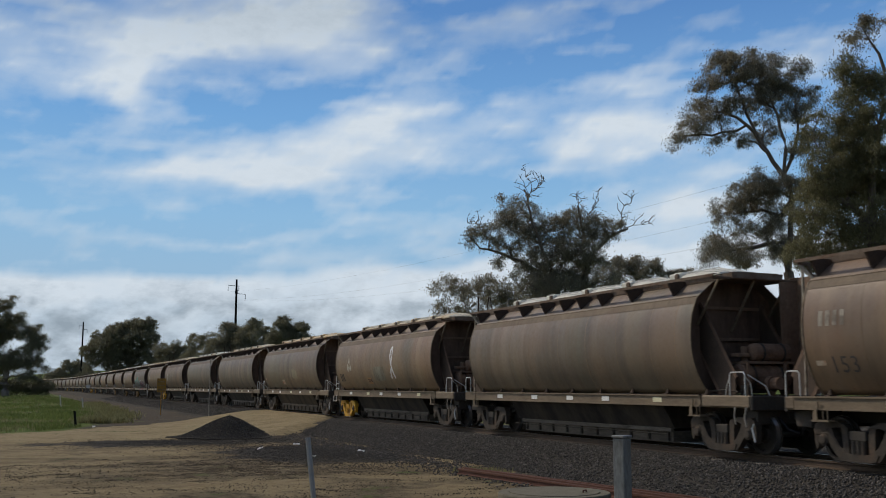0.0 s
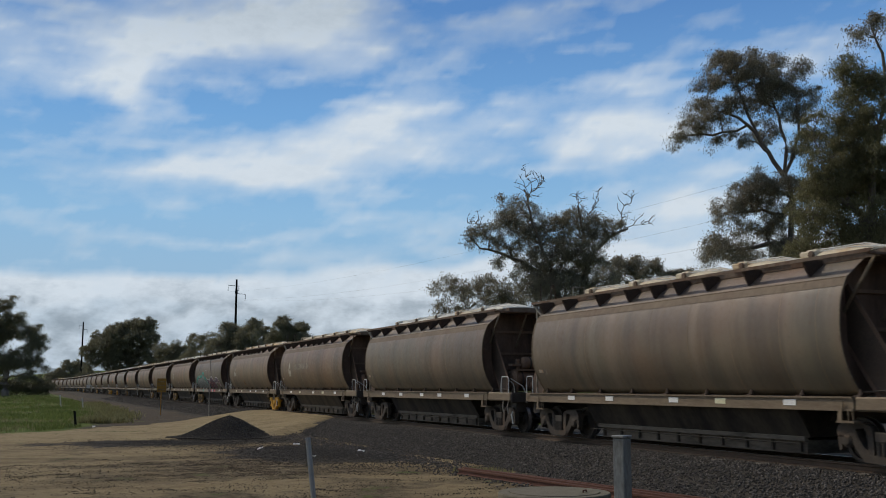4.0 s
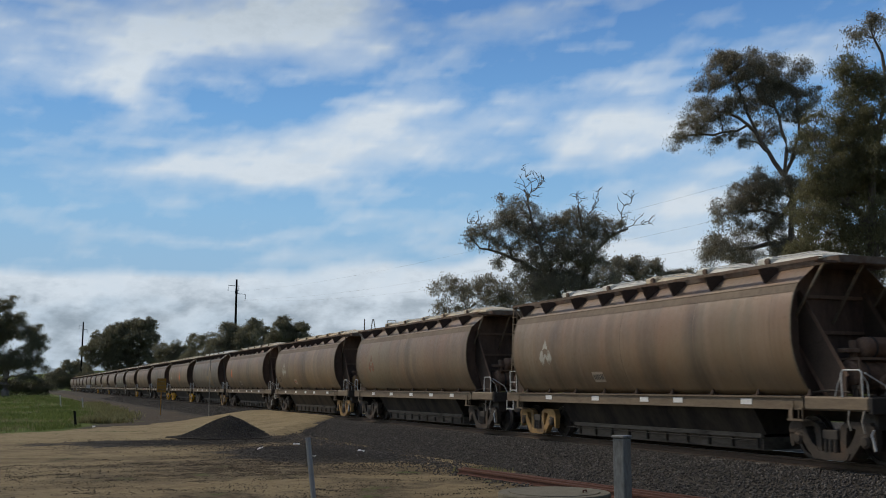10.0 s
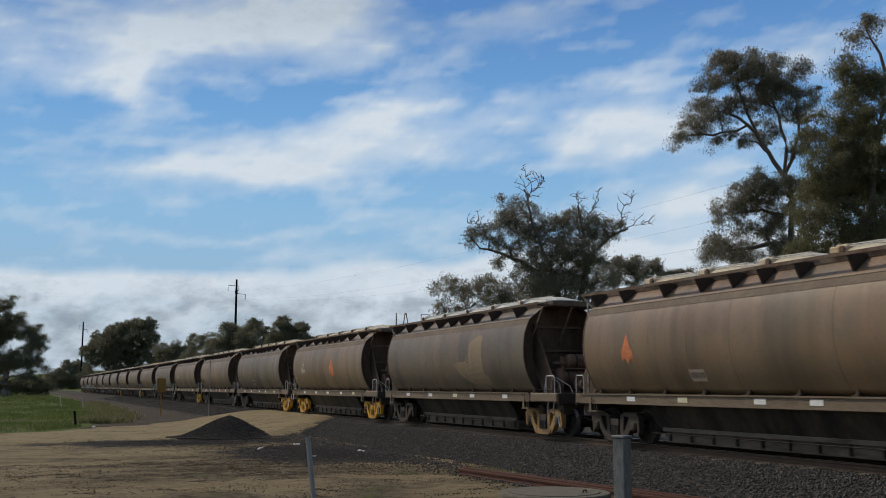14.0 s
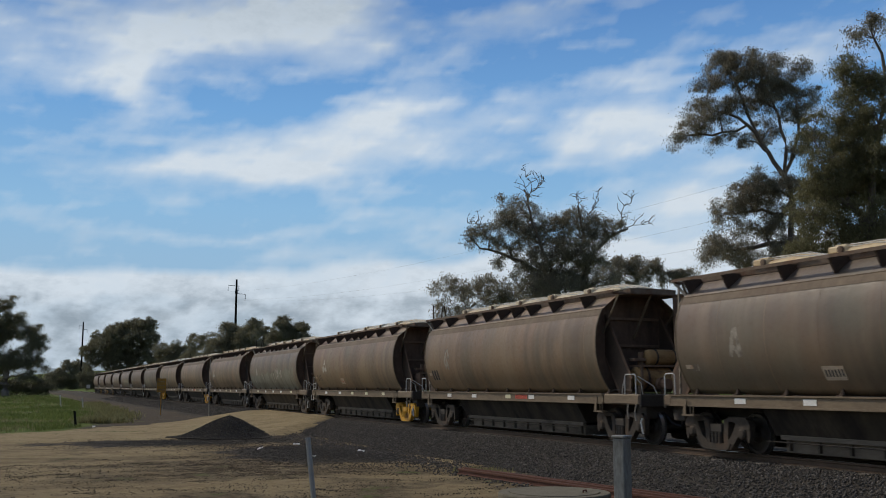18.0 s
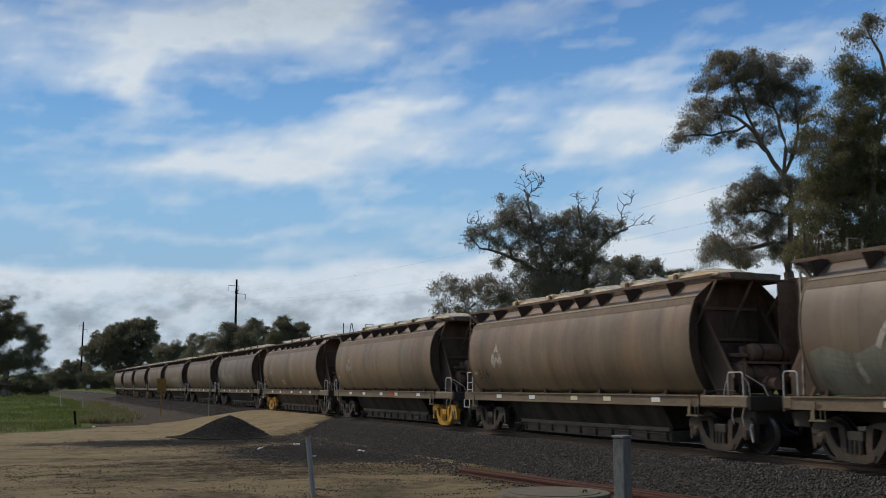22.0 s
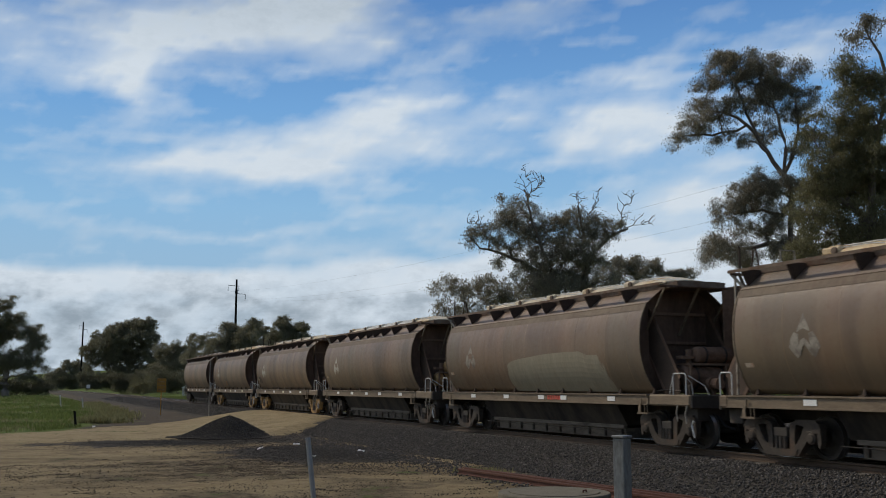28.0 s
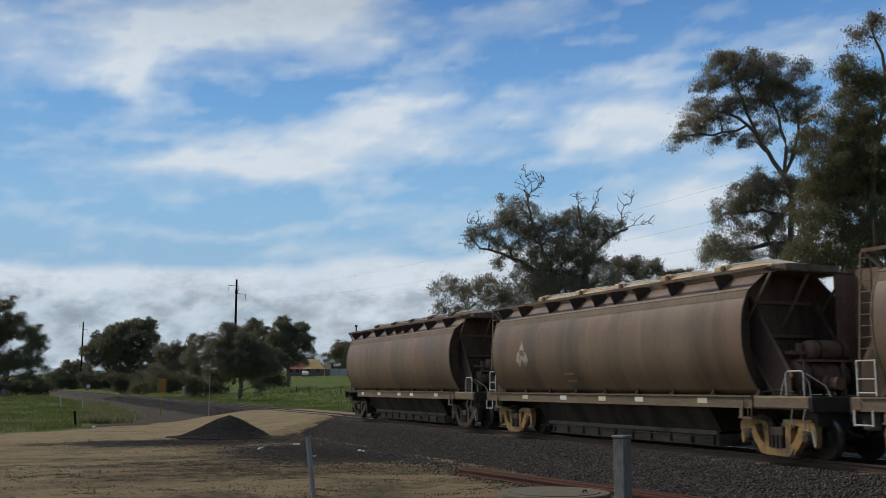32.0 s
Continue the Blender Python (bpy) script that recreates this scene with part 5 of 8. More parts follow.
def graffiti(parent):
    # green piece: halo, pale letters, dark outlines
    lobes = [(-5.75, 1.52, 0.26), (-5.25, 1.72, 0.24), (-4.75, 1.86, 0.26), (-4.25, 1.93, 0.24), (-3.75, 1.90, 0.26), (-3.2, 1.95, 0.24), (-2.7, 2.0, 0.25), (-2.25, 2.2, 0.27), (-1.75, 1.86, 0.24), (-1.3, 1.72, 0.26), (-0.85, 1.48, 0.24)]

    def skyline(x, grow, low):
        """Height of the bubble letters at x."""
        z = low
        for cx, cz, r in lobes:
            u = (x - cx) / (r * 1.35 + grow)
            if abs(u) < 1:
                z = max(z, cz + (r * 0.9 + grow) * math.sqrt(1 - u * u))
        return z
    xs = [-6.05 + 0.06 * k for k in range(93)]
    top = [(x, skyline(x, 0.13, 1.30) + 0.035 * math.sin(x * 9.0) + 0.03 * math.sin(x * 23.0)) for x in xs]
    bm = bmesh.new()
    patch(bm, top, [(x, 1.235) for x, z in top], 0.006)
    halo = part("green_graffiti", bm, M_TEAL, parent, "teal and grey spray-painted graffiti")
    bm = bmesh.new()
    inner = [(x, skyline(x, -0.02, 1.27) - 0.06) for x in xs[2:-3]]
    patch(bm, inner, [(x, 1.235) for x, z in inner], 0.009)
    part("grey_fill", bm, M_GREYFILL, halo)
    bm = bmesh.new()
    stroke(bm, inner, 0.045, 0.013)
    for k, (cx, cz, r) in enumerate(lobes):
        lean = 0.10 * math.sin(k * 2.3)
        stroke(bm, [(cx - r * 0.9, 1.27), (cx - r * 0.8 + lean, (cz + 1.27) / 2), (cx - r * 0.35 + lean, cz + r * 0.2), (cx + lean, cz - r * 0.1)], 0.045, 0.013)
        stroke(bm, [(cx + r * 0.1 + lean, cz - r * 0.5), (cx + r * 0.3, (cz + 1.27) / 2), (cx + r * 0.2, 1.34)], 0.075 if k % 2 else 0.05, 0.0135)
        if k % 3 == 0:
            stroke(bm, [(cx - r * 0.3, 1.40), (cx, 1.52), (cx + r * 0.5, 1.45)], 0.05, 0.014)
    stroke(bm, [(-1.30, 2.16), (-1.2, 2.24), (-1.16, 2.08), (-1.26, 1.98)], 0.03, 0.013)
    stroke(bm, [(-1.02, 2.22), (-0.98, 2.10), (-0.86, 2.20), (-0.94, 1.96)], 0.03, 0.013)
    stroke(bm, [(-0.66, 2.20), (-0.78, 2.14), (-0.66, 2.06), (-0.78, 1.98)], 0.03, 0.013)
    part("black_outline", bm, M_BLACK, halo)
    bm = bmesh.new()
    stroke(bm, [(-5.9, 1.225), (-0.45, 1.225)], 0.03, 0.014)
    part("white_line", bm, M_WHITE, halo)
    bm = bmesh.new()
    patch(bm, [(-1.12, 2.66), (-0.90, 2.70)], [(-1.10, 2.60), (-0.90, 2.61)], 0.007, 2)
    part("white_tag", bm, M_WHITE, halo)
    # purple and pink piece with its white edge
    top = [(-0.75, 1.95), (-0.5, 2.03), (-0.3, 1.88), (0.0, 1.97), (0.3, 1.86), (0.75, 2.06), (1.05, 2.02), (1.25, 2.16), (1.45, 2.02), (1.75, 2.17), (1.95, 2.0), (2.25, 1.82), (2.45, 1.78), (2.55, 1.60), (2.8, 1.84), (3.15, 2.02), (3.6, 2.06), (4.05, 1.95), (4.35, 1.62), (4.6, 1.50)]
    low = [(-0.35, 1.235), (-0.25, 1.235), (-0.15, 1.235), (0.1, 1.235), (0.35, 1.235), (0.75, 1.235), (1.05, 1.235), (1.25, 1.235), (1.45, 1.235), (1.75, 1.235), (1.95, 1.235), (2.25, 1.235), (2.45, 1.235), (2.62, 1.235), (2.75, 1.30), (2.95, 1.62), (3.4, 1.74), (3.85, 1.66), (4.2, 1.46), (4.55, 1.42)]
    bm = bmesh.new()
    patch(bm, top, low, 0.007)
    purple = part("purple_graffiti", bm, M_PURPLE, parent, "dark purple spray-painted graffiti with a white edge")
    bm = bmesh.new()
    stroke(bm, top, 0.05, 0.012)
    stroke(bm, low[13:], 0.045, 0.012)
    stroke(bm, [(-0.75, 1.95), (-0.62, 1.6), (-0.35, 1.24)], 0.05, 0.012)
    for k in range(12):
        x, z = -0.2 + k * 0.36, 1.42 + 0.42 * ((k * 3) % 5) / 5
        if x < 2.4 or z > 1.72:
            stroke(bm, [(x, z), (x + 0.12, z + 0.01)], 0.03, 0.015)
    part("white_edge", bm, M_WHITE, purple)
    bm = bmesh.new()
    for x0, z0, x1, z1, w in ((-0.1, 1.72, 0.05, 1.5, 0.16), (0.55, 1.75, 0.85, 1.45, 0.18), (0.75, 1.5, 0.8, 1.3, 0.12), (1.45, 1.8, 1.35, 1.45, 0.17), (1.8, 2.0, 1.95, 1.85, 0.13), (2.0, 1.62, 2.25, 1.68, 0.16), (2.15, 1.45, 2.3, 1.3, 0.1), (4.05, 1.62, 4.25, 1.56, 0.2), (4.15, 1.86, 4.3, 1.80, 0.09)):
        stroke(bm, [(x0, z0), (x1, z1)], w, 0.011)
    part("pink_fill", bm, M_PINK, purple)
    bm = bmesh.new()
    for k in range(13):
        x = -0.35 + k * 0.24
        stroke(bm, [(x, 1.26), (x + 0.15, 1.6), (x + 0.05, 1.82)], 0.05, 0.0125)
    part("black_shading", bm, M_BLACK, purple)
    # painted sill below
    for x0, x1, mat in ((-5.9, -5.3, M_LOGO), (-5.27, -2.75, M_LOGO_D), (-2.72, -2.50, M_TEAL), (-2.47, -0.55, M_LOGO_D), (-0.5, 0.15, M_PURPLE), (0.25, 0.42, M_WHITE), (0.55, 0.80, M_PURPLE), (0.95, 1.25, M_PINK), (1.35, 1.55, M_WHITE), (1.65, 1.95, M_PURPLE), (2.05, 2.75, M_PINK)):
        bm = bmesh.new()
        box(bm, x0, x1, -1.2075, -1.202, 0.99, 1.175)
        part("sprayed_sill", bm, mat, parent)
# ---- the train ----
YELLOW_FRONT, YELLOW_REAR = {21, 14, 13, 11, 8}, {26, 14, 7}       # bogies painted yellow, by wagon counted from the tail
OCHRE_FRONT, OCHRE_REAR = {17, 15, 2, 1}, {20, 19, 2, 1}
LADDERS = {11, 26, 21, 19, 17, 14, 9, 7, 2, 1}
DARKENED = {0, 1, 2, 3, 4, 5, 22, 28}
GREYED = {6, 10, 13, 15, 20, 23, 24, 25, 27}
HOOPS = {4, 20, 10, 6, 2, 27, 24, 22, 18, 15, 12, 8, 5}
EMBLEMS = {26: (M_LOGO, 0.8, 0), 22: (M_LOGO, 1.15, 1), 21: (M_LOGO, 0.85, 0), 20: (M_PLATE, 0.9, 1), 19: (M_LOGO, 0.9, 0), 18: (M_LOGO_F, 0.9, 0), 17: (M_LOGO, 1.0, 0), 16: (M_LOGO_O, 1.0, 3), 14: (M_LOGO, 0.9, 0), 13: (M_LOGO_D, 0.9, 1), 12: (M_LOGO_D, 1.1, 2), 11: (M_LOGO, 0.9, 0), 9: (M_LOGO, 1.0, 0), 8: (M_LOGO_D, 1.0, 0), 7: (M_LOGO_D, 0.9, 0), 5: (M_LOGO_D, 1.05, 0), 4: (M_LOGO_D, 1.0, 0), 3: (M_LOGO, 1.05, 0), 2: (M_LOGO, 1.1, 0), 1: (M_LOGO, 0.95, 0)}
NOTICES = {21: False, 19: False, 17: True, 16: False, 11: True, 7: True, 5: False, 1: False, 25: True, 13: False, 26: False}


NUMBERS = {28: "153", 17: "50", 11: "515", 9: "514", 7: "512"}


def lettering(parent, text, x, z, size, mat=None, name="stencilled_number", label="faded dark stencilled number"):
    """Stencilled characters laid onto the curved side."""
    cu = bpy.data.curves.new("stencil", "FONT")
    cu.body, cu.size, cu.space_character, cu.resolution_u = text, size, 1.15 if mat is None else 0.92, 3
    tmp = new("stencil", cu)
    me = bpy.data.meshes.new_from_object(tmp)
    bpy.data.objects.remove(tmp)
    for v in me.vertices:
        v.co = on_shell(x + v.co.x, z + v.co.y, 0.008 if mat is None else 0.012)
    link(name, me, mat or M_NUMBER, parent, label)


def swap(ob, old, mat):
    """Give a part its own mesh with another paint."""
    ob.data = ob.data.copy()
    ob.data.materials[0] = mat


def dress(w, n):
    """What sets one wagon apart: painted bogies, hatch tones, emblem, lettering, ladder."""
    kids = {}
    for o in w.children:
        kids.setdefault(o.name.split(".")[0], []).append(o)
    shell = kids["hopper_shell"][0]
    rs = random.Random(100 + n)
    if n in GREYED or n in DARKENED:
        aged = M_BODY_G if n in GREYED else M_BODY_D
        swap(shell, M_BODY, aged)
    usual = [M_HATCH, M_HATCH_O, M_HATCH, M_HATCH_W][n % 4]
    if n == 0:
        usual = M_ROOF
    for o in kids["hatch_cover"]:
        pick = rs.choice([usual, usual, usual, M_HATCH if n else M_ROOF])
        if pick is not M_HATCH:
            swap(o, M_HATCH, pick)
            for c in o.children:
                if c.name.startswith("latch_block"):
                    swap(c, M_HATCH, pick)
    for o in kids["bogie"]:
        front = o.location.x > 0
        mat, word = None, ""
        if n in (YELLOW_FRONT if front else YELLOW_REAR):
            mat, word = M_BOGIE_Y, "bright yellow three-piece bogie"
        elif n in (OCHRE_FRONT if front else OCHRE_REAR):
            mat, word = M_BOGIE_B, "dusty ochre three-piece bogie"
        if mat:
            o["label"] = word
            swap(o, M_BOGIE, mat)
            for c in o.children:
                if c.name.startswith("side_frame"):
                    swap(c, M_BOGIE, mat)
                if c.name.startswith("spring_nest") and mat is M_BOGIE_Y:
                    swap(c, M_DARK, M_BOGIE_Y)
    if n in (25, 21, 14):
        swap(max(kids["air_reservoir"], key=lambda o: o.bound_box[1][2]), M_TANK, M_TANK_Y)
    if n in (3, 12, 17):
        for o in kids["air_reservoir"]:
            swap(o, M_TANK, M_TANK_O)
    if n in LADDERS:
        make_ladder(w)
        for o in kids["grab_rail"]:
            if o.bound_box[0][0] < 0 and o.bound_box[0][1] < 0:
                bpy.data.objects.remove(o)
    else:
        make_post(w)
    if n == 0:        # shorter sill and bare rear platform on the last wagon
        for o in kids["side_sill"]:
            o.data = o.data.copy()
            for v in o.data.vertices:
                v.co.x = max(v.co.x, -4.95)
        for o in list(kids["end_sill"]):
            if o.bound_box[0][0] < 0:
                bpy.data.objects.remove(o)
        for o in list(kids["grab_rail"]):
            if o.bound_box[0][0] < 0:
                bpy.data.objects.remove(o)
    if n in HOOPS:
        make_roof_hoop(w)
    if n in EMBLEMS:
        mat, size, style = EMBLEMS[n]
        emblem(shell, -4.17, 2.30, mat, size, style)
    if n in NOTICES:
        notice(shell, -2.35 if n in (17,) else -1.9, 1.50, NOTICES[n], mat=M_PLATE_O if n in (21, 1, 26) else None)
    x0 = -5.95
    if n in NUMBERS:
        lettering(shell, NUMBERS[n], x0 + 0.35, 1.64, 0.42)
    if n in (26, 2, 12):
        bars(shell, "faded_number", x0 + 0.35, 1.78, 3, 0.34, M_NUMBER, "faded dark number")
    if n in (24, 6, 13, 23, 0, 18, 15):
        bars(shell, "faded_number", x0 + 0.25, 1.80, 3, 0.15, M_LOGO_D, "small pale number")
    bm = bmesh.new()
    if rs.random() < 0.6:
        patch(bm, [(x0 + 0.02, 1.86), (x0 + 0.26, 1.86)], [(x0 + 0.02, 1.77), (x0 + 0.26, 1.77)], 0.007, 2)
        part("small_panel", bm, M_PLATE, shell)
    else:
        bm.free()
    if n == 22:
        bars(shell, "faded_lettering", -3.05, 2.42, 15, 0.30, M_LOGO_D, "faded pale painted lettering")
    if n == 28:
        bars(shell, "faded_number", -5.7, 2.62, 4, 0.28, M_LOGO_D, "pale faded lettering")
    if n == 26:
        bm = bmesh.new()
        stroke(bm, [(1.58, 1.70), (1.44, 2.01), (1.30, 2.35), (1.24, 2.61), (1.28, 2.80), (1.38, 2.92)], 0.12, 0.009)
        stroke(bm, [(1.32, 2.94), (1.46, 2.90), (1.49, 2.71), (1.44, 2.47), (1.36, 2.28)], 0.085, 0.011)
        stroke(bm, [(1.32, 2.08), (1.22, 1.92), (1.18, 1.70)], 0.12, 0.012)
        part("painted_ribbon", bm, M_WHITE, shell, "white looped ribbon painted on the side")
    if n == 26:
        bm = bmesh.new()
        patch(bm, [(-0.90, 2.16), (-0.4, 2.20), (0.40, 2.18)], [(-0.90, 1.64), (-0.4, 1.62), (0.38, 1.64)], 0.006)
        part("pale_overpaint", bm, M_OLIVE, shell, "pale olive overpainted patch")
    if n == 25:
        bm = bmesh.new()
        patch(bm, [(0.55, 2.28), (1.0, 2.30), (1.1, 2.24), (1.6, 2.22)], [(0.60, 1.86), (1.0, 1.80), (1.1, 1.82), (1.65, 1.80)], 0.006)
        part("pale_overpaint", bm, M_PATCH, shell, "pale overpainted patch")
    if n == 20:
        graffiti(shell)
    if n == 15:
        bm = bmesh.new()
        top = [(0.40, 2.12), (0.75, 2.20), (1.10, 2.18), (1.35, 2.22), (1.70, 2.80), (2.05, 2.95), (2.45, 3.02), (2.62, 2.95), (2.75, 2.25), (2.90, 1.75)]
        patch(bm, top, [(x, z) for (x, t), z in zip(top, (2.05, 1.80, 1.62, 1.52, 1.46, 1.44, 1.46, 1.44, 1.42, 1.44))], 0.006)
        part("pale_daub", bm, M_DAUB, shell, "pale yellowish painted-over patch")
    if n == 10:
        bm = bmesh.new()
        top = [(-6.0 + 0.4 * k, 2.02 + 0.10 * math.sin(k * 1.7) + 0.012 * k) for k in range(28)]
        patch(bm, top, [(x, 1.24) for x, z in top], 0.006)
        part("olive_overpaint", bm, M_OLIVE, shell, "thin olive overpaint on the lower half")
        bm = bmesh.new()
        stroke(bm, [(-4.35, 2.05), (-4.12, 2.44), (-4.0, 2.05)], 0.12, 0.010)
        for k, (x, a, b) in enumerate(((-2.6, 2.08, 1.62), (-4.9, 1.8, 1.45), (0.25, 2.15, 1.5), (0.75, 2.40, 1.75), (1.05, 2.36, 1.9), (1.25, 2.42, 1.95), (1.75, 2.2, 1.85), (2.0, 2.3, 1.9))):
            stroke(bm, [(x, a), (x + 0.05, (a + b) / 2), (x + 0.10, b)], 0.13 if k % 2 else 0.08, 0.010)
        part("white_drips", bm, M_LOGO, shell, "pale paint drips")
    if n == 6:
        bm = bmesh.new()
        patch(bm, [(-4.85, 2.22), (-4.3, 2.3), (-3.6, 2.2), (-2.9, 2.1), (-2.65, 1.6)], [(-4.6, 1.75), (-4.2, 1.5), (-3.5, 1.45), (-2.9, 1.45), (-2.65, 1.45)], 0.006)
        patch(bm, [(-2.35, 2.15), (-1.9, 2.3), (-1.2, 2.25), (-0.8, 2.2), (-0.5, 1.8)], [(-2.3, 1.6), (-1.9, 1.5), (-1.2, 1.5), (-0.8, 1.5), (-0.5, 1.55)], 0.006)
        part("pale_overpaint", bm, M_PATCH, shell, "pale grey overpainted blocks")
        bm = bmesh.new()
        stroke(bm, [(-4.22, 2.22), (-4.0, 2.52), (-3.95, 2.24)], 0.10, 0.009)
        part("white_scrawl", bm, M_LOGO, shell, "white spray-painted mark")
    if n == 14:
        emblem(shell, 0.95, 2.35, M_LOGO_O, 1.45, 3)
    if n == 4:
        bm = bmesh.new()
        top = [(-1.65, 1.70), (-1.55, 2.02), (-1.3, 2.12), (-0.8, 2.18), (0.6, 2.27), (1.6, 2.30), (2.7, 2.30), (3.1, 2.20), (3.6, 2.18), (3.85, 1.9), (4.0, 1.5)]
        patch(bm, top, [(x, 1.26 + (0.25 if x < -1.6 else 0.0)) for x, z in top], 0.006)
        part("pale_overpaint", bm, M_PATCH, shell, "large pale overpainted patch")
    for k, x in enumerate((-4.23, -2.12, 0.1, 1.93, 4.03) if n != 20 else (4.4,)):
        bm = bmesh.new()
        x += rs.uniform(-0.35, 0.35) * (k not in (0, 4))
        box(bm, x - 0.17, x + 0.17, -1.209, -1.201, 1.035, 1.150)
        part("reflector", bm, rs.choice([M_REFL, M_REFL, M_REFL, M_REFL_Y]), w)
    if n in (12, 8, 4):
        for k in range(6):
            bm = bmesh.new()
            box(bm, 0.75 + k * 0.13, 0.84 + k * 0.13, -1.209, -1.201, 1.03, 1.15)
            part("red_stencil", bm, M_RED, w)


def make_train():
    w = make_wagon()
    for x in (REAR_BOGIE, FRONT_BOGIE):
        b = make_bogie(w, x, M_BOGIE, "dusty grey three-piece bogie")
        make_rigging(b)
        for dx in (-0.83, 0.83):
            make_wheelset(b, dx)
    train = [w]
    for n in range(1, WAGONS):
        train.append(copy_thing(w, Matrix()))
    tones = ["weathered grey-brown", "dusty brown", "rust-streaked brown", "faded grey"]
    for n, c in enumerate(train):
        extra = {20: " covered in teal and purple graffiti", 4: " with a large pale overpainted patch", 26: " with a painted ribbon, yellow bogie", 14: " with yellow bogies and orange emblem", 0: ", the last of the train", 16: " with a faded orange emblem"}.get(n, " with cream roof hatches")
        tagged(c, tones[n % 4] + " rounded alumina hopper wagon" + extra, "hopper wagon", "wagons of the train")
        dress(c, n)
    # tail marker and low coupler gear of the last wagon
    bm = bmesh.new()
    bar(bm, (-6.36, -0.85, 3.80), (-6.36, -0.85, 4.14), 0.05, 0.05)
    box(bm, -6.42, -6.32, -0.9, -0.8, 4.06, 4.16, 0.01)
    part("tail_marker", bm, M_BLACK, train[0])
    return train


TRAIN = make_train()
TAIL_X = -431.23         # middle of the last wagon at the start, along the track


def train_run(t):
    return 12.42 * t - 0.0031 * t * t


def wagon_pose(n, t):
    """A wagon stands on its two bogies."""
    s = TAIL_X + n * PITCH + train_run(t)
    x0, y0, _ = track_point(s + REAR_BOGIE)
    x1, y1, _ = track_point(s + FRONT_BOGIE)
    a = math.atan2(y1 - y0, x1 - x0)
    return pose(x0 - REAR_BOGIE * math.cos(a), y0 - REAR_BOGIE * math.sin(a), 0, 0, 0, math.degrees(a))


def motions():
    """The train rolls by, its wheels turn, the clouds drift and the gum tree sways."""
    times = [2.0 * k for k in range(17)]
    for n, w in enumerate(TRAIN):
        walk(w, [(t, wagon_pose(n, t)) for t in times])
    sets = [o for w in TRAIN for o in w.children_recursive if o.name.startswith("wheelset")]
    turns = [(k / 30, pose(0, 0, 0, 0, math.degrees(train_run(k / 30) / 0.42), 0)) for k in range(0, 32 * 30 + 1)]
    walk(sets[0], turns)
    act, slot = sets[0].animation_data.action, sets[0].animation_data.action_slot
    for o in sets[1:]:            # all wheels turn alike
        o.rotation_mode = "QUATERNION"
        o.animation_data_create().action = act
        o.animation_data.action_slot = slot
    drift = Matrix.Rotation(radians(-0.35), 4, "Z") @ Matrix.Rotation(radians(0.50), 4, Vector((FORWARD.y, -FORWARD.x, 0)).normalized())
    sway = [-0.05, 0.0, 0.05, 0.1, 0.12, 0.08, 0.02, 0.06, 0.0, 0.03, -0.02, -0.05, -0.02, 0.02, -0.03, 0.0, 0.02]
    walk(GUM, [(t, Matrix.Translation(GUM_BASE) @ Matrix.Rotation(radians(1.6 * k), 4, VIEW_AWAY)) for t, k in zip(times, sway)])
    toss = [-6.0, 1.0, 4.0, 12.0, 10.0, 2.0, 5.0, -3.0, -6.0, 2.0, -7.0, -2.0, -8.0, 3.0, -4.0, -5.0, 3.0]
    walk(TOP_BRANCH, [(t, Matrix.Translation(TOP_BASE) @ Matrix.Rotation(radians(-a), 4, -VIEW_AWAY)) for t, a in zip(times, toss)])
    walk(SKY, [(0.0, drift.inverted()), (32.0, Matrix())])
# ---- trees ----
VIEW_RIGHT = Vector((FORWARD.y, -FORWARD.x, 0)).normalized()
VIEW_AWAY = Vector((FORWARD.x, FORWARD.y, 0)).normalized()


def limb_mesh(bm, pts, r0, r1, seg=7):
    """A tapered limb along a list of points."""
    rings = []
    for i, p in enumerate(pts):
        d = (pts[min(i + 1, len(pts) - 1)] - pts[max(i - 1, 0)]).normalized()
        q = d.to_track_quat("Z", "Y")
        r = r0 + (r1 - r0) * i / (len(pts) - 1)
        rings.append([bm.verts.new(p + q @ Vector((r * math.cos(2 * math.pi * k / seg), r * math.sin(2 * math.pi * k / seg), 0))) for k in range(seg)])
    for a, b in zip(rings, rings[1:]):
        for k in range(seg):
            bm.faces.new((a[k], a[(k + 1) % seg], b[(k + 1) % seg], b[k]))
    bm.faces.new(rings[-1])


def wander(rs, a, b, n, wob):
    pts = []
    for i in range(n + 1):
        t = i / n
        p = a.lerp(b, t)
        k = wob * math.sin(math.pi * t)
        pts.append(p + Vector((rs.uniform(-k, k), rs.uniform(-k, k), rs.uniform(-k, k) * 0.6 + k * 0.5)))
    return pts


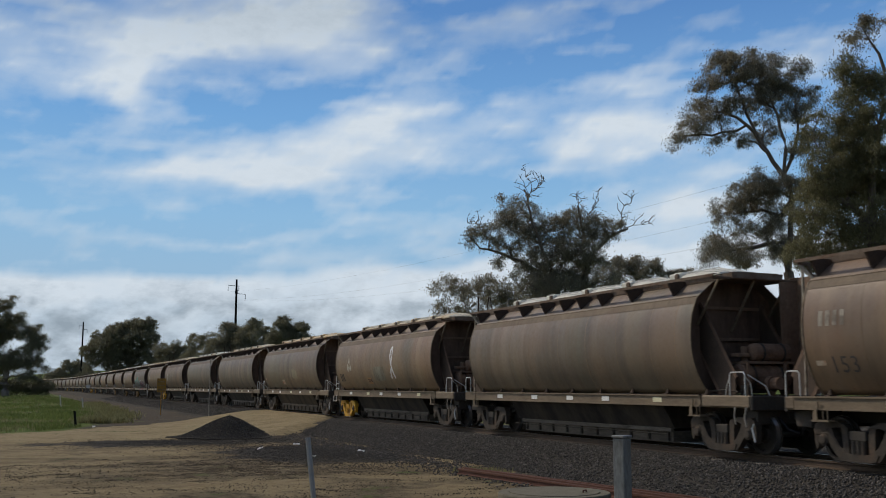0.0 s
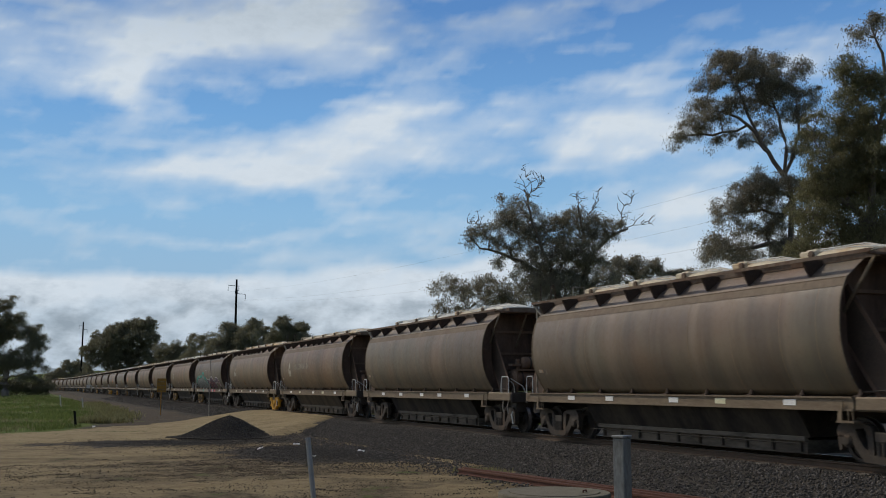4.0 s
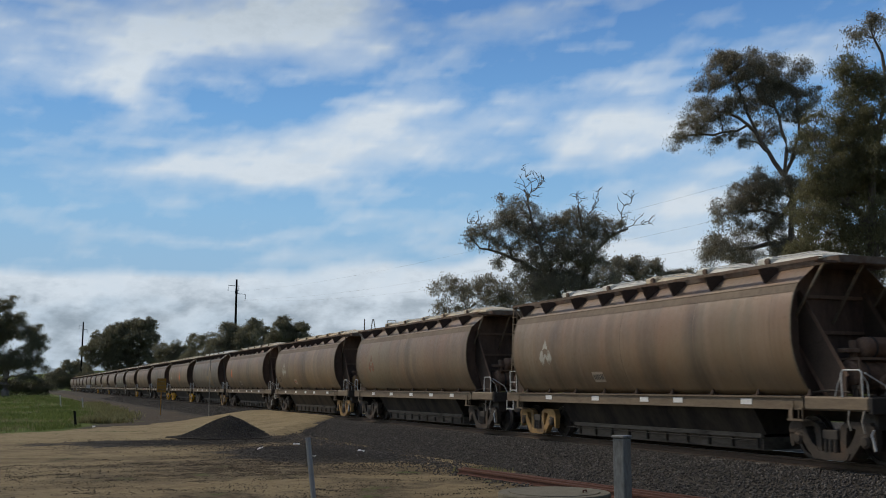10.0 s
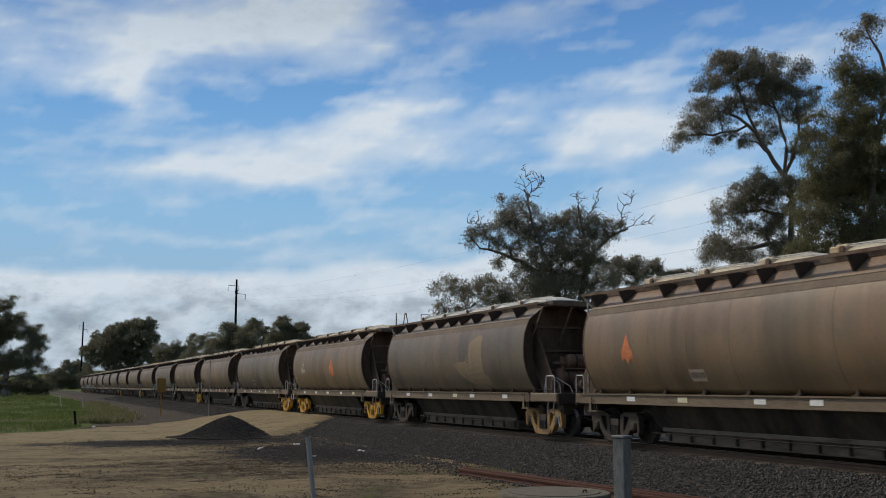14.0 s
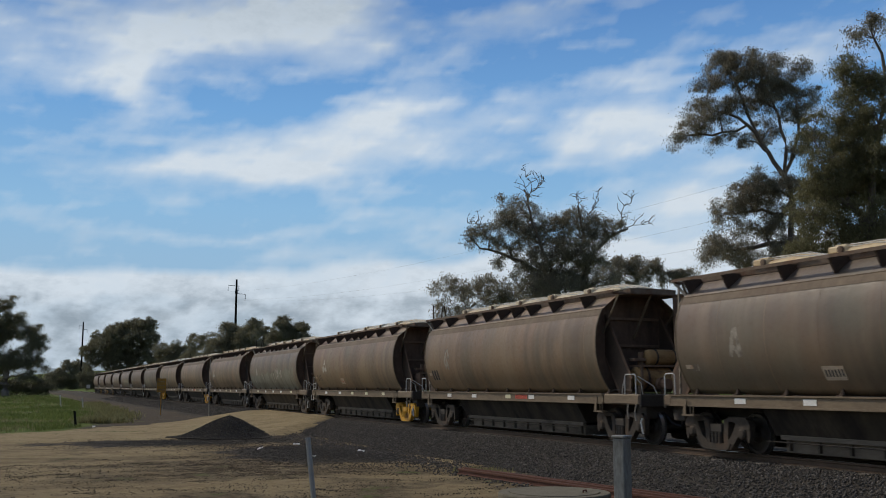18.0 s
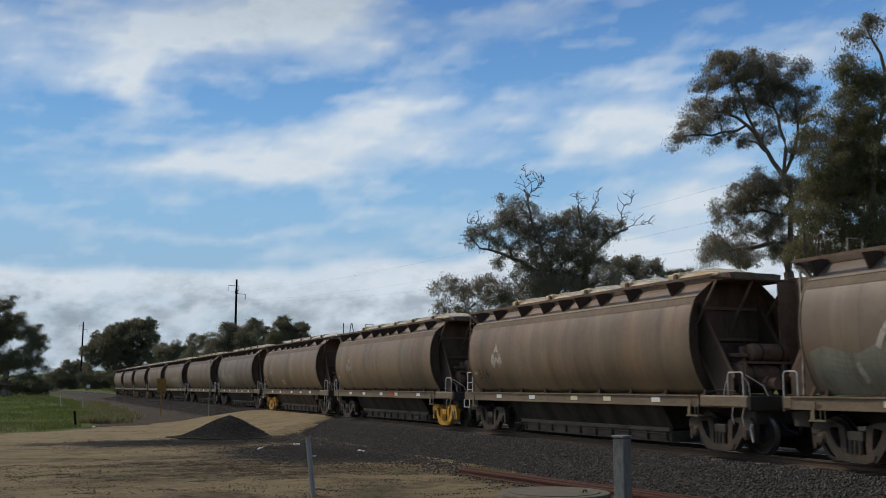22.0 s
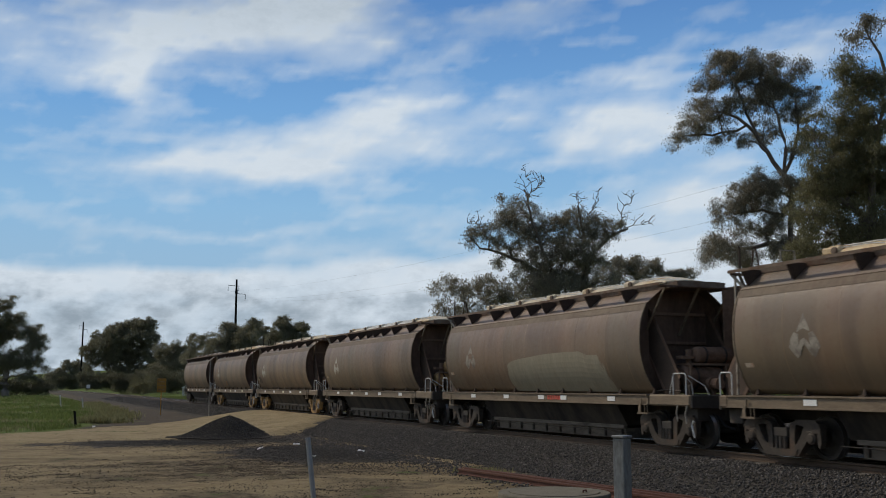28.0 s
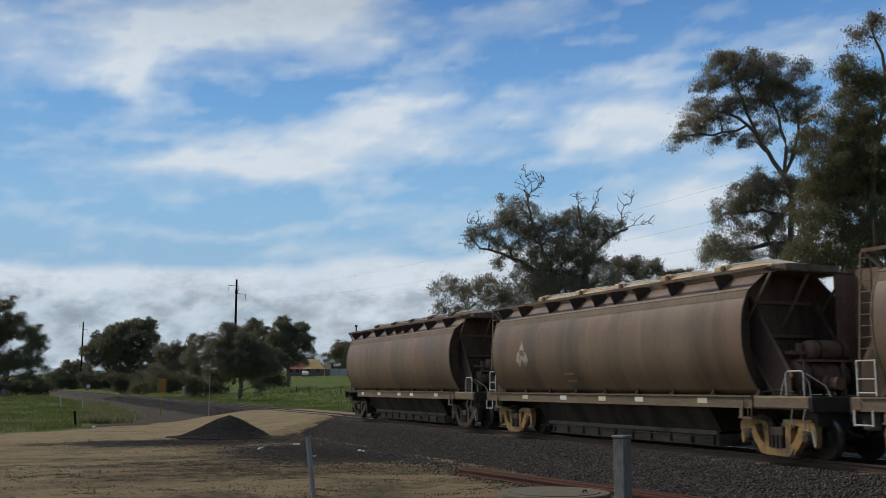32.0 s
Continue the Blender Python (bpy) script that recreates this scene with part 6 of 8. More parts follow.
def leaf_cloud(rs, tufts, per, reach, leaf):
    """Narrow pointed leaves on hanging sprays: every tuft is a small fan that droops from its twig."""
    c = np.repeat(np.asarray(tufts), per, 0)
    n = len(c)
    size = np.repeat(rs.uniform(0.6, 1.35, len(tufts)), per)[:, None] * reach
    lean = np.repeat(rs.normal(0, 0.45, (len(tufts), 3)), per, 0)
    t = rs.rand(n, 1) ** 0.8
    width = 0.16 + 0.34 * np.sin(np.pi * np.clip(t * 0.85 + 0.10, 0, 1))
    p = c + size * (lean * t + rs.normal(0, 1, (n, 3)) * width * np.array([1.0, 1.0, 0.55]))
    p[:, 2:] -= size * (t ** 1.3) * 0.95
    d = rs.normal(0, 0.55, (n, 3)) + lean * 0.6
    d[:, 2] -= 0.85
    d /= np.linalg.norm(d, axis=1)[:, None]
    side = np.cross(d, rs.normal(0, 1, (n, 3)))
    side /= np.linalg.norm(side, axis=1)[:, None] + 1e-9
    ln = leaf * rs.uniform(0.6, 1.4, n)[:, None]
    wd = ln * 0.16
    v = np.stack([p - side * wd, p + side * wd, p + d * ln], 1).reshape(-1, 3)
    return v, np.arange(n * 3).reshape(-1, 3)


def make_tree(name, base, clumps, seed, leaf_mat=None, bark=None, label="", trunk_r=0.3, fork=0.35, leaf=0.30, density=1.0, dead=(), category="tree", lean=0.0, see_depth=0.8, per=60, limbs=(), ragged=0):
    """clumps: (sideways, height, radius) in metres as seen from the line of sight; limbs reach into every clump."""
    rs = random.Random(seed)
    nr = np.random.RandomState(seed)
    base = Vector(base)
    tree = empty(name, label=label, category=category)
    tree.location = base
    # small outer clumps that break the outline
    sprigs = []
    for sx, h, r in clumps:
        for _ in range(ragged):
            a = rs.uniform(-0.35, 1.0) * math.pi if sx > 0 else rs.uniform(0.0, 1.35) * math.pi
            q = r * rs.uniform(0.95, 1.35)
            sprigs.append((sx + q * math.cos(a), max(0.8, h + 0.8 * q * math.sin(a)), r * rs.uniform(0.22, 0.40)))
    clumps = list(clumps) + sprigs
    top = max(c[1] for c in clumps)
    bm = bmesh.new()
    crotch = Vector((0, 0, top * fork)) + VIEW_RIGHT * lean
    trunk = wander(rs, Vector((0, 0, -0.4)), crotch, 5, top * 0.012)
    limb_mesh(bm, trunk, trunk_r * 1.25, trunk_r * 0.8, 9)
    tufts = []
    nodes = [(q, trunk_r * 0.85) for q in trunk[2:]]
    for path in limbs:                            # main limbs, each a list of (sideways, height)
        pts = [VIEW_RIGHT * a + Vector((0, 0, b)) + VIEW_AWAY * rs.uniform(-0.5, 0.5) * (i > 0) for i, (a, b) in enumerate(path)]
        fine = [pts[0]]
        for a, b in zip(pts, pts[1:]):
            fine += wander(rs, a, b, 3, (b - a).length * 0.07)[1:]
        near = min(nodes, key=lambda n: (n[0] - fine[0]).length)
        r0 = min(near[1] * 0.75, trunk_r * 0.50)
        fine[0] = near[0].copy()
        limb_mesh(bm, fine, r0, trunk_r * 0.16, 8)
        nodes += [(q, r0 + (trunk_r * 0.16 - r0) * i / len(fine)) for i, q in enumerate(fine) if i]
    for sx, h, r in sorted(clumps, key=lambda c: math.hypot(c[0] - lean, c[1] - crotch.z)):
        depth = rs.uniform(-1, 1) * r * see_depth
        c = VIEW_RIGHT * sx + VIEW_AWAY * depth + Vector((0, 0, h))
        # grow from the nearest wood that lies lower, or from the fork
        a, ra = min(nodes, key=lambda n: (n[0] - c).length * (1.0 if n[0].z < c.z - 0.2 * r else 1.8) + (crotch - n[0]).length * 0.25)
        limb = wander(rs, a, c, 6, (c - a).length * 0.10)
        r0 = min(ra * 0.75, trunk_r * (0.30 + 0.022 * (c - a).length))
        limb_mesh(bm, limb, r0, trunk_r * 0.08, 7)
        nodes += [(q, r0 + (trunk_r * 0.08 - r0) * i / 6) for i, q in enumerate(limb) if 0 < i < 6]
        k = max(5, int(r * r * 12 * density))
        for _ in range(k):
            # tufts sit on twigs towards the outside of the clump
            v = Vector((rs.gauss(0, 1), rs.gauss(0, 1), rs.gauss(0, 1))).normalized() * r * rs.uniform(0.25, 1.05) ** 0.5
            v.z = v.z * 0.62 + 0.22 * r
            q = c + v
            tufts.append(q)
            if rs.random() < 0.45:
                limb_mesh(bm, wander(rs, limb[rs.choice((4, 5, 6))], q, 3, 0.10 * r), trunk_r * 0.085, trunk_r * 0.03, 4)
    part("trunk", bm, bark or M_BARK, tree)
    v, f = leaf_cloud(nr, [tuple(t) for t in tufts], per, 0.30 + leaf * 1.6, leaf)
    crown = from_arrays("crown", v, f, leaf_mat or M_LEAF, tree)
    crown["kind"] = "stuff"
    for sx, h, tx, th in dead:
        bm = bmesh.new()
        b = VIEW_RIGHT * sx + Vector((0, 0, h))
        a, ra = min(nodes, key=lambda n: (n[0] - b).length)
        main = wander(rs, a, b, 3, 0.2) + wander(rs, b, VIEW_RIGHT * tx + Vector((0, 0, th)), 5, 0.35)[1:]
        limb_mesh(bm, main, trunk_r * 0.17, 0.016, 6)
        for i in range(3, len(main)):
            for _ in range(2):
                e = main[i] + Vector((rs.uniform(-1, 1), rs.uniform(-1, 1), rs.uniform(-0.2, 1.1))) * (1.0 if i < 7 else 0.7)
                tw = wander(rs, main[i], e, 3, 0.2)
                limb_mesh(bm, tw, 0.034, 0.012, 4)
                for _ in range(2):
                    e2 = tw[2] + Vector((rs.uniform(-1, 1), rs.uniform(-1, 1), rs.uniform(-0.3, 0.9))) * 0.5
                    limb_mesh(bm, [tw[2], tw[2].lerp(e2, 0.5) + Vector((0, 0, 0.04)), e2], 0.022, 0.009, 3)
        part("dead_limb", bm, M_BARK_PALE, tree, "bare grey dead limb")
    return tree


def make_top_branch(tree, base, path, tufts, seed):
    """A thin top branch that the wind tosses; its own part, hinged at its base."""
    rs = random.Random(seed)
    o = Vector((0, 0, base[1])) + VIEW_RIGHT * base[0]
    bm = bmesh.new()
    pts = [VIEW_RIGHT * (a - base[0]) + Vector((0, 0, b - base[1])) for a, b in path]
    limb_mesh(bm, pts, 0.09, 0.025, 6)
    ends = []
    for a, b, r in tufts:
        c = VIEW_RIGHT * (a - base[0]) + Vector((0, 0, b - base[1]))
        limb_mesh(bm, wander(rs, pts[-2], c, 3, 0.15), 0.035, 0.01, 4)
        ends += [tuple(c + Vector((rs.gauss(0, 1), rs.gauss(0, 1), rs.gauss(0, 0.6))) * r * 0.5) for _ in range(7)]
    branch = part("top_branch", bm, M_BARK, tree, "thin wind-tossed top branch")
    branch.location = o
    v, f = leaf_cloud(np.random.RandomState(seed), ends, 80, 0.40, 0.13)
    from_arrays("leaf_spray", v, f, M_LEAF, branch)["kind"] = "stuff"
    return branch, o


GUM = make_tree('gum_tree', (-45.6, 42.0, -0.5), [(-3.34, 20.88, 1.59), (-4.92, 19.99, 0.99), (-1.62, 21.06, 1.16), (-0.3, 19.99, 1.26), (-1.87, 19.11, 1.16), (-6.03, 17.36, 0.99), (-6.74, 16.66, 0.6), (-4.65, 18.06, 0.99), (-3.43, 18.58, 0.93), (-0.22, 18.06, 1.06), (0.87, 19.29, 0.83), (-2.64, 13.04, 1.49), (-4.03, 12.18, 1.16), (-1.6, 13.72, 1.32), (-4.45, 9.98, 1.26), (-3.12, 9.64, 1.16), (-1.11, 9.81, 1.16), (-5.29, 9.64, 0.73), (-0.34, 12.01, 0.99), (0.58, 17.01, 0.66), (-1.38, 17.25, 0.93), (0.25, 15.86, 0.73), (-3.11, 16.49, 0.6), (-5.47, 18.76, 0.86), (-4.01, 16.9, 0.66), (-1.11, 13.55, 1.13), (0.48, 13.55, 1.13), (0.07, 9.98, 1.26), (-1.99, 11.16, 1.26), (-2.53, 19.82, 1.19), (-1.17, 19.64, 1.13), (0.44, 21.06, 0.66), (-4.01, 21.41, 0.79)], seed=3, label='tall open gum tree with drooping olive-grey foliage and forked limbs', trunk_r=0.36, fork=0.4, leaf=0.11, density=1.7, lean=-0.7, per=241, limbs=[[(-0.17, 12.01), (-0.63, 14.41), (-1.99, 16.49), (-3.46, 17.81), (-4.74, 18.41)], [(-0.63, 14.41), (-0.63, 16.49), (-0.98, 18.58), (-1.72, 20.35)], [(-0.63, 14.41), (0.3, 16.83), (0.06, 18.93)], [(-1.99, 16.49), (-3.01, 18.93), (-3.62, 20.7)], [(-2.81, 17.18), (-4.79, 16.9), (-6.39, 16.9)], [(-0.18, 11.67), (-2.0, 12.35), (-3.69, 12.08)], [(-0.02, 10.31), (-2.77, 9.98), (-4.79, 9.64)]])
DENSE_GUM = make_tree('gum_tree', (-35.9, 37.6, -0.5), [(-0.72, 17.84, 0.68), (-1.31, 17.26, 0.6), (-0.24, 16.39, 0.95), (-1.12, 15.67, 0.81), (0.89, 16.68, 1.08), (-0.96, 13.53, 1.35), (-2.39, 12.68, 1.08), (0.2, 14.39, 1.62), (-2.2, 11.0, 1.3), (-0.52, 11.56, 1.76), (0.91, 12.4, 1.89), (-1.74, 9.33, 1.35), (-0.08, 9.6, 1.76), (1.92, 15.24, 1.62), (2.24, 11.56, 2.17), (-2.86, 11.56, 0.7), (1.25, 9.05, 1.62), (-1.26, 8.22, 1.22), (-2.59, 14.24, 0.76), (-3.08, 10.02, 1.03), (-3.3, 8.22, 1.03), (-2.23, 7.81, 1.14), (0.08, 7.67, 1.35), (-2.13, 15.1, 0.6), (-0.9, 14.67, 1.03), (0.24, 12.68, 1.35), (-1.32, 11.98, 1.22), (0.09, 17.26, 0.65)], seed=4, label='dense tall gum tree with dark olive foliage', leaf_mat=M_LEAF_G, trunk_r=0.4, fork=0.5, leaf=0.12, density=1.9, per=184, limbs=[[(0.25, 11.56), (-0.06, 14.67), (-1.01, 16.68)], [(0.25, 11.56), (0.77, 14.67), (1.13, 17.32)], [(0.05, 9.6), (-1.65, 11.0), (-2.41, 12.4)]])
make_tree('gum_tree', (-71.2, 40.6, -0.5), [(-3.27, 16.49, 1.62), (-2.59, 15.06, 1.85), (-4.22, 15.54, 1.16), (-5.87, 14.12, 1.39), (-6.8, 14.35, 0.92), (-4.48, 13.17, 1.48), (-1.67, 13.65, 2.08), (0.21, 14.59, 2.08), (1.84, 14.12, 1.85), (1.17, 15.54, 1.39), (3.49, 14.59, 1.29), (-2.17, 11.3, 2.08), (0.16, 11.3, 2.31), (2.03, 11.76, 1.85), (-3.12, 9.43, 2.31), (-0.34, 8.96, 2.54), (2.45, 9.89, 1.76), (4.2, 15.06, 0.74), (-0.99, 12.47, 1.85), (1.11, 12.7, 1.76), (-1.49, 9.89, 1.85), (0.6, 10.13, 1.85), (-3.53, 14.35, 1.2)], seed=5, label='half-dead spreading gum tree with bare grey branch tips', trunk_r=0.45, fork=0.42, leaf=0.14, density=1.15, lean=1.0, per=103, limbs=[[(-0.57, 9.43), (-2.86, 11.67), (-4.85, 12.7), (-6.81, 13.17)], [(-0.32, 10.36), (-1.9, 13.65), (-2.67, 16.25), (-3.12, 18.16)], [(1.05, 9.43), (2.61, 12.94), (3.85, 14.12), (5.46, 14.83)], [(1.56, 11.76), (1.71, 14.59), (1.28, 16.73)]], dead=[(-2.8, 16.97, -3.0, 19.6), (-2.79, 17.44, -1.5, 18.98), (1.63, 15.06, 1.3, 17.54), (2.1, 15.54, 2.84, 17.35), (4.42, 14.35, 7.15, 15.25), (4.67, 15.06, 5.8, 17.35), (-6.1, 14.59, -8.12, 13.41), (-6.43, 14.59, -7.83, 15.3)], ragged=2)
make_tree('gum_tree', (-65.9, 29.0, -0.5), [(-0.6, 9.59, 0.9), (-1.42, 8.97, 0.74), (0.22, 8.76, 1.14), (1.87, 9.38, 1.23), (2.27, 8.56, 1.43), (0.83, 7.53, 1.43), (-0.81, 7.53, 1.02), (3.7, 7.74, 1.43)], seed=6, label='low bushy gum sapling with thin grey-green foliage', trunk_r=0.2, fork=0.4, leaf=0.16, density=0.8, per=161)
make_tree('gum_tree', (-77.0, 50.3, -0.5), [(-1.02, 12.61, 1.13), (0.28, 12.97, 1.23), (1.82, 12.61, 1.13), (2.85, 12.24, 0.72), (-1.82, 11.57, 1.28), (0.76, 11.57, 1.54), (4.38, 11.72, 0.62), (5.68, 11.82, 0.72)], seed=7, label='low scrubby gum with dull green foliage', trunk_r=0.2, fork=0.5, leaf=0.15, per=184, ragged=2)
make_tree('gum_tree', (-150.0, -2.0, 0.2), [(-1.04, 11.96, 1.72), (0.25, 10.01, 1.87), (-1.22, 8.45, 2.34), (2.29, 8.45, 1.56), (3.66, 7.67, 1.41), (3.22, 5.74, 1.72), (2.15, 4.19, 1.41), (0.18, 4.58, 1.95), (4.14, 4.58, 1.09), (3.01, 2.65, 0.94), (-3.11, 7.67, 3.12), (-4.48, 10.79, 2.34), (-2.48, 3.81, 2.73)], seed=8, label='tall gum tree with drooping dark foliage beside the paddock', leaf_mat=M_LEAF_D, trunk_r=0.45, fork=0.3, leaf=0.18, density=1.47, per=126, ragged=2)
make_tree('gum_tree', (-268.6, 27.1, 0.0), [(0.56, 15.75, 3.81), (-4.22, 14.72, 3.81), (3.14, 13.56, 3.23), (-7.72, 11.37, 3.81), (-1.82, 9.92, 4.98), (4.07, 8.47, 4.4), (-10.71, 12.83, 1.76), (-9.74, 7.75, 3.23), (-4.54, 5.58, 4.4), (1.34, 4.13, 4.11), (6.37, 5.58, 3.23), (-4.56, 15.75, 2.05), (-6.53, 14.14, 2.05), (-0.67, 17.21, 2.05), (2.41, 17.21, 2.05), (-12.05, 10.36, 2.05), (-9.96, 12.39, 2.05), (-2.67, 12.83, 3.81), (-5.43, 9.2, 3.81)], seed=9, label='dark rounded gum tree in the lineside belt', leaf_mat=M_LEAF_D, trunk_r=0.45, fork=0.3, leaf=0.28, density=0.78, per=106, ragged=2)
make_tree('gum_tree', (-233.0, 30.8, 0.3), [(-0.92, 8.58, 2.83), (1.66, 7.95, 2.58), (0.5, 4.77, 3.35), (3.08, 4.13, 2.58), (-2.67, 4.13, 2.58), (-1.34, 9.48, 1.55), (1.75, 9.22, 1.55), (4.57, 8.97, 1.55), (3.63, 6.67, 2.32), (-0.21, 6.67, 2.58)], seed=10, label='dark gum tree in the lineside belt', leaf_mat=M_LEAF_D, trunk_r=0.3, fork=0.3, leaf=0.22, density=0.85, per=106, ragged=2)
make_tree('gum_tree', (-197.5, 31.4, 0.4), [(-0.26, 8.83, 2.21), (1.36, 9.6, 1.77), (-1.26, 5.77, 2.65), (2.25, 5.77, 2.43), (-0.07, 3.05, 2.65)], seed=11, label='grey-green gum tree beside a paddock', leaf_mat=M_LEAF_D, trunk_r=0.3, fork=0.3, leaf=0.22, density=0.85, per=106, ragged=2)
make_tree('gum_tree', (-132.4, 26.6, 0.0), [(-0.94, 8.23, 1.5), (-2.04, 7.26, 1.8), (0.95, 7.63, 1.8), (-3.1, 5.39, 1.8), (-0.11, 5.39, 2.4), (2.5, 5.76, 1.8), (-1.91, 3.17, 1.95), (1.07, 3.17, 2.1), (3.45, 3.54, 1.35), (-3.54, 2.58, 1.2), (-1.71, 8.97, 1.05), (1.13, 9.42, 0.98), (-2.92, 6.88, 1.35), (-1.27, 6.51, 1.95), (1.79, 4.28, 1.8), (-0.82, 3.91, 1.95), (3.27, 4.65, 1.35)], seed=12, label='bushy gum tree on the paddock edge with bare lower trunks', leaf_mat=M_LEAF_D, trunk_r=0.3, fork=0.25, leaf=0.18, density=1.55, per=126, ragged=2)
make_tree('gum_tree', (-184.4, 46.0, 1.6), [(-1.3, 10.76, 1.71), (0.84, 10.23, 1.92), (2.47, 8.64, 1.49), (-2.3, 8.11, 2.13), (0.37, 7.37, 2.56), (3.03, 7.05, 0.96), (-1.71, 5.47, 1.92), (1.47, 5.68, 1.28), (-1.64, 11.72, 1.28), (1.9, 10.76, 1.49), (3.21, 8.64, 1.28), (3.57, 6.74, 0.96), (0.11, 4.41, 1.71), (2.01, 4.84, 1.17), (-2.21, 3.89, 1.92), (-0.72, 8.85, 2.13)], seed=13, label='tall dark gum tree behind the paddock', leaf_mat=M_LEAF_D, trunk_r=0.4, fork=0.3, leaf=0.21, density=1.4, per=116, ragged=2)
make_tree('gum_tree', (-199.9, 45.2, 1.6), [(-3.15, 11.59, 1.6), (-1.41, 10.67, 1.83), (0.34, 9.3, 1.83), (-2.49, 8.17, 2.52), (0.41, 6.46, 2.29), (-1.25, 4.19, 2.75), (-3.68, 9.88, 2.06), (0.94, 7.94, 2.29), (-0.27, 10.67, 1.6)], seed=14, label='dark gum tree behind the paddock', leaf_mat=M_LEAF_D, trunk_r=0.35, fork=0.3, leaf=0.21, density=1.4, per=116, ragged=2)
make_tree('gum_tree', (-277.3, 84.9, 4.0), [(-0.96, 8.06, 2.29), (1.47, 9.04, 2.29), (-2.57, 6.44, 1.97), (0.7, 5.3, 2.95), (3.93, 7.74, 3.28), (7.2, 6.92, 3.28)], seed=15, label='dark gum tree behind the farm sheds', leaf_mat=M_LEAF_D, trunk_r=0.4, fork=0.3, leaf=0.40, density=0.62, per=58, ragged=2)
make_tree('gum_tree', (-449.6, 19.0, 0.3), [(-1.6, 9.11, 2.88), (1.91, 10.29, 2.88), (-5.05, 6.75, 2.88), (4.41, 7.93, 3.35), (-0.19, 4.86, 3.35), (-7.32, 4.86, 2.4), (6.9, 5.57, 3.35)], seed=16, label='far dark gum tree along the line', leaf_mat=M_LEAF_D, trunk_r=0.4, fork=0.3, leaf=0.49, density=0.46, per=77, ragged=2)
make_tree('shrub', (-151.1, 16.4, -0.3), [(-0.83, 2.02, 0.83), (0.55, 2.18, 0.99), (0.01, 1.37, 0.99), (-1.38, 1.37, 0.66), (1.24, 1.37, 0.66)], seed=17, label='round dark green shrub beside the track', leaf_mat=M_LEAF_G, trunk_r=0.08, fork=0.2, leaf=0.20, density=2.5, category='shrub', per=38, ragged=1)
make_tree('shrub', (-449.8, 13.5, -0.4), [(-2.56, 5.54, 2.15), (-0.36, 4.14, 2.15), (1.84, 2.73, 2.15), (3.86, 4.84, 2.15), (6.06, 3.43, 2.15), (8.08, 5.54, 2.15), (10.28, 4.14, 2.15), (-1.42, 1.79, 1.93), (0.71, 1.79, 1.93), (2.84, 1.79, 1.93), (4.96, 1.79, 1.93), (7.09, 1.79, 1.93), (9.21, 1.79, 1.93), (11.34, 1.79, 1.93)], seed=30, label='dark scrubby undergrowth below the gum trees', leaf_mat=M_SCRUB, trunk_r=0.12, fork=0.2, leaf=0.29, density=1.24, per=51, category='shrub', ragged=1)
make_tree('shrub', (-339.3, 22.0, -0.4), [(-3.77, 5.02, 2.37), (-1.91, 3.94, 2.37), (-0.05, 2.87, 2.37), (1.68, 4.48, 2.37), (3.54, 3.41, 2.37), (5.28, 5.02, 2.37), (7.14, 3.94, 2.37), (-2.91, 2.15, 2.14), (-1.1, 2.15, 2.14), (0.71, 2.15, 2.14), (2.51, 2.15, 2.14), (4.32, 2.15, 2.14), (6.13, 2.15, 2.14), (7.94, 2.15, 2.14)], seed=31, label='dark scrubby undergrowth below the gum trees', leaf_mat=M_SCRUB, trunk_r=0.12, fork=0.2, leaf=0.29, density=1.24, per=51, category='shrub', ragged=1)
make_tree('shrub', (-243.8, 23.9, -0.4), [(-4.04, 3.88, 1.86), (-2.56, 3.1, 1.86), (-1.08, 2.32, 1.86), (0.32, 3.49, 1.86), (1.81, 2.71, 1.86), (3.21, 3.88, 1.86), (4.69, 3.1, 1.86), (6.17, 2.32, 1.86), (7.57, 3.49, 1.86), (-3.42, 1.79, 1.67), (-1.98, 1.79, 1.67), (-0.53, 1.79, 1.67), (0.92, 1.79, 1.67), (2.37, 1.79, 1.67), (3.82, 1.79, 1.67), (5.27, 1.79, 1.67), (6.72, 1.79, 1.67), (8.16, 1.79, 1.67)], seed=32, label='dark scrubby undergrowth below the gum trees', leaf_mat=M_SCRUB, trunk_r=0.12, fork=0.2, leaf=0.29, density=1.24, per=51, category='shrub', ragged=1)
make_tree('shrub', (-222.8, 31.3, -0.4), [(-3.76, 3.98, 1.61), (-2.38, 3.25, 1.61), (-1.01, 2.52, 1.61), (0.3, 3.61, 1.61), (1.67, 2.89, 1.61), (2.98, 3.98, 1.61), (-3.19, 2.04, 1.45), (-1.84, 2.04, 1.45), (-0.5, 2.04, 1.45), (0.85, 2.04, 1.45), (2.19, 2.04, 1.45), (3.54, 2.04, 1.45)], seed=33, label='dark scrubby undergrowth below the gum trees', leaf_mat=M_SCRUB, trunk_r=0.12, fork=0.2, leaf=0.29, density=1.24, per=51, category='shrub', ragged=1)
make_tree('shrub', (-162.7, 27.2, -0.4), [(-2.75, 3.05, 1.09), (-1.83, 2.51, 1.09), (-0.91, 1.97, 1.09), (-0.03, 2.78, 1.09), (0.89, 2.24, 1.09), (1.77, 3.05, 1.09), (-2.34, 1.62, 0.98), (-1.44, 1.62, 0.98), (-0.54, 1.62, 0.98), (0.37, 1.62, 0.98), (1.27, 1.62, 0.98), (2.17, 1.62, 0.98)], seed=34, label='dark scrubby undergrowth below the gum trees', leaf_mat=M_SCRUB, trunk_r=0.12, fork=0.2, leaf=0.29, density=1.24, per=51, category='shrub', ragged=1)
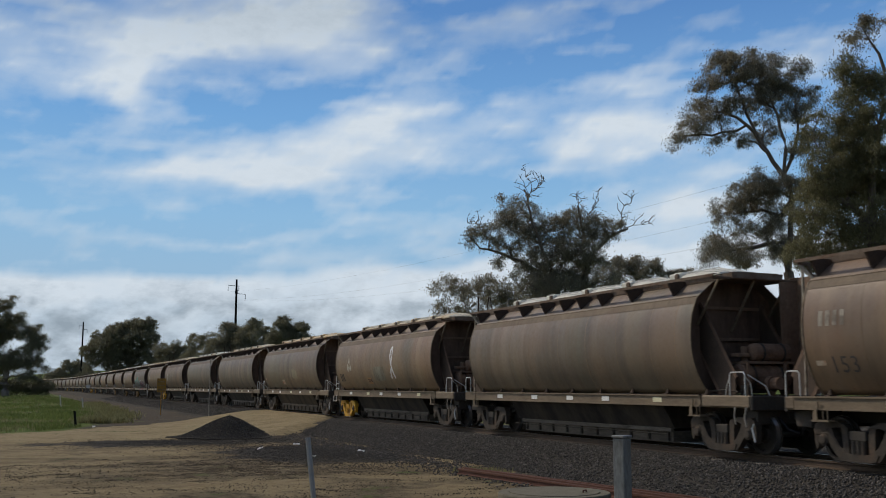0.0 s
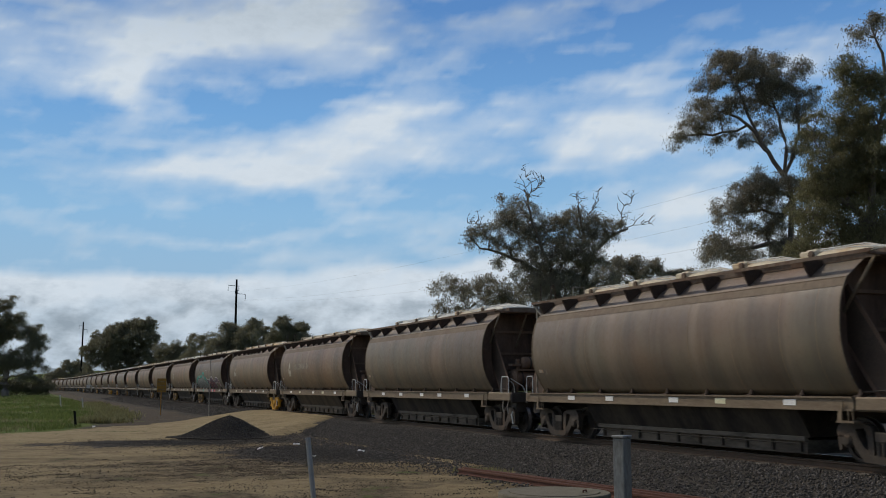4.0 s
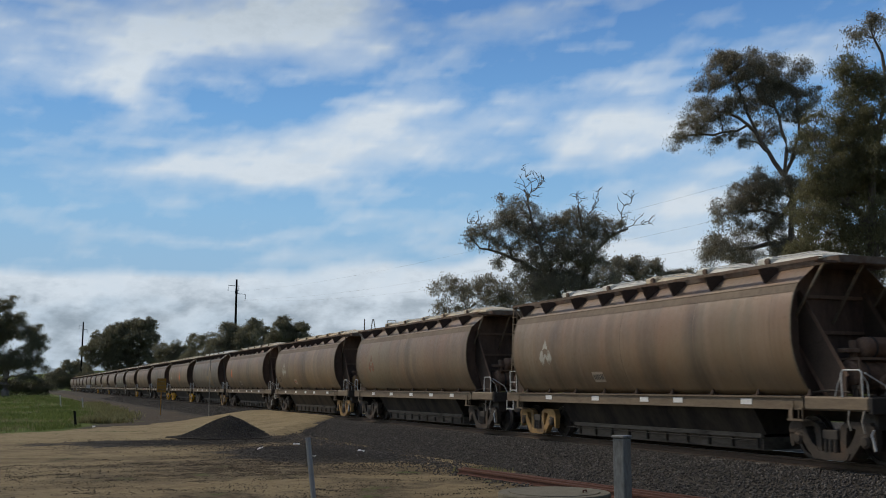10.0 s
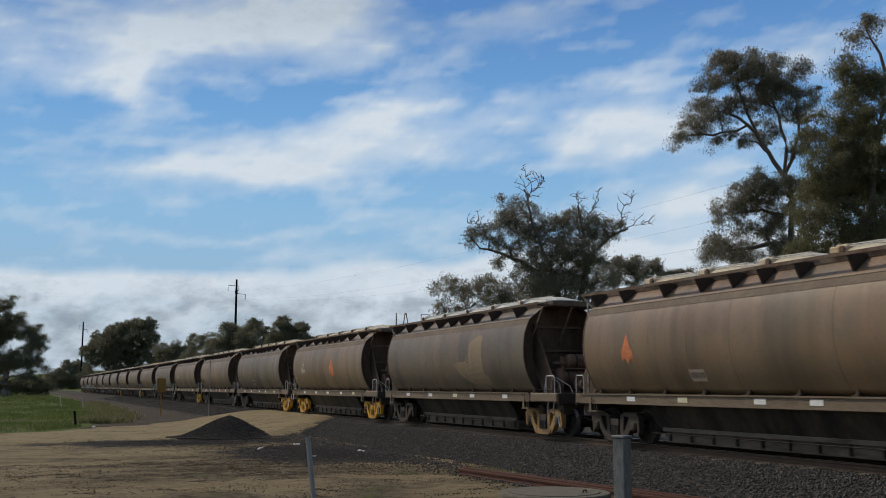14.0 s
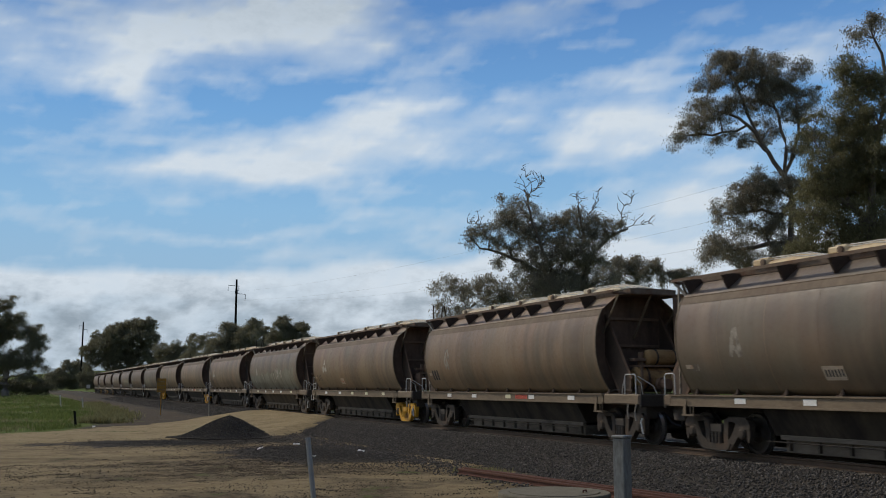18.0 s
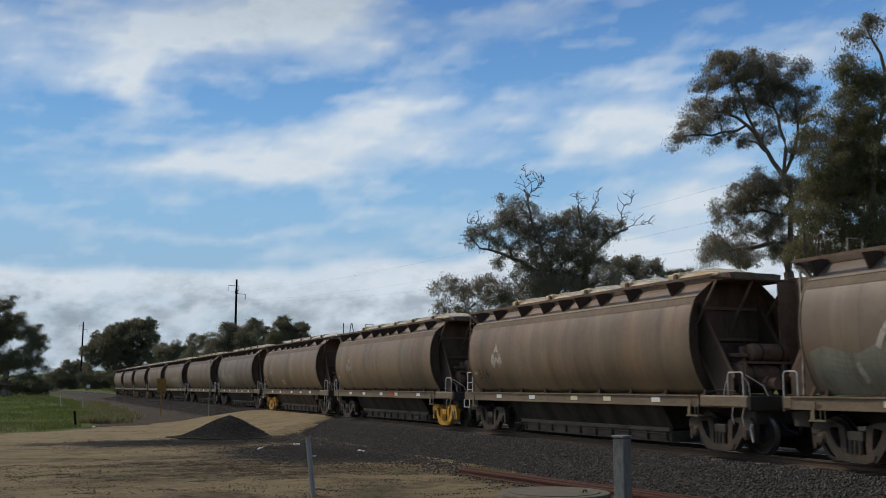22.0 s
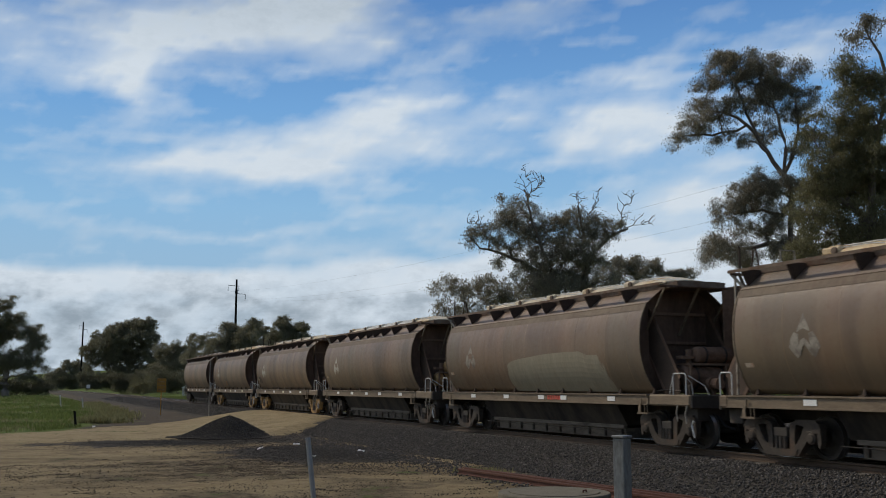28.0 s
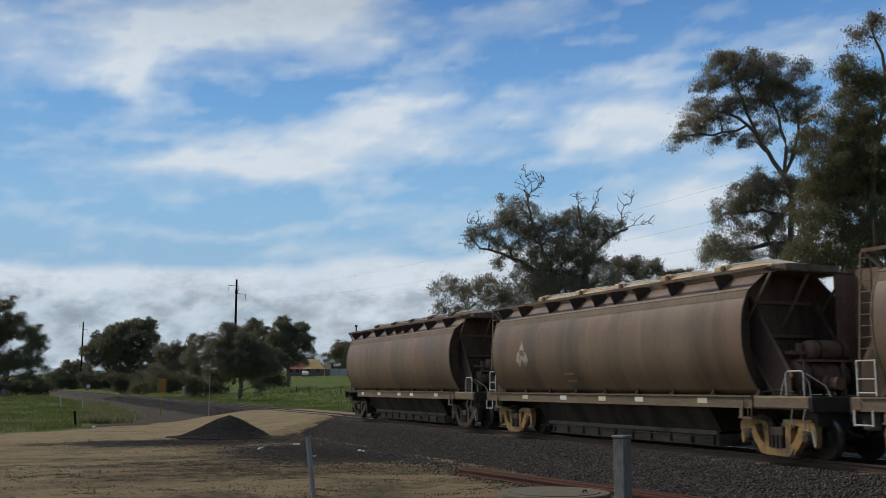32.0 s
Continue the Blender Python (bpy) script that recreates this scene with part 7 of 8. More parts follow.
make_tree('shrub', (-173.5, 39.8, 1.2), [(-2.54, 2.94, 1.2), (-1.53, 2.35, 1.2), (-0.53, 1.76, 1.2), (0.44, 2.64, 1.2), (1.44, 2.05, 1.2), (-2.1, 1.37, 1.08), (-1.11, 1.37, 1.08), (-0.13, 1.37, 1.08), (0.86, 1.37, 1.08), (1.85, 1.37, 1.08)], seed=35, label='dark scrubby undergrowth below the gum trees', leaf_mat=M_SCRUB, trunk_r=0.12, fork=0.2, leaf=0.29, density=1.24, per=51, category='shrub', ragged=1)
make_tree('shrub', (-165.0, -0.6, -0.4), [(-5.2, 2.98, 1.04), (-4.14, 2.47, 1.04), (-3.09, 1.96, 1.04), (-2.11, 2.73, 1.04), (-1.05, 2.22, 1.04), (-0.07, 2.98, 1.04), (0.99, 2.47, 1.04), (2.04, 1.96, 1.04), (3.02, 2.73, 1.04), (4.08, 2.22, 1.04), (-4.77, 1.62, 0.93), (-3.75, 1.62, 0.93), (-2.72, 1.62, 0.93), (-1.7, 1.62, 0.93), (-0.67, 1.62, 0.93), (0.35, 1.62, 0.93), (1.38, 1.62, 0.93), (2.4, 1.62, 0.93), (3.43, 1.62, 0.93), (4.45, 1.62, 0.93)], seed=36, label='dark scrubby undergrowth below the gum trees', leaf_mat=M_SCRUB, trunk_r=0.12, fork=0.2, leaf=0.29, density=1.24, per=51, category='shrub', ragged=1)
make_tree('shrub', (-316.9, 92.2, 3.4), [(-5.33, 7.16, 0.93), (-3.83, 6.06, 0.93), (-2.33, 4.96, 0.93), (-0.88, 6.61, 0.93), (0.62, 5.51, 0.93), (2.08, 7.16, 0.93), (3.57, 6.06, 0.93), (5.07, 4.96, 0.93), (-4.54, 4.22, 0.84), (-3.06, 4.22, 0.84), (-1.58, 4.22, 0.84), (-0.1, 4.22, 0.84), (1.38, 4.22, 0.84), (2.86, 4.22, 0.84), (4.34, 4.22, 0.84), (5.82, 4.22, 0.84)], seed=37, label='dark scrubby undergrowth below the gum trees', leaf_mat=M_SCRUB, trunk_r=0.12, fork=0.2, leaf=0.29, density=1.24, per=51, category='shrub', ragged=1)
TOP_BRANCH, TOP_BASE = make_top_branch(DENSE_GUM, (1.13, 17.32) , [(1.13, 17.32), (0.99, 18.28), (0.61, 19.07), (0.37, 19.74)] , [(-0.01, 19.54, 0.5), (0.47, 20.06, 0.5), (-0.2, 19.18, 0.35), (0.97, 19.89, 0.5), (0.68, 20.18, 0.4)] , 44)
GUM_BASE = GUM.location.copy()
# ---- loose things ----
def heap_z(t):
    return 0.93 * np.clip(1 - t, 0, 1) ** 1.22 * (1 - 0.13 * np.exp(-(t / 0.22) ** 2))


def make_heap():
    n = 40
    rs = np.random.RandomState(2)
    bm = bmesh.new()
    rings = []
    for i in range(16):
        t = i / 15
        rings.append([])
        for k in range(n):
            a = 2 * math.pi * k / n
            w = 1 + 0.10 * math.sin(3 * a + 1) + 0.05 * math.sin(7 * a)
            r = 1.80 * t * w
            z = heap_z(t) * (0.92 + 0.05 * math.sin(2 * a)) + rs.uniform(-0.015, 0.015)
            rings[-1].append(bm.verts.new((r * 0.85 * math.cos(a), r * math.sin(a), z - 0.06 * (t > 0.99))))
    for a, b in zip(rings[1:], rings[2:]):
        for k in range(n):
            bm.faces.new((a[k], a[(k + 1) % n], b[(k + 1) % n], b[k]))
    bm.faces.new(rings[1])
    for v in rings[0]:
        bm.verts.remove(v)
    heap = empty("gravel_heap", Matrix.Translation((-38.95, 7.45, float(ground_height(-38.95, 7.45)))), label="small conical heap of dark gravel on sandy ground", category="gravel heap")
    part("heap_core", bm, M_CORE, heap, "", True)
    v, f = stones(9000, 7, 0.012, 0.036)
    t = 1.18 * np.sqrt(rs.rand(9000))
    a = rs.rand(9000) * 2 * np.pi
    r = 1.80 * t * (1 + 0.10 * np.sin(3 * a + 1) + 0.05 * np.sin(7 * a))
    c = np.stack([r * 0.85 * np.cos(a), r * np.sin(a), heap_z(t)], -1)
    ob = from_arrays("gravel", (v + c[:, None, :]).reshape(-1, 3), f, M_COAL, heap)
    ob["kind"] = "stuff"


def stones(n, seed, lo, hi):
    """n rough stones, each a squashed octahedron with a cut top; returns vertices per stone and the face list."""
    rs = np.random.RandomState(seed)
    base = np.array([(1, 0, 0), (0, 1, 0), (-1, 0, 0), (0, -1, 0), (0.3, 0.2, 0.8), (-0.2, -0.3, -0.8)], float)
    v = base[None] * rs.uniform(0.65, 1.25, (n, 6, 1)) + rs.normal(0, 0.16, (n, 6, 3))
    a = rs.rand(n) * 2 * np.pi
    b = rs.uniform(-0.8, 0.8, n)
    R = np.zeros((n, 3, 3))
    ca, sa, cb, sb = np.cos(a), np.sin(a), np.cos(b), np.sin(b)
    R[:, 0, 0], R[:, 0, 1], R[:, 0, 2] = ca * cb, -sa, ca * sb
    R[:, 1, 0], R[:, 1, 1], R[:, 1, 2] = sa * cb, ca, sa * sb
    R[:, 2, 0], R[:, 2, 2] = -sb, cb
    v = np.einsum("nij,nkj->nki", R, v) * rs.uniform(lo, hi, (n, 1, 1))
    tri = np.array([(0, 1, 4), (1, 2, 4), (2, 3, 4), (3, 0, 4), (1, 0, 5), (2, 1, 5), (3, 2, 5), (0, 3, 5)])
    f = (tri[None] + (np.arange(n) * 6)[:, None, None]).reshape(-1, 3)
    return v, f


def scatter(name, x, y, lo, hi, seed, mat, label, category, sink=0.3):
    v, f = stones(len(x), seed, lo, hi)
    z = ground_height(x, y) + (hi + lo) * 0.5 * (1 - sink) * 0.6
    ob = from_arrays(name, (v + np.stack([x, y, z], -1)[:, None, :]).reshape(-1, 3), f, mat)
    tagged(ob, label, category, kind="stuff")


def make_ballast():
    rs = np.random.RandomState(9)
    n = 62000
    x = -8.0 - 42.0 * rs.rand(n) ** 0.95
    d = rs.uniform(-5.0, 1.0, n)
    d = np.where(d < -4.2, d - rs.rand(n) ** 2 * 1.2, d)
    keep = road_mask(x, TRACK_Y + d) < 0.35
    x, d = x[keep], d[keep]
    scatter("ballast", x, TRACK_Y + d, 0.014, 0.036, 10, M_BALLAST, "grey crushed stone ballast along the track", "ballast")
    n = 16000
    x = -50.0 - 110.0 * rs.rand(n) ** 1.6
    d = rs.uniform(-3.8, 2.4, n)
    keep = road_mask(x, track_offset(x) + d) < 0.3
    x, d = x[keep], d[keep]
    scatter("ballast", x, track_offset(x) + d, 0.03, 0.06, 11, M_BALLAST, "grey crushed stone ballast beyond the crossing", "ballast")
    n = 16000
    x = np.where(rs.rand(n) < 0.35, rs.normal(-36.3, 1.4, n), rs.normal(-29.5, 2.9, n))
    y = np.where(x < -33.5, rs.normal(5.9, 2.2, n), rs.normal(8.3, 1.5, n))
    keep = (x > -41) & (x < -22)
    scatter("gravel_spill", x[keep], y[keep], 0.008, 0.024, 12, M_COAL, "dark gravel spilt over the sandy ground", "gravel")
    n = 5000
    x, y = rs.uniform(-34, -14, n), rs.uniform(-2, 11, n)
    k = fbm2(x * 0.5, y * 0.5, 77, 4) > 0.56
    scatter("earth_clods", x[k], y[k], 0.005, 0.022, 13, M_CLOD, "small dry earth clods and grit on the sand", "clods")


def make_mud():
    """Dried mud and leaf litter in ragged clusters over the sand."""
    rs = np.random.RandomState(17)
    m, n = 320, 9000
    cx, cy = rs.uniform(-29, -15.5, m), rs.uniform(-1.5, 9.5, m)
    cx[:110], cy[:110] = rs.normal(-24.5, 1.8, 110), rs.normal(4.6, 2.2, 110)
    k = rs.randint(0, m, n)
    size = rs.uniform(0.05, 0.22, m)[k]
    x, y = cx[k] + rs.normal(0, 1, n) * size, cy[k] + rs.normal(0, 1, n) * size * 2.2
    scatter("mud_litter", x, y, 0.005, 0.020, 18, M_MUD, "dark dried mud and leaf litter scattered on the sand", "litter")


def make_rail_scrap():
    for k, (y0, y1, x0, x1, dz) in enumerate(((9.42, 10.35, -21.3, -12.6, 0.0), (9.20, 10.05, -21.0, -12.4, 0.0), (9.62, 10.6, -20.4, -12.2, 0.0))):
        bm = bmesh.new()
        head = [(-0.032, 0.12), (0.032, 0.12), (0.032, 0.085), (0.008, 0.075), (0.008, 0.015), (0.055, 0.008), (0.055, 0.0), (-0.055, 0.0), (-0.055, 0.008), (-0.008, 0.015), (-0.008, 0.075), (-0.032, 0.085)]
        ln = math.hypot(x1 - x0, y1 - y0)
        extrude_x(bm, head, 0, ln)
        ob = tagged(part("scrap_rail", bm, M_SCRAP), "rust-red length of scrap rail lying on the ground", "rail", "scrap rails")
        z0, z1 = float(ground_height(x0, y0)), float(ground_height(x1, y1))
        ob.matrix_world = pose(x0, y0, z0 + 0.01, 0, -math.degrees(math.atan2(z1 - z0, ln)), math.degrees(math.atan2(y1 - y0, x1 - x0)))


def make_ring():
    z = float(ground_height(-13.7, 7.6))
    ring = empty("concrete_pit", Matrix.Translation((-13.75, 7.62, z)), label="low round concrete pit ring with a concrete lid", category="concrete pit")
    bm = bmesh.new()
    n = 48
    prof = [(0.86, -0.25), (0.86, 0.315), (0.845, 0.335), (0.70, 0.335), (0.70, -0.25)]
    rows = [[bm.verts.new((r * math.cos(2 * math.pi * k / n), r * math.sin(2 * math.pi * k / n), h)) for k in range(n)] for r, h in prof]
    for a, b in zip(rows, rows[1:]):
        for k in range(n):
            bm.faces.new((a[k], a[(k + 1) % n], b[(k + 1) % n], b[k]))
    part("ring", bm, M_CONCRETE, ring)
    bm = bmesh.new()
    m = bmesh.ops.create_cone(bm, cap_ends=True, segments=n, radius1=0.695, radius2=0.69, depth=0.10, matrix=Matrix.Translation((0, 0, 0.295)))
    part("lid", bm, M_CONCRETE, ring)
    bm = bmesh.new()
    tube(bm, [(0.36, 0.30, 0.34), (0.36, 0.30, 0.375), (0.28, 0.40, 0.375), (0.28, 0.40, 0.34)], 0.012, 6)
    part("lifting_loop", bm, M_SCRAP, ring)


def make_posts():
    z = float(ground_height(-5.9, 3.8))
    post = empty("galvanised_post", pose(-5.9, 3.8, z, 0, 0, 22), label="square galvanised steel post with a flat cap", category="post")
    bm = bmesh.new()
    box(bm, -0.045, 0.045, -0.045, 0.045, -0.3, 1.045 - z, 0.006)
    part("shaft", bm, M_GALV, post)
    bm = bmesh.new()
    box(bm, -0.052, 0.052, -0.052, 0.052, 1.045 - z, 1.062 - z, 0.004)
    part("cap", bm, M_GALV, post)
    z = float(ground_height(-8.7, 2.4))
    bm = bmesh.new()
    ln = 0.945 - z
    for a in (0, 120, 240):
        bmesh.ops.create_cube(bm, size=1.0, matrix=pose(0, 0, ln / 2 - 0.1, 0, 0, a) @ Matrix.Translation((0.012, 0, 0)) @ Matrix.Diagonal((0.026, 0.005, ln + 0.2, 1)))
    pk = tagged(part("star_picket", bm, M_PICKET), "slightly leaning steel star picket in sandy earth", "picket")
    up = (VIEW_RIGHT * -0.115 + Vector((0, 0, 1))).normalized()
    top = Vector((-8.72, 2.36, 0.945))
    pk.matrix_world = Matrix.Translation(top - up * ln) @ up.to_track_quat("Z", "Y").to_matrix().to_4x4()


def make_sign(x, y, w, h, top, face, label, yaw, lines=0):
    z = float(ground_height(x, y))
    s = empty("track_sign", pose(x, y, z, 0, 0, yaw), label=label, category="sign")
    bm = bmesh.new()
    rod(bm, (0, 0, -0.3), (0, 0, top), 0.035, 10)
    part("pole", bm, M_SIGN_Y if lines else M_GALV, s)
    bm = bmesh.new()
    box(bm, 0.04, 0.052, -w / 2, w / 2, top - h, top + 0.02, 0.004)
    board = part("board", bm, face, s)
    for k in range(lines):
        bm = bmesh.new()
        zz = top - h * (k + 0.8) / (lines + 0.6)
        box(bm, 0.053, 0.056, -w * 0.38, w * 0.38, zz - 0.035, zz + 0.035)
        part("worn_lettering", bm, M_BOGIE_B, board)
    bm = bmesh.new()
    for zz in (top - h * 0.25, top - h * 0.75):
        box(bm, -0.04, 0.05, -0.06, 0.06, zz - 0.02, zz + 0.02)
    part("bracket", bm, M_GALV, s)


def make_pole(x, y, base, top, arms, label, r=0.40):
    p = empty("power_pole", pose(x, y, base, 0, 0, 8), label=label, category="power pole", group="power poles")
    bm = bmesh.new()
    rod(bm, (0, 0, -1.0), (0, 0, top), r, 12, r * 0.6)
    part("pole", bm, M_POLE, p)
    for z, half, tilt in arms:
        bm = bmesh.new()
        a, b = VIEW_RIGHT * half[0], VIEW_RIGHT * half[1]
        bar(bm, (a.x, a.y, z + tilt), (b.x, b.y, z - tilt), 0.12, 0.12)
        arm = part("cross_arm", bm, M_POLE, p)
        for e in half:
            if abs(e) < 0.3:
                continue
            bm = bmesh.new()
            q = VIEW_RIGHT * e
            for k in range(4):
                rod(bm, (q.x, q.y, z - 0.3 - k * 0.28), (q.x, q.y, z - 0.45 - k * 0.28), 0.10, 8)
            rod(bm, (q.x, q.y, z), (q.x, q.y, z - 1.4), 0.025, 6)
            part("insulator", bm, M_WIRE, arm)
    return p


def wire(a, b, sag, label):
    a, b = Vector(a), Vector(b)
    bm = bmesh.new()
    pts = [a.lerp(b, k / 24) - Vector((0, 0, sag * 4 * (k / 24) * (1 - k / 24))) for k in range(25)]
    tube(bm, pts, 0.007, 5)
    tagged(part("power_line", bm, M_WIRE), label, "power line", "power lines")


def make_house():
    z = float(ground_height(-274.6, 70.0))
    h = empty("farm_shed", pose(-274.6, 68.4, z, 0, 0, -15), label="low farm building with red roof and yellow gable", category="farm building")
    def gable(y0, y1, depth, eave, ridge, wall, roof, tag, a=0.0, b=0.0):
        bm = bmesh.new()
        box(bm, -depth, 0, y0, y1, -1.5, eave)
        w = part("wall", bm, wall, h, tag)
        bm = bmesh.new()
        e = 0.25
        v = [bm.verts.new(p) for p in ((e, y0 - e, eave - 0.1), (e, y1 + e, eave - 0.1), (-depth / 2, y1 + e - b, ridge), (-depth / 2, y0 - e + a, ridge), (-depth - e, y0 - e, eave - 0.1), (-depth - e, y1 + e, eave - 0.1))]
        for q in ((0, 1, 2, 3), (3, 2, 5, 4), (0, 3, 4), (1, 5, 2), (0, 4, 5, 1)):
            bm.faces.new([v[i] for i in q])
        part("roof", bm, roof, h)
        return w
    gable(-0.4, 4.1, 9.0, 2.0, 3.7, M_SHADEWALL, M_ROOFTILE, "shaded brown wall")
    gable(4.4, 9.9, 7.0, 2.1, 4.8, M_SHADEWALL, M_YELLOWROOF, "", 0.2, 2.2)
    gable(10.2, 11.6, 6.0, 2.0, 3.4, M_SHADEWALL, M_SHADEWALL, "")
    for y in (0.6, 2.6, 5.6, 8.2):
        bm = bmesh.new()
        box(bm, 0.0, 0.05, y - 0.5, y + 0.5, 0.9, 2.0)
        win = part("window", bm, M_DARKGLASS, h)
        bm = bmesh.new()
        box(bm, 0.05, 0.09, y - 0.56, y + 0.56, 0.82, 0.90)
        part("sill", bm, M_PALEWALL, win)
    bm = bmesh.new()
    rod(bm, (-5.0, 3.4, 3.0), (-5.0, 3.4, 4.6), 0.25, 8)
    part("chimney", bm, M_PALEWALL, h)
    # pale fence panels beside it
    f = empty("panel_fence", pose(-271.5, 81.8, float(ground_height(-271.5, 82.0)), 0, 0, -18), label="pale sheet-metal panel fence beside the farm building", category="fence")
    for k in range(7):
        bm = bmesh.new()
        box(bm, -0.04, 0.04, k * 2.4 - 2, k * 2.4 + 0.3, -0.3, 1.9)
        part("panel", bm, M_PALEWALL, f)
        bm = bmesh.new()
        box(bm, -0.07, 0.07, k * 2.4 + 0.3, k * 2.4 + 0.4, -0.5, 2.05)
        part("post", bm, M_GALV, f)
    # a parked white car
    cx, cy = -264.8, 70.8
    c = empty("parked_car", pose(cx, cy, float(ground_height(cx, cy)), 0, 0, 160), label="white hatchback car parked by the farm building", category="car")
    bm = bmesh.new()
    prof = [(-2.0, 0.35), (-2.05, 0.75), (-1.9, 0.95), (-1.35, 1.38), (0.35, 1.42), (1.05, 0.98), (1.95, 0.85), (2.08, 0.6), (2.05, 0.35)]
    plate_xz(bm, prof, -0.82, 0.82)
    part("body", bm, M_CARWHITE, c)
    bm = bmesh.new()
    for s in (-1, 1):
        plate_xz(bm, [(-1.5, 0.98), (-1.2, 1.32), (0.3, 1.35), (0.85, 0.98)], s * 0.83 - 0.005, s * 0.83 + 0.005)
    part("side_window", bm, M_DARKGLASS, c)
    for x in (-1.25, 1.3):
        for s in (-1, 1):
            bm = bmesh.new()
            lathe_y(bm, [(0.1, -0.1), (0.31, -0.1), (0.31, 0.1), (0.1, 0.1)], 18, (x, s * 0.76, 0.31))
            part("wheel", bm, M_BLACK, c)
    # small white shed under the trees
    sx, sy = -196.0, 29.2
    s = empty("garden_shed", pose(sx, sy, float(ground_height(sx, sy)), 0, 0, -10), label="small white shed under dark trees", category="shed")
    bm = bmesh.new()
    box(bm, -2, 0, -0.9, 0.9, -0.3, 1.5)
    part("wall", bm, M_PALEWALL, s)
    bm = bmesh.new()
    v = [bm.verts.new(p) for p in ((0.2, -1.1, 1.45), (0.2, 1.1, 1.45), (0.2, 0, 2.1), (-2.2, -1.1, 1.45), (-2.2, 1.1, 1.45), (-2.2, 0, 2.1))]
    for q in ((0, 1, 2), (3, 5, 4), (0, 2, 5, 3), (1, 4, 5, 2), (0, 3, 4, 1)):
        bm.faces.new([v[i] for i in q])
    part("roof", bm, M_CARWHITE, s)


def make_fence():
    """Wire fence of the far paddock."""
    fence = empty("wire_fence", label="old wire fence with timber posts along the paddock", category="fence")
    tops = []
    for k in range(14):
        x, y = -70.0 - 9.5 * k - random.uniform(-2, 2), 44.0 + 0.06 * k
        z = float(ground_height(x, y))
        bm = bmesh.new()
        rod(bm, (x, y, z - 0.3), (x + random.uniform(-0.05, 0.05), y, z + random.uniform(0.8, 1.1)), 0.07, 7, 0.06)
        part("post", bm, M_POLE if k % 3 else M_DULLRAIL, fence)
        tops.append((x, y, z))
    for h in (0.35, 0.7, 1.05):
        bm = bmesh.new()
        tube(bm, [(x, y - 0.06, z + h) for x, y, z in tops], 0.005, 4)
        part("strand", bm, M_WIRE, fence)


def blades(name, x, y, seed, mat, h0, h1, label, per=5):
    rs = np.random.RandomState(seed)
    x, y = np.repeat(x, per) + rs.normal(0, 0.07, len(x) * per), np.repeat(y, per) + rs.normal(0, 0.07, len(y) * per)
    n = len(x)
    z = ground_height(x, y)
    a = rs.rand(n) * 2 * np.pi
    h = rs.uniform(h0, h1, n)
    w = h * 0.05 + 0.012
    lx, ly = rs.normal(0, 0.3, n) * h, rs.normal(0, 0.3, n) * h
    dx, dy = np.cos(a) * w, np.sin(a) * w
    v = np.stack([np.stack([x - dx, y - dy, z - 0.02], -1), np.stack([x + dx, y + dy, z - 0.02], -1), np.stack([x + dx * 0.6 + lx * 0.4, y + dy * 0.6 + ly * 0.4, z + h * 0.6], -1), np.stack([x + lx, y + ly, z + h], -1)], 1).reshape(-1, 3)
    ob = from_arrays(name, v, np.arange(n * 4).reshape(-1, 4), mat)
    tagged(ob, label, "grass", kind="stuff")


def make_grass():
    rs = np.random.RandomState(31)
    n = 30000
    x = -45.0 - 120.0 * rs.rand(n) ** 1.7
    y = 7.0 - 24.0 * rs.rand(n) ** 1.2
    lush = fbm2(x * 0.22, y * 0.35, 55, 4)
    inside = (y < grass_edge(x) - 0.2 + 1.2 * (lush - 0.5)) & (x < -47.6 - 1.35 * np.clip(y, -40.0, 9.5) + 1.5 * (lush - 0.5))
    k = inside & (lush > 0.47)
    k2 = inside & ~k & (rs.rand(n) < 0.30)
    blades("weed_verge", x[k2], y[k2], 37, M_DRY, 0.05, 0.22, "patches of dry grass between the green", 4)
    blades("grass_patch", x[k], y[k], 32, M_GRASS, 0.04, 0.22, "lush green winter grass on the near side of the line")
    n = 16000
    x = -52.0 - 135.0 * rs.rand(n) ** 1.4
    y = 21.5 + 50.0 * rs.rand(n) ** 1.7
    k = fbm2(x * 0.2, y * 0.2, 56, 4) > 0.40
    blades("grass_patch", x[k], y[k], 33, M_GRASS, 0.08, 0.30, "lush green paddock grass beyond the track")
    n = 2600
    x = -56.0 - 60.0 * rs.rand(n) ** 1.5
    y = grass_edge(x) + rs.normal(0.3, 0.6, n)
    blades("weed_verge", x, y, 34, M_DRY, 0.1, 0.4, "dry weeds along the edge of the gravel strip", 4)
    x, y = rs.normal(-20.9, 0.35, 90), rs.normal(9.75, 0.22, 90)
    blades("weed_verge", x, y, 36, M_DRY, 0.04, 0.16, "dry pale weeds at the end of the scrap rails", 4)
    n = 700
    x, y = rs.uniform(-52, -33, n), rs.normal(-0.5, 2.0, n)
    k = (fbm2(x * 0.5, y * 0.5, 58, 3) > 0.58) & (x < -47 - 1.35 * y)
    blades("weed_verge", x[k], y[k], 35, M_GRASS, 0.05, 0.2, "scattered weeds beside the sandy road", 4)


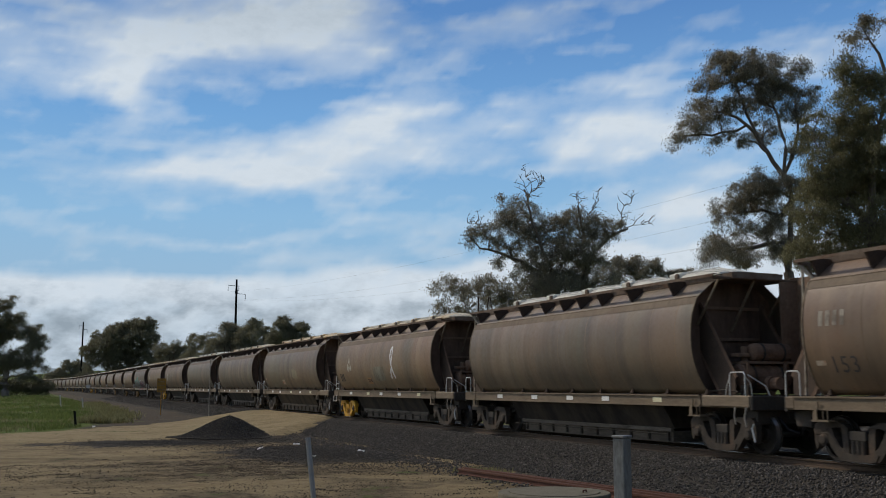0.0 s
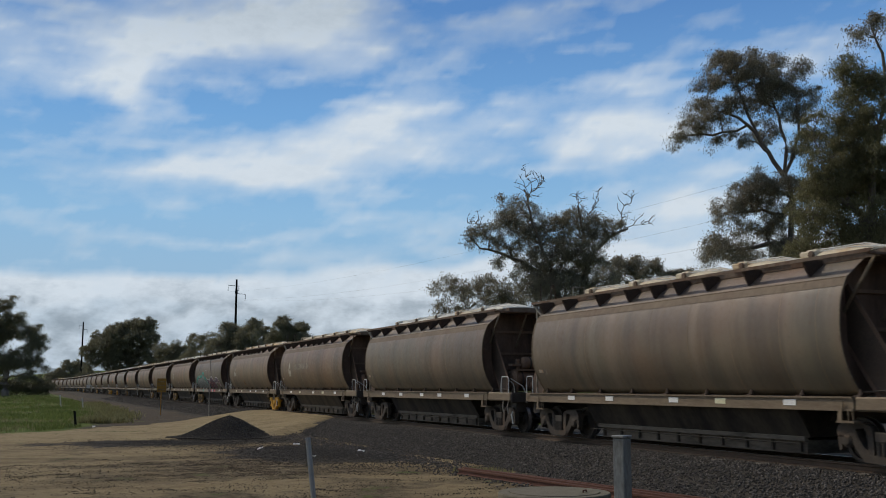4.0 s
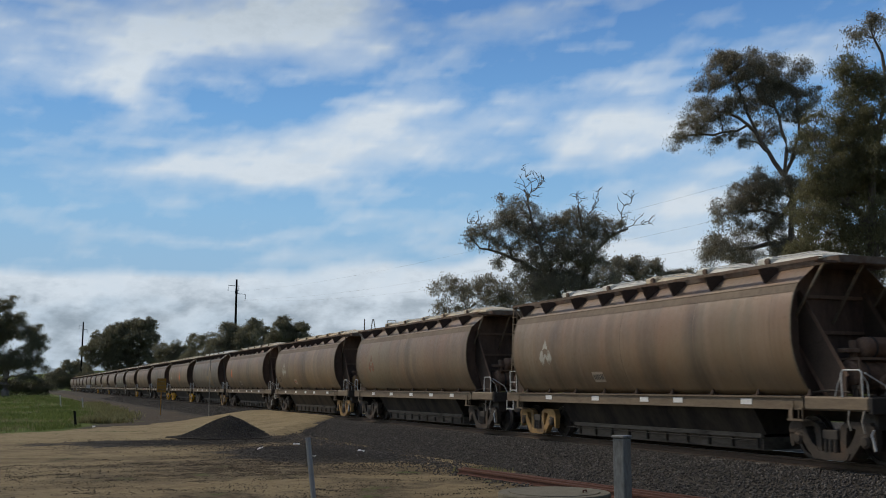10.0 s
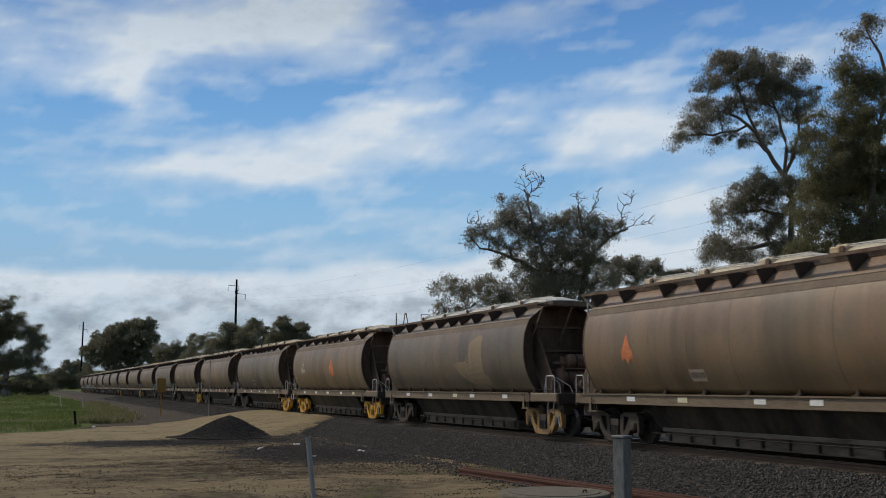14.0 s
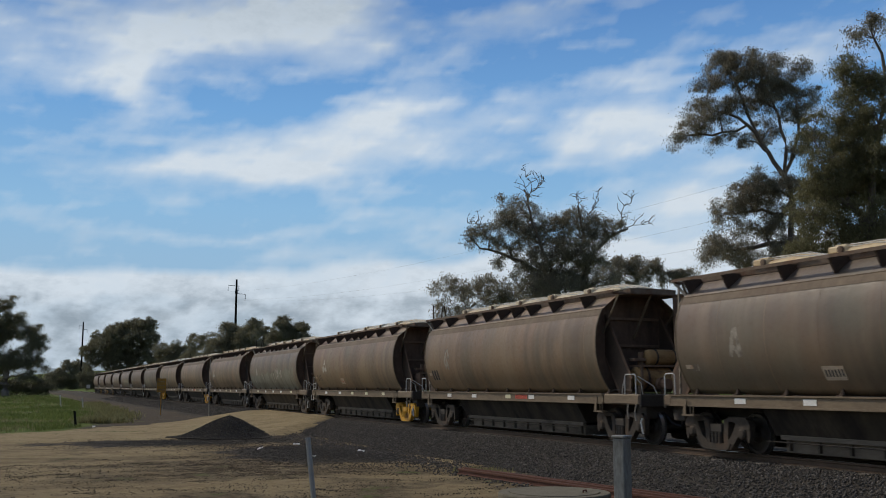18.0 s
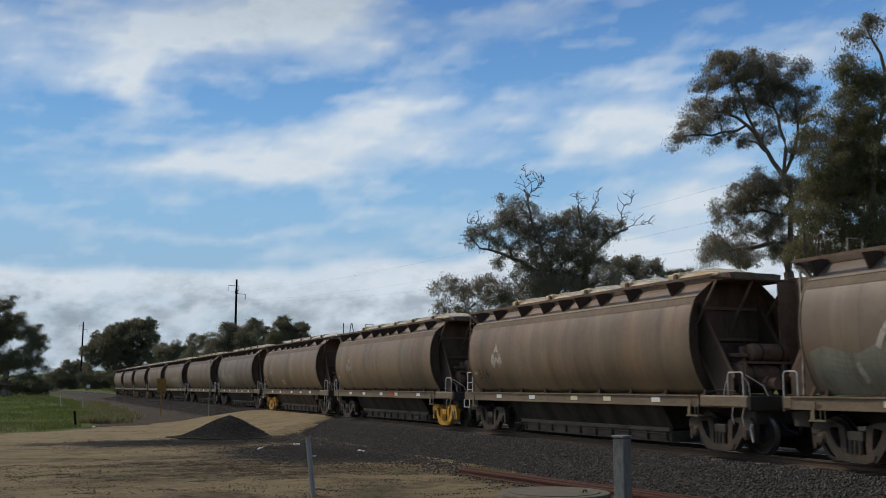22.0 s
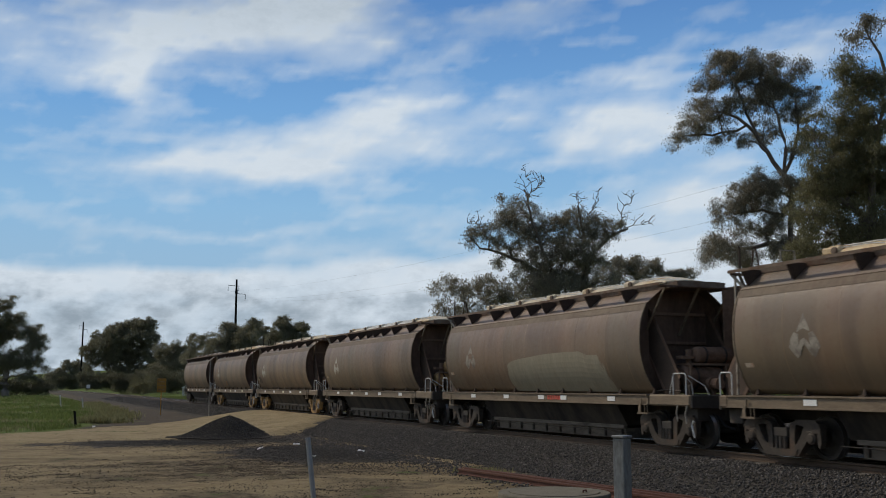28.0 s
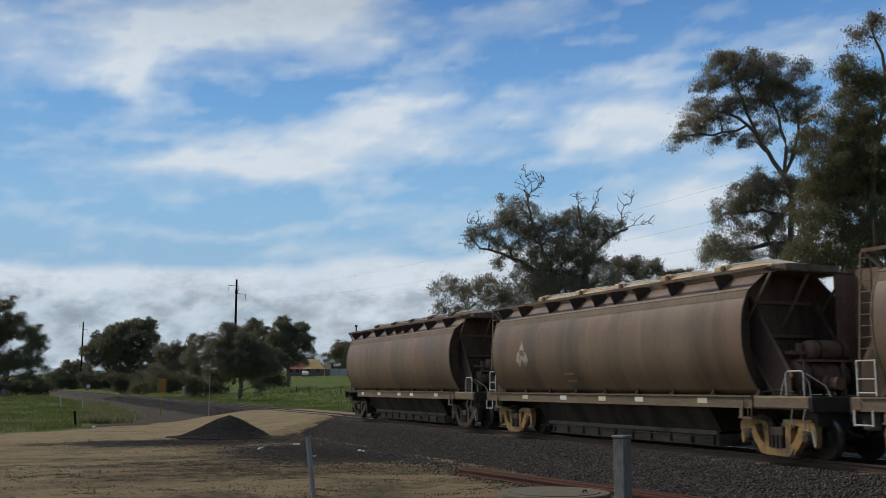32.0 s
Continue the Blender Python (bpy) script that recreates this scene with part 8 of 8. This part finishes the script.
def make_small():
    for x, y, h, mat, lab in ((-52.0, 2.55, 0.75, M_POLE, "short dark leaning timber stake"), (-92.0, 3.2, 1.0, M_PALEWALL, "short pale marker stake in grass"), (-92.0, 5.0, 0.9, M_PALEWALL, "short pale marker stake in grass")):
        z = float(ground_height(x, y))
        bm = bmesh.new()
        bar(bm, (0, 0, -0.2), (VIEW_RIGHT.x * -0.12, VIEW_RIGHT.y * -0.12, h), 0.09, 0.09)
        ob = tagged(part("stake", bm, mat), lab, "stake")
        ob.location = (x, y, z)
    rs = random.Random(8)
    for x, y in ((-33.0, 8.55), (-27.4, 7.55), (-29.3, 9.6), (-31.0, 6.9), (-51.0, 3.3)):
        z = float(ground_height(x, y))
        bm = bmesh.new()
        g = [[bm.verts.new(((i - 1.5) * 0.07, (j - 1) * 0.06, rs.uniform(0.0, 0.06))) for j in range(3)] for i in range(4)]
        for i in range(3):
            for j in range(2):
                bm.faces.new((g[i][j], g[i + 1][j], g[i + 1][j + 1], g[i][j + 1]))
        ob = tagged(part("litter_scrap", bm, M_REFL), "crumpled white scrap of litter on the ground", "litter", "litter")
        ob.location, ob.rotation_euler = (x, y, z + 0.02), (0.3, 0.1, rs.uniform(0, 6))
        md = ob.modifiers.new("sheet", "SOLIDIFY")
        md.thickness = 0.006


make_heap()
make_ballast()
make_mud()
make_rail_scrap()
make_ring()
make_posts()
make_sign(-71.0, 8.85, 0.62, 0.92, 2.45, M_SIGN_Y, "yellow track-side warning sign with worn lettering", 8, 3)
make_sign(-214.4, 12.4, 0.7, 0.7, 1.9, M_REFL, "small white track-side board on a post", 5)
bm = bmesh.new()
rod(bm, (0, 0, -0.3), (0, 0, 3.6), 0.032, 10, 0.025)
grey_pole = tagged(part("marker_pole", bm, M_DULLRAIL), "plain grey steel pole beside the track", "pole")
grey_pole.location = (-63.0, 10.75, float(ground_height(-63.0, 10.75)))
P1 = make_pole(-255.3, 49.6, 2.0, 26.6, [(25.0, (-2.1, 0.6), 0.1), (22.9, (0.1, 2.3), 0.1), (24.2, (-0.3, 0.3), 0.0)], "tall dark timber power pole with cross arms")
P2 = make_pole(-399.5, 20.3, 2.0, 23.5, [(22.0, (-1.5, 0.3), 0.0), (20.6, (0.1, 1.5), 0.0)], "distant dark timber power pole")
wire((-257.0, 48.5, 25.6), (-55.0, 66.0, 22.0), 2.6, "thin power line slung from the tall pole")
wire((-254.5, 51.5, 23.4), (-50.0, 66.0, 18.6), 2.6, "thin power line slung from the tall pole")
wire((-254.5, 51.5, 23.2), (-45.0, 64.0, 15.2), 2.6, "thin power line slung from the tall pole")
make_house()
make_fence()
make_grass()
make_small()
motions()
